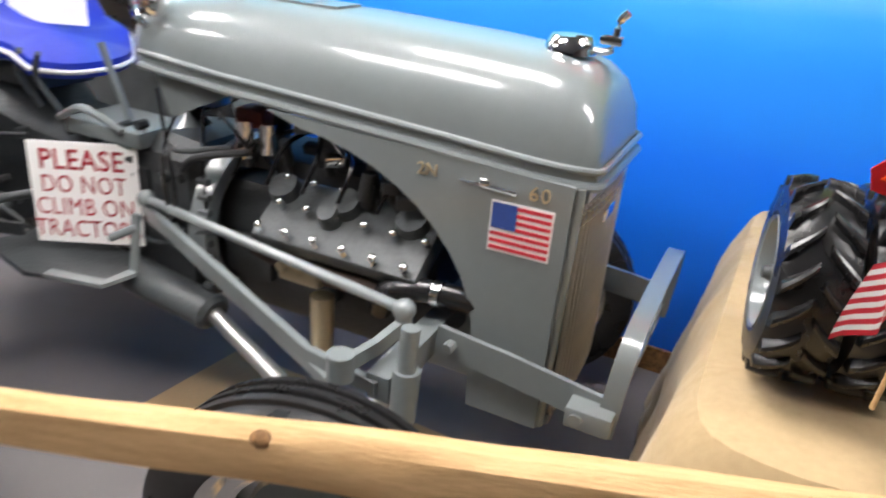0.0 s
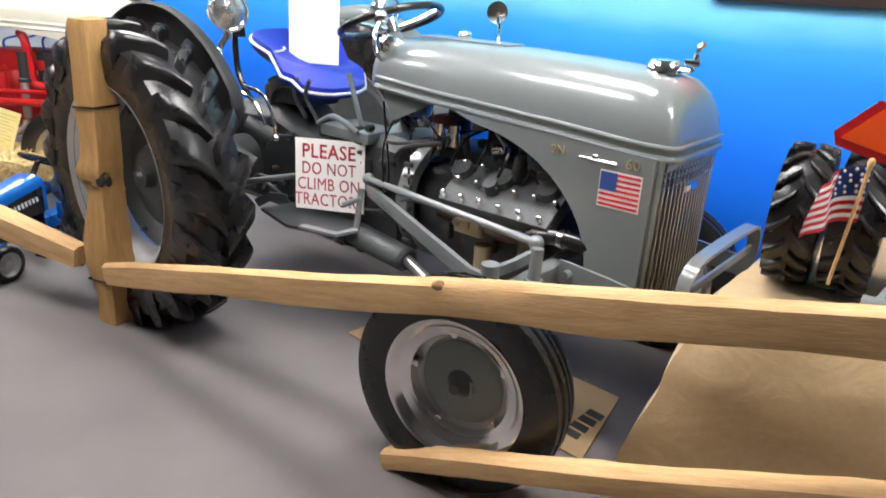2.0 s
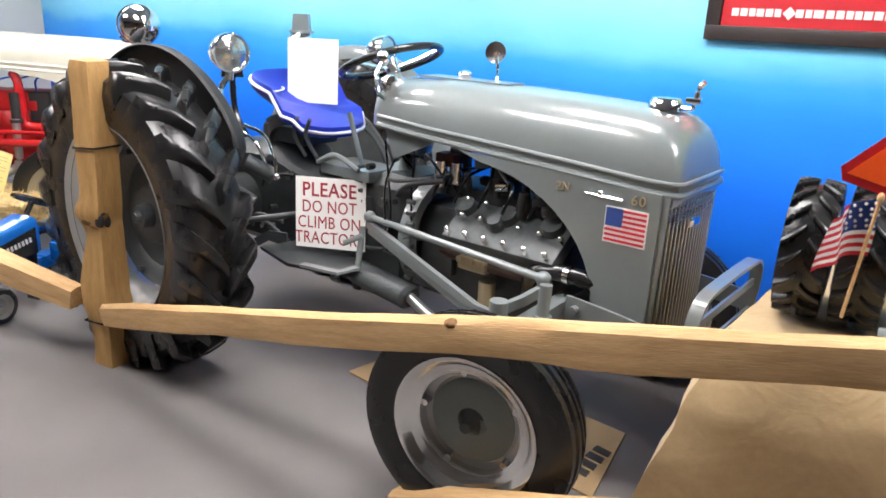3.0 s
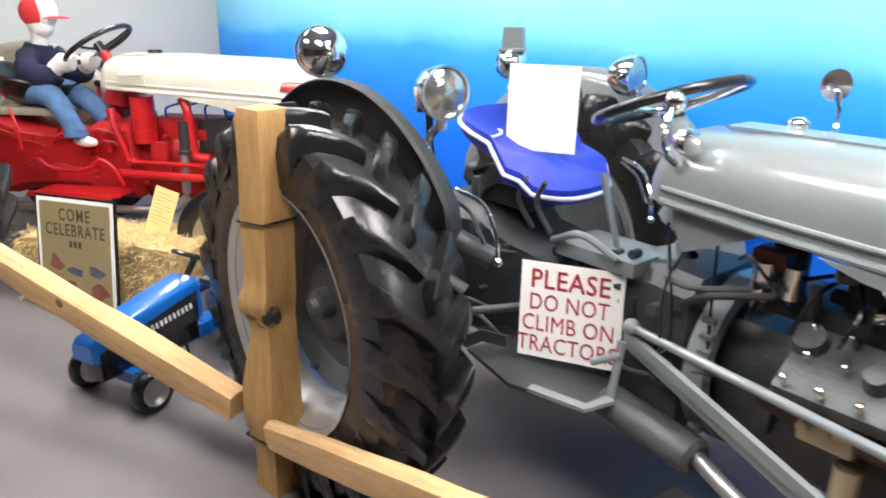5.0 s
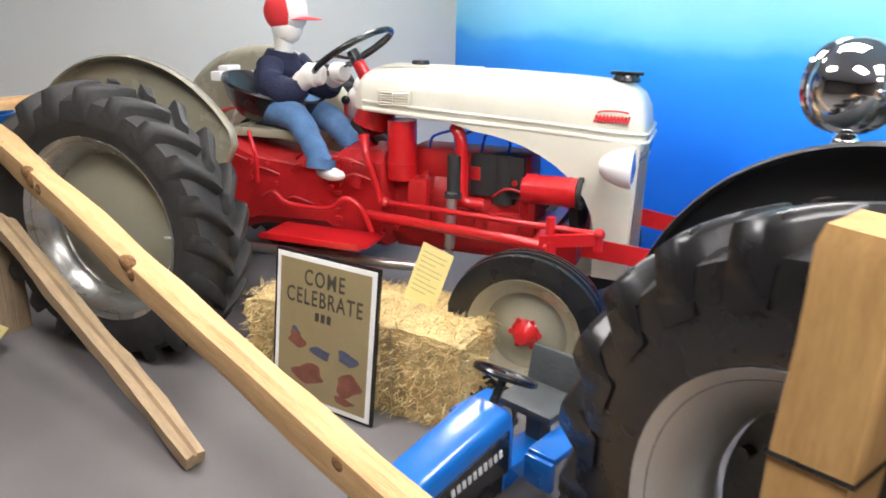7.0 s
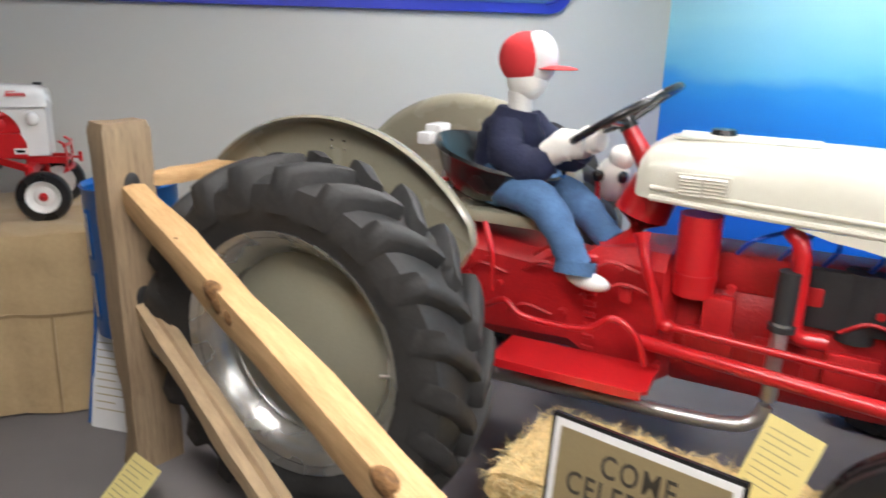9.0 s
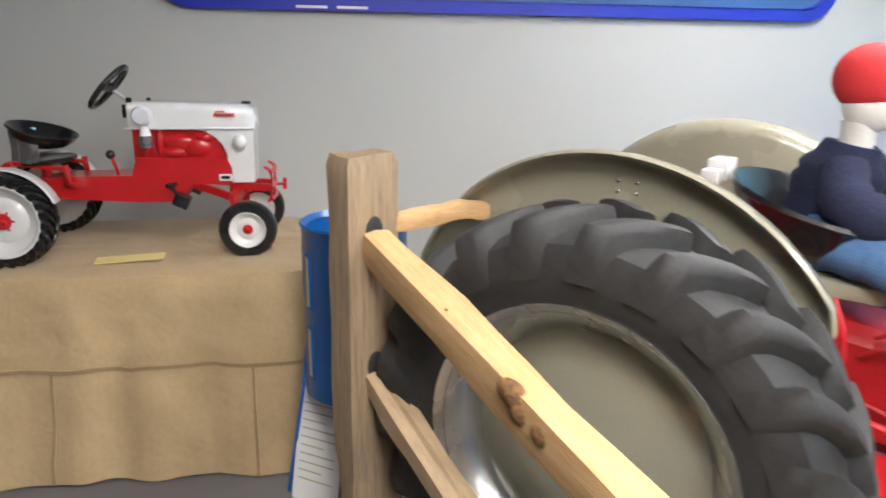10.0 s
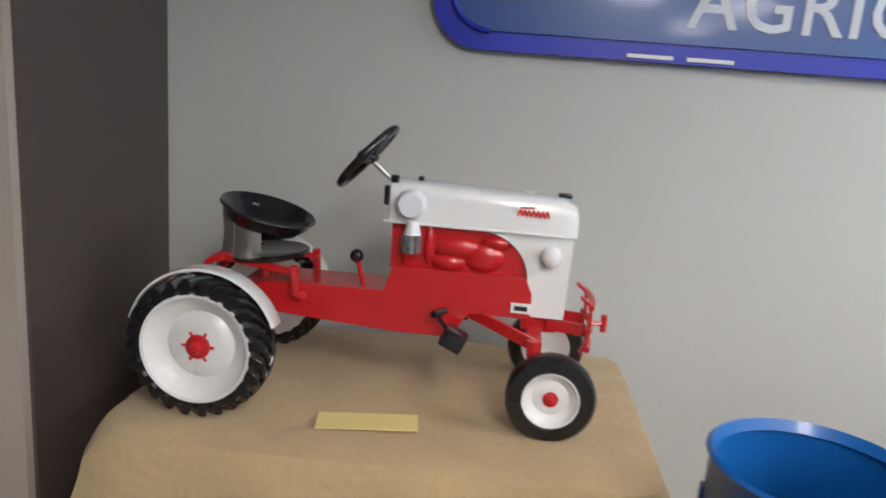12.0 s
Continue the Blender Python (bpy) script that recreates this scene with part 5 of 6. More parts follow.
# ---- cloths and tables ----
def drape(name, label, category, top, z, base, folds, amp, seed, flare=0.1, bulge=0.9, flap=0.0):
    """A cloth over a box: flat top, soft edge, a skirt with folds down to the base height."""
    (x0, y0), (x1, y1) = top
    cx, cy = (x0 + x1) / 2, (y0 + y1) / 2
    n = 160
    hx, hy = (x1 - x0) / 2, (y1 - y0) / 2
    ring0 = []
    for i in range(n):
        a = 2 * math.pi * i / n
        c, s = math.cos(a), math.sin(a)
        k = (abs(c) ** 14 + abs(s) ** 14) ** (-1 / 14)
        ring0.append((c * k, s * k))
    bm = B()
    rows = []
    for r, dz in ((0.3, 0.004), (0.7, 0.003), (0.95, 0.0), (0.99, -0.006), (1.004, -0.022)):
        rows.append([Vector((cx + p * hx * r, cy + q * hy * r, z + dz + 0.011 * noise.noise((p * r * 5, q * r * 5, seed)) + 0.004 * noise.noise((p * r * 17, q * r * 13, seed)))) for p, q in ring0])
    steps = 16
    for j in range(1, steps + 1):
        u = j / steps
        row = []
        for i, (p, q) in enumerate(ring0):
            w = math.sin(i / n * 2 * math.pi * folds + 2.5 * noise.noise((i / n * 9, seed, 0))) * amp * u ** 0.8
            w += 0.04 * u * noise.noise((i / n * 20, u * 3, seed)) + 0.012 * noise.noise((i / n * 46, u * 7, seed))
            corner = (min(abs(p), abs(q))) ** 8
            out = flare * u ** bulge + w + corner * 0.06 * u + (0.014 if u < flap else 0.0) + (0.01 if flap and u >= flap and (i // 11) % 5 == 1 else 0.0)
            d = Vector((p / max(abs(p), abs(q)) if abs(p) > 0.98 * max(abs(p), abs(q)) else p * 0.15, q if abs(q) > 0.98 * max(abs(p), abs(q)) else q * 0.15))
            zz = z - 0.022 - (z - 0.022 - base) * u + 0.012 * noise.noise((i / n * 12, seed, 5)) * u
            row.append(Vector((cx + p * hx * 1.004 + d.x * out, cy + q * hy * 1.004 + d.y * out, max(0.004, zz))))
        rows.append(row)
    loft(bm, rows, cap=False)
    bm.verts.ensure_lookup_table()
    bm.faces.new([bm.verts[i] for i in range(n)])
    keep = [[v.co.copy() for v in bm.verts[5 * n + j * n:5 * n + (j + 1) * n]] for j in range(steps)]
    ob = part(name, bm, BURLAP)
    if flap:
        row = keep[int(steps * flap)]
        out = lambda p, k: p + (Vector((p.x - cx, p.y - cy, 0)).normalized() * k)
        bm = B()
        tube(bm, [out(p, 0.004) + Vector((0, 0, 0.004 * math.sin(i * 0.7))) for i, p in enumerate(row + row[:1])], 0, flat=(0.016, 0.007))
        part("hem", bm, BURLAP_DARK, ob, "darker stitched hem line")
        for col in (14, 150, 128):
            bm = B()
            tube(bm, [out(keep[j][col], 0.003) for j in range(int(steps * flap), steps)], 0, flat=(0.012, 0.006), up=(0, 1, 0.2))
            part("seam", bm, BURLAP_DARK, ob)
    return tagged(ob, label, category)


def plain_table(x0, x1, y0, y1, z):
    t = thing("display_table", pose((x0 + x1) / 2, (y0 + y1) / 2, 0), "plain table hidden under a burlap cloth", "table")
    bm = B()
    box(bm, (0, 0, z - 0.02), (x1 - x0, y1 - y0, 0.04))
    part("tabletop", bm, CARDBOARD, t)
    for sx in (-1, 1):
        for sy in (-1, 1):
            bm = B()
            cyl(bm, (sx * (x1 - x0) * 0.44, sy * (y1 - y0) * 0.44, 0), (sx * (x1 - x0) * 0.44, sy * (y1 - y0) * 0.44, z - 0.04), 0.02)
            part("leg", bm, STEEL, t)


plain_table(0.12, 0.97, -4.7, -3.47, 0.747)
drape("burlap_tablecloth", "tan burlap cloth covering the table to the floor", "tablecloth", ((0.1, -4.8), (1.0, -3.43)), 0.762, 0.01, 15, 0.018, 2.0, 0.16, 1.3, 0.42)
plain_table(7.44, 9.0, -1.46, -0.25, 0.80)
drape("burlap_tablecloth", "tan burlap cloth draped over a stand beside the tractor", "tablecloth", ((7.37, -1.5), (9.02, -0.22)), 0.815, 0.01, 12, 0.03, 8.0, 0.12, 0.6)


# ---- signs, cards, pictures ----
def warning_sign():
    a, bx, c = Vector((5.449, -1.236, 0.845)), Vector((5.738, -1.095, 0.853)), Vector((5.473, -1.252, 0.531))
    x = (bx - a).normalized()
    up = (a - c)
    z = x.cross(up).normalized()
    y = z.cross(x)
    w, h = (bx - a).length, 0.31
    m = Matrix.Translation(a) @ Matrix((x, y, z)).transposed().to_4x4()
    t = thing("warning_sign", m, "white sign with dark red lettering tied to the tractor step", "sign")
    bm = B()
    plate(bm, [(0, -h), (w, -h), (w, 0), (0, 0)], 0.004)
    part("board", bm, PAPER, t)
    for words, size, y0, bold, st in (("PLEASE", 0.086, -0.082, 0.001, 0.9), ("DO NOT", 0.076, -0.153, 0, 0.8), ("CLIMB ON", 0.076, -0.222, 0, 0.8), ("TRACTORS", 0.076, -0.29, 0, 0.8)):
        text("lettering", words, size, SIGN_RED, t, pose(w * 0.485, y0, 0.003), 0.0006, 1.05, bold, stretch=st)


warning_sign()


def card(name, label, a, b, high, lean, material, lines=0, thick=0.003, ink=INK, roll=0):
    """An upright card whose lower edge runs from a to b; lean: degrees backward."""
    a, b = Vector(a), Vector(b)
    x = (b - a).normalized()
    yaw = math.degrees(math.atan2(x.y, x.x))
    m = Matrix.Translation(a) @ pose(0, 0, 0, 90 - lean, 0, yaw) @ pose(0, 0, 0, 0, 0, roll)
    t = thing(name, m, label, "card")
    w = (b - a).length
    bm = B()
    plate(bm, [(0, 0), (w, 0), (w, high), (0, high)], thick)
    part("sheet", bm, material, t)
    for i in range(lines):
        bm = B()
        ww = w * (0.75 if i % 3 != 2 else 0.5)
        plate(bm, [(w * 0.1, high * (0.86 - 0.74 * i / lines)), (w * 0.1 + ww, high * (0.86 - 0.74 * i / lines)), (w * 0.1 + ww, high * (0.86 - 0.74 * i / lines) + 0.004), (w * 0.1, high * (0.86 - 0.74 * i / lines) + 0.004)], 0.001, pose(0, 0, thick / 2 + 0.0006))
        part("text_line", bm, ink, t)
    return t


card("info_card", "blank white card standing on the blue tractor seat", (5.085, -0.985, 1.112), (5.31, -0.872, 1.112), 0.295, 3, PAPER, 0)
card("info_card", "pale yellow printed card standing on the hay bale", (2.905, -1.665, 0.395), (3.03, -1.575, 0.395), 0.255, 14, YELLOW_PAPER, 9, roll=-14)
card("info_card", "pale yellow printed card at the foot of the fence post", (1.88, -3.46, 0.004), (2.03, -3.365, 0.004), 0.2, 50, YELLOW_PAPER, 8)
card("info_sheet", "white printed sheet leaning by the blue barrel stand", (1.325, -3.545, 0.004), (1.43, -3.385, 0.004), 0.42, 12, PAPER, 10)
tagcard = B()
plate(tagcard, [(0, 0), (0.252, 0), (0.252, 0.085), (0, 0.085)], 0.004)
tagged(part("name_card", tagcard, YELLOW_PAPER, m=pose(0.875, -4.275, 0.774, 0, -1.5, 97)), "pale yellow name card lying on the burlap", "card")


def celebrate_poster():
    a, b = Vector((2.782, -2.212, 0.006)), Vector((3.224, -1.924, 0.006))
    x = (b - a).normalized()
    yaw = math.degrees(math.atan2(x.y, x.x))
    w, h = (b - a).length * 0.985, 0.635
    t = thing("framed_poster", Matrix.Translation(a) @ pose(0, 0, 0, 83, 0, yaw), "framed tan event poster leaning against the hay bale", "poster")
    bm = B()
    plate(bm, [(0, 0), (w, 0), (w, h), (0, h)], 0.014)
    part("frame", bm, BLACK, t)
    bm = B()
    plate(bm, [(0.012, 0.012), (w - 0.012, 0.012), (w - 0.012, h - 0.012), (0.012, h - 0.012)], 0.004, pose(0, 0, 0.008))
    part("mount", bm, PAPER, t)
    bm = B()
    plate(bm, [(0.032, 0.032), (w - 0.032, 0.032), (w - 0.032, h - 0.032), (0.032, h - 0.032)], 0.003, pose(0, 0, 0.0105))
    part("print", bm, POSTER_GOLD, t)
    text("lettering", "COME", 0.092, POSTER_INK, t, pose(w / 2, h - 0.127, 0.0125), 0.0006, 1.2, 0.001, stretch=0.72)
    text("lettering", "CELEBRATE", 0.092, POSTER_INK, t, pose(w / 2, h - 0.208, 0.0125), 0.0006, 1.18, 0.001, stretch=0.72)
    for i in range(3):
        bm = B()
        box(bm, (w / 2 - 0.03 + 0.03 * i, h - 0.25, 0.0125), (0.02, 0.035, 0.001))
        part("print_block", bm, POSTER_INK, t)
    for cx, cy, sx, sy, mt in ((0.13, 0.27, 0.09, 0.06, POSTER_RED), (0.12, 0.3, 0.05, 0.04, POSTER_BLUE), (0.26, 0.24, 0.1, 0.05, POSTER_BLUE), (0.39, 0.25, 0.1, 0.06, POSTER_BLUE), (0.2, 0.14, 0.16, 0.08, POSTER_RED), (0.4, 0.14, 0.12, 0.09, POSTER_RED), (0.38, 0.07, 0.1, 0.03, POSTER_RED)):
        bm = B()
        pts = [(cx + sx / 2 * math.cos(k) * (1 + 0.25 * math.sin(3 * k + cx * 20)), cy + sy / 2 * math.sin(k) * (1 + 0.3 * math.cos(2 * k + cy * 30))) for k in [2 * math.pi * i / 18 for i in range(18)]]
        plate(bm, pts, 0.001, pose(0, 0, 0.0125 + 0.0007 * (cx * 10 % 3)))
        part("print_picture", bm, mt, t)


celebrate_poster()


def wall_sign():
    """Long blue board with rounded corners on the grey wall."""
    t = thing("wall_sign", pose(0.004, -4.152, 1.736, 90, 0, 90), "long royal blue sign board with pale lettering on the wall", "sign")
    def rounded(x0, y0, x1, y1, r):
        out = []
        for cx, cy, a0 in ((x1 - r, y0 + r, -90), (x1 - r, y1 - r, 0), (x0 + r, y1 - r, 90), (x0 + r, y0 + r, 180)):
            for k in range(9):
                a = radians(a0 + 90 * k / 8)
                out.append((cx + r * math.cos(a), cy + r * math.sin(a)))
        return out
    bm = B()
    plate(bm, rounded(0, 0, 3.4, 0.75, 0.16), 0.04, pose(0, 0, 0.02))
    part("edge", bm, SIGN_EDGE, t)
    bm = B()
    plate(bm, rounded(0.06, 0.06, 3.34, 0.69, 0.13), 0.012, pose(0, 0, 0.045))
    part("face", bm, SIGN_FACE, t)
    bm = B()
    tube(bm, [(x, y, 0.05) for x, y in rounded(0.06, 0.06, 3.34, 0.69, 0.13)] , 0.009, 8)
    part("lip", bm, SIGN_EDGE, t)
    text("lettering", "AGRICULTURE", 0.235, SIGN_TEXT, t, pose(0.805, 0.115, 0.053), 0.002, 1.06, 0.002, "LEFT", 0.96)
    for x in (0.635, 0.825):
        bm = B()
        box(bm, (x + 0.07, 0.016, 0.044), (0.145, 0.012, 0.004))
        part("label_strip", bm, PAPER, t)
    return t


wall_sign()


def wall_poster():
    t = thing("framed_advertisement", pose(6.68, -0.004, 1.488, 90, 0, 0), "dark framed red and green advertisement on the blue wall", "poster")
    w, h = 1.5, 0.95
    for nm, c, s in (("rail", (w / 2, 0.03, 0.015), (w, 0.06, 0.03)), ("rail", (w / 2, h - 0.03, 0.015), (w, 0.06, 0.03)), ("stile", (0.03, h / 2, 0.015), (0.06, h - 0.12, 0.03)), ("stile", (w - 0.03, h / 2, 0.015), (0.06, h - 0.12, 0.03))):
        bm = B()
        box(bm, c, s, bev=0.006)
        part("frame_" + nm, bm, FRAME_DARK, t)
    bm = B()
    box(bm, (0.06 + 0.31, h / 2, 0.006), (0.62, h - 0.12, 0.01))
    part("red_print", bm, AD_RED, t)
    bm = B()
    box(bm, (0.68 + 0.38, h / 2, 0.006), (0.76, h - 0.12, 0.01))
    part("green_print", bm, POSTER_GREEN, t)
    x = 0.1
    for i, ww in enumerate((0.035, 0.035, 0.03, 0.035, 0.035, 0.03, 0.05, 0.035, 0.03, 0.045, 0.035, 0.035, 0.03, 0.03, 0.035, 0.035, 0.035)):
        bm = B()
        if i == 6:
            plate(bm, [(x, 0.115), (x + ww / 2, 0.09), (x + ww, 0.115), (x + ww / 2, 0.14)], 0.002, pose(0, 0, 0.013))
        else:
            plate(bm, [(x, 0.1), (x + ww * 0.8, 0.1), (x + ww * 0.8, 0.13), (x, 0.13)], 0.002, pose(0, 0, 0.013))
        part("white_mark", bm, PAPER, t)
        x += ww


wall_poster()


# ---- hay ----
def hay_bale():
    t = thing("hay_bale", pose(2.85, -1.785, 0, 0, 0, 38), "shaggy golden hay bale on the carpet", "hay bale")
    bm = B()
    bmesh.ops.create_cube(bm, size=1, matrix=pose(0, 0, 0.19) @ Matrix.Diagonal((1.02, 0.42, 0.38, 1)))
    bmesh.ops.subdivide_edges(bm, edges=bm.edges[:], cuts=22, use_grid_fill=True)
    for v in bm.verts:
        n = noise.noise(v.co * 14) * 0.018 + noise.noise(v.co * 45) * 0.012
        d = Vector((v.co.x / 0.5, v.co.y / 0.21, (v.co.z - 0.19) / 0.19))
        v.co += d * n
        k = max(abs(v.co.x / 0.51), 0) ** 10 * max(abs((v.co.z - 0.19) / 0.19), 0) ** 10
        v.co.z = max(0.002, v.co.z - 0.03 * min(1, k))
    part("bale", bm, HAY, t)
    rng = random.Random(5)
    verts, faces = [], []
    for i in range(7000):
        face = rng.choice("ttttffffffrrlbb")
        x, y, z = rng.uniform(-0.51, 0.51), rng.uniform(-0.21, 0.21), rng.uniform(0.0, 0.38)
        nrm = {"t": (0, 0, 1), "f": (0, -1, 0), "b": (0, 1, 0), "r": (1, 0, 0), "l": (-1, 0, 0)}[face]
        if face == "t": z = 0.38
        elif face == "f": y = -0.21
        elif face == "b": y = 0.21
        elif face == "r": x = 0.51
        else: x = -0.51
        p = Vector((x, y, z))
        d = Vector((rng.gauss(0, 1), rng.gauss(0, 1), rng.gauss(0, 0.7))) + Vector(nrm) * rng.uniform(0, 0.8)
        d.normalize()
        ln = rng.uniform(0.02, 0.065)
        s = d.cross(Vector((rng.random(), rng.random(), rng.random()))).normalized() * rng.uniform(0.0012, 0.0028)
        q = p + d * ln
        if q.z < 0.002:
            continue
        m = p.lerp(q, 0.5) + Vector(nrm) * 0.008
        k = len(verts)
        verts += [p - s, p + s, m + s, m - s, q]
        faces += [(k, k + 1, k + 2, k + 3), (k + 3, k + 2, k + 4)]
    me = bpy.data.meshes.new("straw")
    me.from_pydata(verts, [], faces)
    me.materials.append(STRAW)
    tagged(part("straw", me, None, t), kind="stuff")
    bm = B()
    for x in (-0.22, 0.22):
        tube(bm, [(x, -0.225, 0.0), (x, -0.225, 0.385), (x, 0.225, 0.385), (x, 0.225, 0.0)], 0.003, 6)
    part("twine", bm, BRASS, t)


hay_bale()


# ---- small wheels of pedal tractors ----
def toy_wheel(parent, m, R, rim_r, wide, side, rim_mat, hub_mat, lugs=0):
    d, half = side, wide / 2
    bm = B()
    lathe(bm, [(0, d * half * 0.5), (rim_r * 0.3, d * half * 0.46), (rim_r * 0.52, d * half * 0.36), (rim_r * 0.58, d * half * 0.2), (rim_r * 0.64, d * half * 0.08), (rim_r * 0.8, d * half * 0.2), (rim_r * 0.9, d * half * 0.55), (rim_r * 0.96, d * half * 0.97), (rim_r * 1.02, d * half * 1.02), (rim_r * 1.03, d * half * 0.9), (rim_r * 1.03, -d * half), (0, -d * half * 0.5)], 48)
    w = part("wheel", bm, rim_mat, parent, "", m)
    bm = B()
    top = R - (0.012 if lugs else 0)
    lathe(bm, [(rim_r, -half * 0.8), (rim_r * 1.1, -half), (top * 0.93, -half * 0.95), (top, -half * 0.55), (top, half * 0.55), (top * 0.93, half * 0.95), (rim_r * 1.1, half), (rim_r, half * 0.8)], 40, loop=True)
    part("tyre", bm, RUBBER, w)
    if lugs:
        for sd in (1, -1):
            lm = mesh_of("lug", lug_mesh(sd, top, half * 0.78, 0.012, R * 0.1, 0.3), RUBBER, 24)
            for i in range(lugs):
                part("lug", lm, None, w, m=pose(0, 0, 0, 0, 360 / lugs * (i + (0.5 if sd < 0 else 0)), 0))
    bm = B()
    lathe(bm, [(0, d * half * 1.05), (R * 0.06, d * half * 1.0), (R * 0.09, d * half * 0.7), (R * 0.17, d * half * 0.6), (R * 0.18, d * half * 0.3)], 20)
    if lugs:
        for i in range(6):
            a = math.pi / 3 * i
            cyl(bm, (R * 0.1 * math.cos(a), d * half * 0.45, R * 0.1 * math.sin(a)), (R * 0.23 * math.cos(a), d * half * 0.5, R * 0.23 * math.sin(a)), R * 0.022, n=6)
    part("hub", bm, hub_mat, w)
    return w


def red_pedal_tractor():
    """Local frame: x forward, y left, z from the table."""
    t = thing("pedal_tractor", pose(0.565, -4.54, 0.764, 0, 0, 89) @ Matrix.Diagonal((1.025, 1.025, 1.025, 1)), "red and white toy pedal tractor on the burlap table", "toy tractor")
    wb = 0.815
    for s in (-1, 1):
        toy_wheel(t, pose(-0.035, s * 0.255, 0.172), 0.175, 0.132, 0.09, s, WHITE, RED, 24)
        toy_wheel(t, pose(wb, s * 0.19, 0.109), 0.11, 0.068, 0.055, s, WHITE, RED)
        bm = B()
        rings = []
        for a in range(20, 172, 8):
            r = radians(a)
            rings.append([Vector((math.cos(r) * q - 0.035, s * (0.2 + o), 0.168 + math.sin(r) * q)) for q, o in ((0.18, 0.0), (0.186, 0.0), (0.192, 0.01), (0.192, 0.06), (0.186, 0.062), (0.184, 0.012))])
        loft(bm, rings)
        part("fender", bm, WHITE, t)
    bm = B()
    side = [(0.12, 0.185), (0.44, 0.165), (0.60, 0.165), (0.645, 0.235), (0.8, 0.235), (0.8, 0.3), (0.78, 0.34), (0.44, 0.34), (0.42, 0.272), (0.16, 0.268), (0.03, 0.25), (0.03, 0.2)]
    side = side[::-1]
    plate(bm, side, 0.15, Matrix(((1, 0, 0, 0), (0, 0, 1, 0), (0, 1, 0, 0), (0, 0, 0, 1))))
    bmesh.ops.bevel(bm, geom=[e for e in bm.edges if len(e.link_faces) == 2 and e.calc_face_angle(0) > 0.9], offset=0.008, segments=2, affect="EDGES")
    part("chassis", bm, RED, t)
    bm = B()
    plate(bm, [(0.43, 0.33), (0.79, 0.33), (0.79, 0.45), (0.43, 0.45)], 0.105, Matrix(((1, 0, 0, 0), (0, 0, 1, 0), (0, 1, 0, 0), (0, 0, 0, 1))))
    for x, z, sx, sz in ((0.6, 0.4, 0.09, 0.03), (0.67, 0.38, 0.07, 0.04), (0.58, 0.36, 0.06, 0.022), (0.47, 0.39, 0.02, 0.05), (0.53, 0.4, 0.02, 0.055), (0.7, 0.42, 0.05, 0.02)):
        for y in (-0.05, 0.05):
            lump = B()
            ball(lump, (x, y, z), (sx * 0.8, 0.022, sz), 14)
            part("engine_casting", lump, RED, t)
    part("engine", bm, RED, t)
    bm = B()
    rings = []
    for x, w, zt in ((0.415, 0.066, 0.545), (0.425, 0.074, 0.555), (0.6, 0.074, 0.552), (0.86, 0.072, 0.545), (0.89, 0.066, 0.53), (0.897, 0.06, 0.51)):
        rings.append(hood_ring(x, w, 0.452, zt, 14, 0.35, 0.4))
    loft(bm, rings)
    part("hood", bm, WHITE, t)
    bm = B()
    arch = [(0.66, 0.453)] + [(0.66 + 0.125 * math.sin(a), 0.33 + 0.12 * math.cos(a)) for a in [math.pi / 2 * i / 8 for i in range(1, 9)]] + [(0.79, 0.24), (0.885, 0.24), (0.89, 0.453)]
    plate(bm, arch[::-1], 0.132, Matrix(((1, 0, 0, 0), (0, 0, 1, 0), (0, 1, 0, 0), (0, 0, 0, 1))))
    part("grille_shell", bm, WHITE, t)
    bm = B()
    tube(bm, [(0.41, -0.077, 0.455), (0.895, -0.073, 0.455)], 0.004, 6)
    tube(bm, [(0.41, 0.077, 0.455), (0.895, 0.073, 0.455)], 0.004, 6)
    part("hood_bead", bm, WHITE, t)
    for s in (-1, 1):
        bm = B()
        ball(bm, (0.838, s * 0.085, 0.405), (0.026, 0.022, 0.03), 16)
        ball(bm, (0.838, s * 0.07, 0.4), (0.012, 0.02, 0.012), 10)
        part("head_lamp", bm, WHITE, t)
        bm = B()
        lathe(bm, [(0, s * 0.02), (0.03, s * 0.018), (0.036, s * 0.008), (0.038, -s * 0.01), (0, -s * 0.01)], 28, pose(0.48, s * 0.09, 0.505))
        for i in range(10):
            a = 2 * math.pi * i / 10
            box(bm, (0.48 + 0.028 * math.cos(a), s * 0.109, 0.505 + 0.028 * math.sin(a)), (0.004, 0.002, 0.004))
        part("dial_lamp", bm, PIPING, t, "round white dial lamp")
        bm = B()
        cyl(bm, (0.488, s * 0.09, 0.43), (0.488, s * 0.09, 0.465), 0.022, 0.014)
        part("bulb_cap", bm, WHITE, t)
        bm = B()
        cyl(bm, (0.488, s * 0.09, 0.385), (0.488, s * 0.09, 0.43), 0.026, 0.026)
        part("glass_bowl", bm, GLASS, t)
        bm = B()
        cyl(bm, (0.585, s * 0.09, 0.24), (0.56, s * 0.13, 0.24), 0.009)
        tube(bm, [(0.56, s * 0.11, 0.245), (0.6, s * 0.13, 0.2)], 0.006)
        box(bm, (0.615, s * 0.14, 0.185), (0.06, 0.05, 0.05), (0, 25, 0), bev=0.006)
        part("pedal", bm, BLACK, t)
        bm = B()
        tube(bm, [(0.645, s * 0.05, 0.232), (wb, s * 0.15, 0.195)], 0, flat=(0.03, 0.012))
        part("radius_rod", bm, RED, t)
    bm = B()
    tube(bm, [(wb, -0.17, 0.19), (wb, 0.17, 0.19)], 0, flat=(0.035, 0.035))
    box(bm, (wb + 0.01, 0, 0.225), (0.09, 0.09, 0.06), bev=0.006)
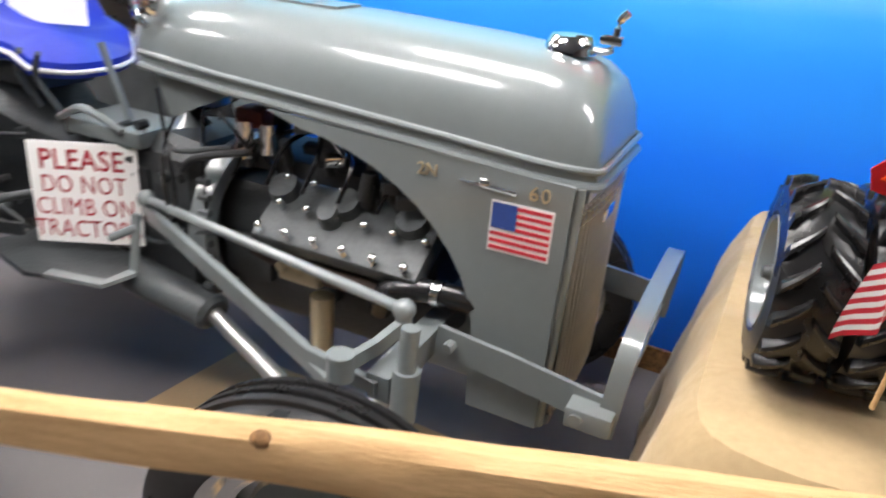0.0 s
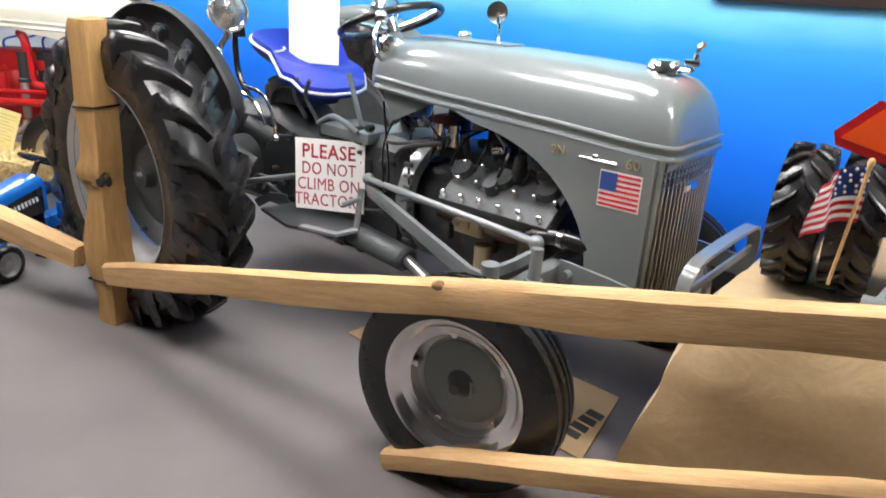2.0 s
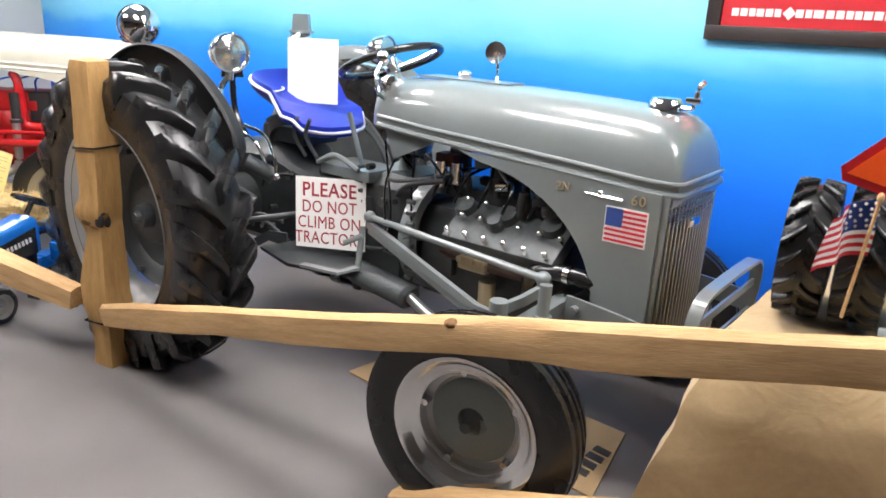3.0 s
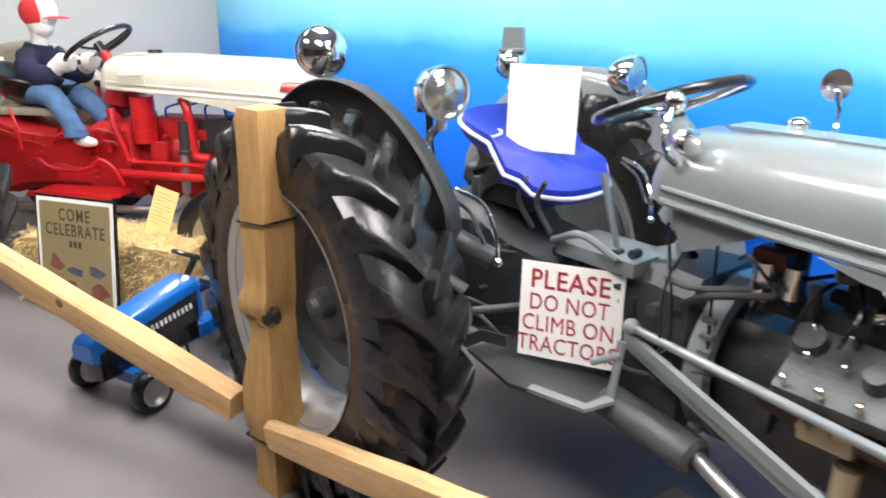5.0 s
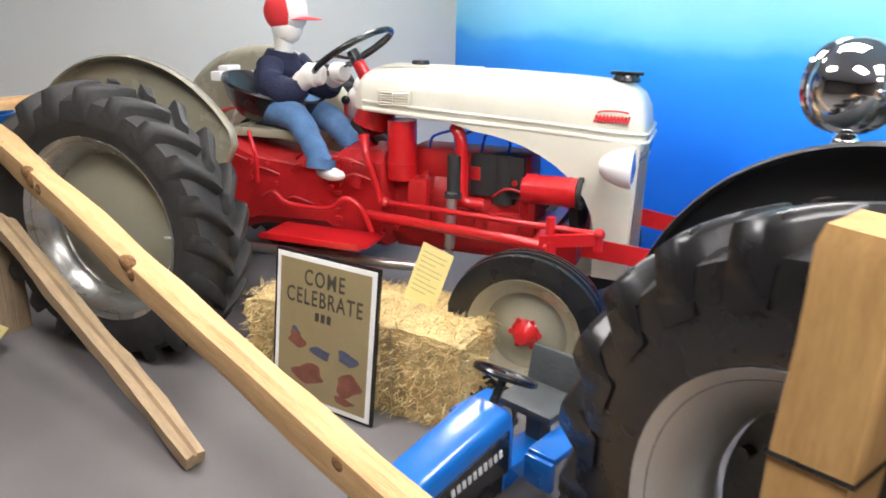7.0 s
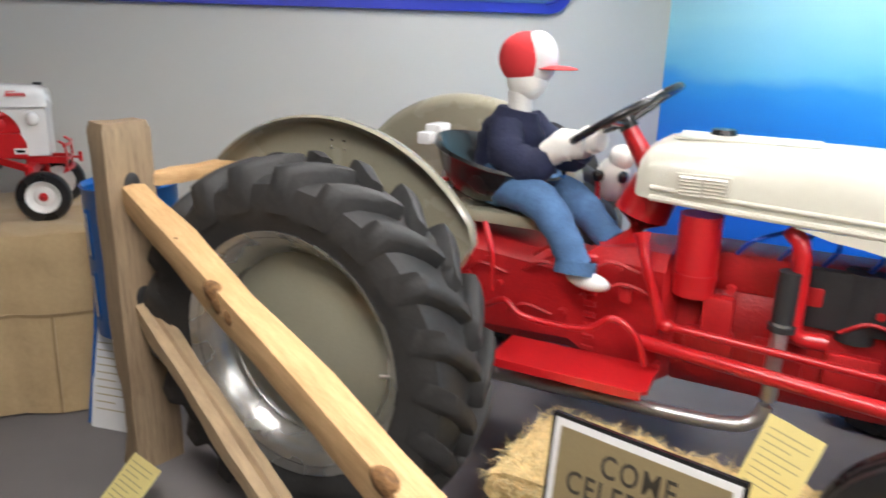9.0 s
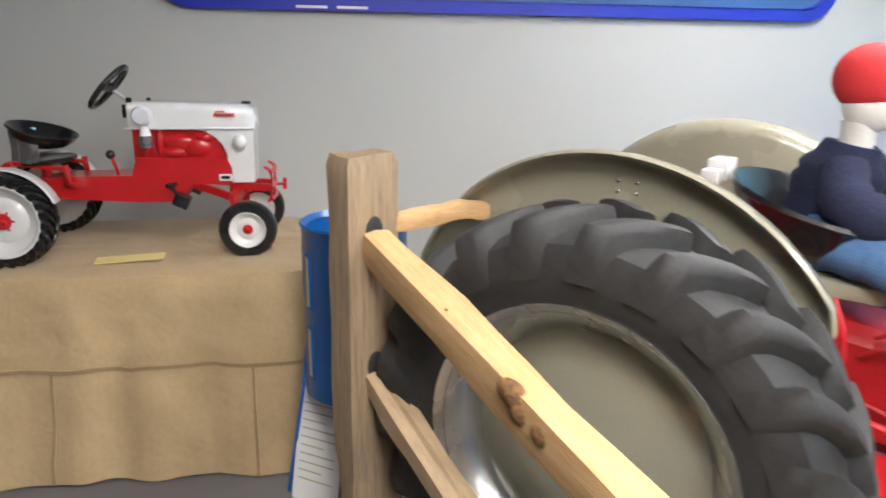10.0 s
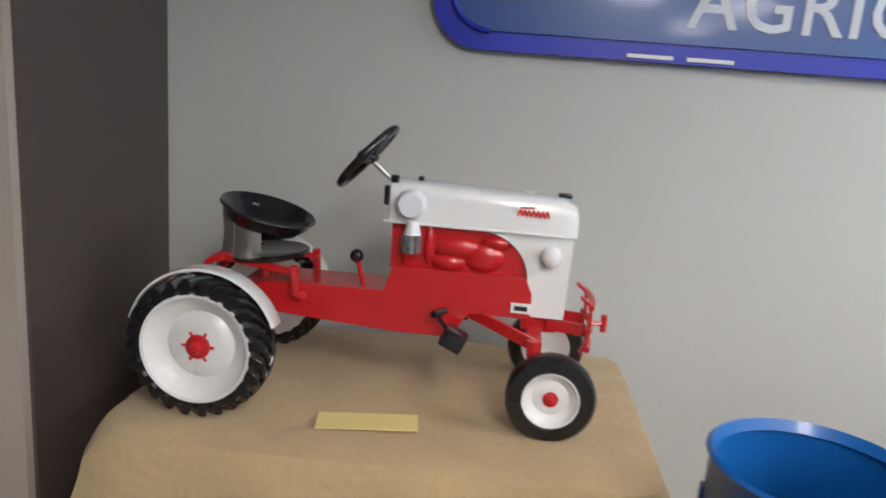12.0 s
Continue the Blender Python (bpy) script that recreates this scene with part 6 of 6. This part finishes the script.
    for s in (-1, 1):
        cyl(bm, (wb, s * 0.16, 0.1), (wb, s * 0.16, 0.21), 0.016)
        tube(bm, [(wb + 0.03, s * 0.05, 0.22), (wb + 0.13, s * 0.05, 0.215)], 0, flat=(0.03, 0.01))
    part("front_axle", bm, RED, t)
    bm = B()
    for y in (-0.07, 0.07):
        tube(bm, [(wb + 0.12, y, 0.16), (wb + 0.135, y, 0.2), (wb + 0.135, y, 0.28), (wb + 0.11, y, 0.305)], 0, k=4, flat=(0.025, 0.007), up=(0, 1, 0))
    for z in (0.175, 0.225, 0.285):
        tube(bm, [(wb + 0.135, -0.09, z), (wb + 0.145, 0, z), (wb + 0.135, 0.09, z)], 0.008, 8, k=4)
    tube(bm, [(wb + 0.14, 0, 0.22), (wb + 0.185, 0, 0.22)], 0.006)
    cyl(bm, (wb + 0.182, 0, 0.2), (wb + 0.182, 0, 0.245), 0.008)
    part("bumper", bm, RED, t)
    bm, edge = bowl_mesh((0.078, 0, 0.378), 0.118, 0.135, 0.055, 7)
    part("seat", bm, BLACK, t, "black pressed steel seat pan")
    bm = B()
    lathe(bm, [(0.0, -0.008), (0.09, -0.009), (0.112, -0.002), (0.116, 0.008), (0.11, 0.012), (0.09, 0.004), (0.0, 0.004)], 40, pose(0.082, 0, 0.322, 90, 0, 0) @ pose(0, 0, 0, 0, 0, 4))
    part("seat_base", bm, BLACK, t, "glossy black lower seat plate")
    bm = B()
    rings = []
    for i in range(25):
        a = radians(120 + 165 * i / 24)
        rings.append([Vector((0.076 + q * 0.11 * math.cos(a), q * 0.115 * math.sin(a), z + 0.02 * (1 - math.cos(a)) * (z - 0.32) / 0.08)) for q, z in ((1.0, 0.325), (0.96, 0.36), (1.0, 0.405), (0.97, 0.405), (0.93, 0.36), (0.97, 0.325))])
    loft(bm, rings)
    part("seat_band", bm, POLISHED, t, "bright steel band under the seat")
    bm = B()
    for y in (-0.105, 0.105):
        tube(bm, [(-0.09, y, 0.235), (-0.03, y, 0.315), (0.0, y, 0.325)], 0, flat=(0.016, 0.016))
        tube(bm, [(0.0, y * 0.9, 0.325), (0.2, y * 0.9, 0.3)], 0, flat=(0.016, 0.012))
        tube(bm, [(0.19, y, 0.32), (0.195, y, 0.25), (0.21, y * 0.75, 0.235)], 0.012, 8)
    tube(bm, [(-0.02, -0.11, 0.32), (-0.02, 0.11, 0.32)], 0.011, 8)
    tube(bm, [(0.08, 0, 0.25), (0.08, 0, 0.318)], 0.02, 10)
    part("seat_frame", bm, RED, t)
    bm = B()
    tube(bm, [(-0.05, 0, 0.25), (-0.16, 0, 0.2)], 0, flat=(0.03, 0.05))
    tube(bm, [(-0.05, -0.06, 0.2), (-0.19, -0.08, 0.19)], 0, flat=(0.035, 0.03))
    cyl(bm, (-0.19, -0.09, 0.19), (-0.19, 0.09, 0.19), 0.018)
    part("drawbar", bm, RED, t)
    bm = B()
    cyl(bm, (0.365, -0.05, 0.265), (0.345, -0.055, 0.345), 0.007)
    part("lever", bm, RED, t)
    bm = B()
    ball(bm, (0.342, -0.056, 0.352), 0.018, 12)
    part("lever_knob", bm, BLACK, t)
    bm = B()
    c, tilt = Vector((0.346, 0, 0.605)), radians(49)
    up = Vector((math.cos(tilt), 0, math.sin(tilt)))
    ax = Vector((-math.sin(tilt), 0, math.cos(tilt)))
    tube(bm, [c + (up * math.cos(a) + Vector((0, 1, 0)) * math.sin(a)) * 0.1 for a in [2 * math.pi * i / 32 for i in range(33)]], 0.011, 10, up=ax)
    for a in (0.5, 2.6, 4.71):
        tube(bm, [c - ax * 0.01, c + (up * math.cos(a) + Vector((0, 1, 0)) * math.sin(a)) * 0.1], 0.009)
    ball(bm, c, (0.03, 0.03, 0.02), 12)
    wheel = part("steering_wheel", bm, BLACK, t)
    bm = B()
    cyl(bm, c - ax * 0.005, (0.44, 0, 0.53), 0.007)
    ball(bm, (0.345, 0.0, 0.62), 0.014, 10)
    part("steering_shaft", bm, STEEL, t)
    for c, size in (((0.43, -0.05, 0.56), (0.02, 0.02, 0.02)), ((0.415, -0.07, 0.52), (0.015, 0.015, 0.05)), ((0.86, 0, 0.549), (0.035, 0.03, 0.012)), ((0.49, 0, 0.56), (0.015, 0.02, 0.012))):
        bm = B()
        box(bm, c, size, bev=0.004)
        part("cap", bm, BLACK, t)
    bm = B()
    for s in (-1, 1):
        tube(bm, [(0.745 + 0.0055 * i, s * 0.0765, 0.507 + (0.008 if i % 2 else -0.008)) for i in range(15)], 0.0026, 6, k=3)
        tube(bm, [(0.75, s * 0.0765, 0.52), (0.785, s * 0.0765, 0.522)], 0.0024, 6)
    part("name_script", bm, CAP_RED, t, "red wavy name mark")
    bm = B()
    box(bm, (0.775, -0.078, 0.263), (0.05, 0.004, 0.026))
    plaque = part("plaque", bm, PAPER, t)
    bm = B()
    box(bm, (0.775, -0.081, 0.263), (0.034, 0.002, 0.012))
    part("mark", bm, BLACK, plaque)
    shift = pose(-0.05, 0, 0.028)
    for child in t.children:
        if not child.name.startswith(("wheel", "fender")):
            child.matrix_basis = shift @ child.matrix_basis
    return t


red_pedal_tractor()


def blue_pedal_tractor():
    t = thing("pedal_tractor", pose(3.765, -1.53, 0, 0, 0, -68), "blue toy pedal tractor parked by the tractor wheel", "toy tractor")
    wb = 0.65
    for s in (-1, 1):
        toy_wheel(t, pose(wb, s * 0.2, 0.092), 0.092, 0.06, 0.055, s, SILVER, STEEL)
        toy_wheel(t, pose(0, s * 0.22, 0.14), 0.14, 0.09, 0.09, s, SILVER, STEEL, 16)
    bm = B()
    rings = []
    for x, w, zb, zt in ((0.26, 0.085, 0.25, 0.43), (0.28, 0.09, 0.25, 0.44), (0.6, 0.078, 0.24, 0.375), (0.78, 0.07, 0.23, 0.325), (0.8, 0.06, 0.235, 0.305)):
        rings.append(hood_ring(x, w, zb, zt, 14, 0.32, 0.35))
    loft(bm, rings)
    part("hood", bm, TOY_BLUE, t)
    bm = B()
    box(bm, (0.52, 0, 0.2), (0.5, 0.13, 0.12), bev=0.01)
    part("engine", bm, BLACK, t)
    bm = B()
    box(bm, (0.25, 0, 0.16), (0.62, 0.1, 0.07), bev=0.01)
    tube(bm, [(wb, -0.18, 0.13), (wb, 0.18, 0.13)], 0, flat=(0.05, 0.05))
    for s in (-1, 1):
        box(bm, (wb, s * 0.155, 0.13), (0.07, 0.03, 0.1), bev=0.008)
        box(bm, (0.12, s * 0.16, 0.29), (0.2, 0.1, 0.03), bev=0.012)
        box(bm, (0.22, s * 0.16, 0.24), (0.03, 0.1, 0.1), bev=0.01)
    part("chassis", bm, TOY_BLUE, t)
    bm = B()
    box(bm, (0.0, 0, 0.33), (0.2, 0.22, 0.03), bev=0.012)
    box(bm, (-0.1, 0, 0.4), (0.03, 0.22, 0.13), (0, -12, 0), bev=0.012)
    box(bm, (0.0, 0, 0.25), (0.06, 0.06, 0.14))
    part("seat", bm, GREY_DULL, t)
    bm = B()
    c, tilt = Vector((0.2, 0, 0.5)), radians(28)
    up = Vector((math.cos(tilt), 0, math.sin(tilt)))
    ax = Vector((-math.sin(tilt), 0, math.cos(tilt)))
    tube(bm, [c + (up * math.cos(a) + Vector((0, 1, 0)) * math.sin(a)) * 0.095 for a in [2 * math.pi * i / 28 for i in range(29)]], 0.011, 8, up=ax)
    for a in (0.0, 2.1, 4.2):
        tube(bm, [c, c + (up * math.cos(a) + Vector((0, 1, 0)) * math.sin(a)) * 0.092], 0.01)
    cyl(bm, c, (0.27, 0, 0.4), 0.015)
    part("steering_wheel", bm, BLACK, t)
    for s in (-1, 1):
        bm = B()
        plate(bm, [(0.29, 0.245), (0.77, 0.235), (0.77, 0.27), (0.29, 0.385)], 0.006, Matrix(((1, 0, 0, 0), (-s * 0.04, 0, s, s * 0.1035), (0, 1, 0, 0), (0, 0, 0, 1))))
        part("side_panel", bm, BLACK, t, "black side panel")
        bm = B()
        for i in range(10):
            x = 0.33 + 0.022 * i
            box(bm, (x, s * (0.1078 - 0.04 * x), 0.325 - 0.0035 * i), (0.014, 0.002, 0.026), (0, 9, 0))
        part("marking", bm, PAPER, t, "row of pale lettering bars")
        text("number", "40", 0.05, PAPER, t, pose(0.66, s * 0.083, 0.25, 90, 0, 180 if s > 0 else 0))
        bm = B()
        tube(bm, [(0.36, s * 0.08, 0.15), (0.38, s * 0.12, 0.06), (0.42, s * 0.15, 0.05)], 0.007, 8, k=3)
        cyl(bm, (0.41, s * 0.13, 0.05), (0.41, s * 0.19, 0.05), 0.014)
        part("pedal", bm, BLACK, t)


blue_pedal_tractor()


# ---- grey toy tractor with dual wheels on the burlap stand ----
def grey_toy_tractor():
    t = thing("pedal_tractor", pose(7.85, -1.15, 0.822, 0, 0, 98), "grey toy tractor with dual wheels and an orange triangle", "toy tractor")
    for y in (0.24, 0.37, -0.24, -0.37):
        toy_wheel(t, pose(0, y, 0.178), 0.178, 0.1, 0.118, 1 if y > 0 else -1, GREY, GREY_DULL, 18)
    for s in (-1, 1):
        toy_wheel(t, pose(0.62, s * 0.14, 0.1), 0.1, 0.06, 0.05, s, GREY, GREY_DULL)
    bm = B()
    box(bm, (0.3, 0, 0.2), (0.75, 0.12, 0.12), bev=0.02)
    cyl(bm, (0, -0.4, 0.178), (0, 0.4, 0.178), 0.02)
    part("chassis", bm, GREY_DULL, t)
    bm = B()
    rings = [hood_ring(x, w, 0.26, zt, 14, 0.4, 0.5) for x, w, zt in ((0.24, 0.085, 0.42), (0.26, 0.09, 0.43), (0.68, 0.085, 0.41), (0.71, 0.075, 0.39))]
    loft(bm, rings)
    part("hood", bm, GREY, t)
    for s in (-1, 1):
        bm = B()
        box(bm, (0.0, s * 0.15, 0.33), (0.24, 0.05, 0.14), bev=0.02)
        part("fender", bm, GREY, t)
        bm = B()
        tube(bm, [(-0.05, s * 0.1, 0.16), (-0.2, s * 0.13, 0.12), (-0.34, s * 0.16, 0.1)], 0, flat=(0.035, 0.014))
        tube(bm, [(-0.08, s * 0.1, 0.32), (-0.16, s * 0.12, 0.24), (-0.2, s * 0.13, 0.13)], 0.012)
        cyl(bm, (-0.34, s * 0.13, 0.1), (-0.34, s * 0.19, 0.1), 0.022)
        part("lift_arm", bm, GREY, t)
    bm = B()
    box(bm, (0.05, 0, 0.37), (0.16, 0.18, 0.03), bev=0.01)
    box(bm, (-0.04, 0, 0.44), (0.03, 0.18, 0.12), bev=0.01)
    part("seat", bm, BLACK, t)
    bm = B()
    tube(bm, [(-0.03, 0.2, 0.3), (-0.06, 0.2, 0.4)], 0.008)
    part("sign_bracket", bm, BLACK, t)
    m = Matrix.Translation((-0.07, 0.235, 0.41)) @ pose(0, 0, 0, 90, 0, -90) @ pose(-0.024, 0, 0, 0, 0, -14)
    tri = lambda r: [(r * math.sin(a) , r * math.cos(a)) for a in (-0.22, 0.22, 2 * math.pi / 3 - 0.22, 2 * math.pi / 3 + 0.22, 4 * math.pi / 3 - 0.22, 4 * math.pi / 3 + 0.22)][::-1]
    bm = B()
    plate(bm, tri(0.076), 0.004, m)
    border = part("warning_triangle", bm, BORDER_RED, t, "orange slow-vehicle triangle with red border")
    bm = B()
    r = 0.062
    plate(bm, [(r * math.sin(a), r * math.cos(a)) for a in (0, 2 * math.pi / 3, 4 * math.pi / 3)][::-1], 0.003, m @ pose(0, 0, 0.0035))
    part("triangle_face", bm, ORANGE, border)
    return t


grey_toy_tractor()


def hand_flag():
    base = Vector((7.62, -1.4, 0.905))
    tip = Vector((7.64, -1.38, 1.19))
    t = thing("hand_flag", Matrix.Translation(base), "small stars and stripes flag on a wooden stick", "flag")
    d = tip - base
    bm = B()
    cyl(bm, (0, 0, 0), d, 0.004, n=8)
    ball(bm, d, (0.008, 0.008, 0.012), 10)
    part("stick", bm, PINE, t)
    def cloth(u, v):
        p = d * (0.98 - 0.46 * v) + Vector((-0.085 * u, -0.02 * u, -0.06 * u * u))
        return p + Vector((0.01 * math.sin(u * 9 + v * 2), 0.016 * math.sin(u * 7 + v), 0))
    stripes = 13
    for colour, name, want in ((FLAG_RED, "red_stripes", 0), (PAPER, "white_stripes", 1)):
        bm = B()
        for k in range(stripes):
            if k % 2 != want:
                continue
            rows = [[bm.verts.new(cloth(i / 10, (k + j) / stripes)) for i in range(11)] for j in (0, 1)]
            for i in range(10):
                if k < 7 and i < 5:
                    continue
                bm.faces.new((rows[0][i], rows[0][i + 1], rows[1][i + 1], rows[1][i]))
        bmesh.ops.solidify(bm, geom=bm.faces[:], thickness=0.0008)
        part(name, bm, colour, t)
    bm = B()
    rows = [[bm.verts.new(cloth(i / 10, j / 13)) for i in range(6)] for j in range(8)]
    for j in range(7):
        for i in range(5):
            bm.faces.new((rows[j][i], rows[j][i + 1], rows[j + 1][i + 1], rows[j + 1][i]))
    bmesh.ops.solidify(bm, geom=bm.faces[:], thickness=0.0009)
    canton = part("canton", bm, FLAG_BLUE, t)
    bm = B()
    for j in range(5):
        for i in range(4):
            p = cloth(0.07 + 0.12 * i + 0.03 * (j % 2), (0.8 + 1.3 * j) / 13)
            ball(bm, p + Vector((0, -0.001, 0)), (0.004, 0.003, 0.004), 6)
    part("stars", bm, PAPER, canton)


hand_flag()
card("info_card", "pale yellow card lying on the burlap stand", (7.78, -1.30, 0.826), (7.98, -1.28, 0.826), 0.12, 70, YELLOW_PAPER, 5)


# ---- blue barrel on legs, cardboard ----
def barrel():
    t = thing("barrel_stand", pose(1.30, -3.30, 0), "blue painted steel drum with slots on splayed legs", "barrel")
    R, z0, z1 = 0.175, 0.43, 1.035
    bm = B()
    lathe(bm, [(R - 0.012, z1 - 0.02), (R, z1), (R + 0.008, z1 - 0.006), (R + 0.004, z1 - 0.014), (R, z1 - 0.02), (R, z0), (R - 0.006, z0), (R - 0.006, z1 - 0.02)], 48, pose(0, 0, 0, 90, 0, 0), loop=True)
    part("drum", bm, BIN_BLUE, t)
    bm = B()
    lathe(bm, [(0, z0 + 0.01), (R - 0.004, z0 + 0.01), (R - 0.004, z0 + 0.02), (0, z0 + 0.02)], 48, pose(0, 0, 0, 90, 0, 0))
    part("drum_floor", bm, BIN_BLUE, t)
    for a in (215, 255, 300, 345, 30, 75):
        for zz in (0.85, 0.6):
            bm = B()
            c, s = math.cos(radians(a)), math.sin(radians(a))
            box(bm, (c * (R + 0.002), s * (R + 0.002), zz), (0.008, 0.034, 0.2), (0, 0, a), bev=0.006)
            fr = part("slot_frame", bm, BIN_BLUE, t)
            bm = B()
            box(bm, (c * (R + 0.004), s * (R + 0.004), zz), (0.007, 0.016, 0.17), (0, 0, a), bev=0.003)
            part("slot", bm, STEEL, fr)
    for a in (170, 262, 350, 80):
        bm = B()
        c, s = math.cos(radians(a)), math.sin(radians(a))
        tube(bm, [(c * R * 0.98, s * R * 0.98, 0.6), (c * (R + 0.015), s * (R + 0.015), 0.43), (c * (R + 0.085), s * (R + 0.085), 0.0)], 0, flat=(0.045, 0.012))
        part("leg", bm, BIN_BLUE, t)


barrel()


def cardboard():
    t = thing("cardboard_sheet", pose(0, 0, 0.004), "flattened brown cardboard under the front axle", "cardboard")
    bm = B()
    plate(bm, [(5.76, -1.21), (7.0, -1.25), (6.9, -0.8), (5.8, -0.78)], 0.008)
    part("sheet", bm, CARDBOARD, t)
    for i in range(4):
        bm = B()
        plate(bm, [(6.86, -1.16 + 0.055 * i), (6.93, -1.165 + 0.055 * i), (6.925, -1.125 + 0.055 * i), (6.86, -1.12 + 0.055 * i)], 0.001, pose(0, 0, 0.005))
        part("printed_mark", bm, POSTER_INK, t)


cardboard()
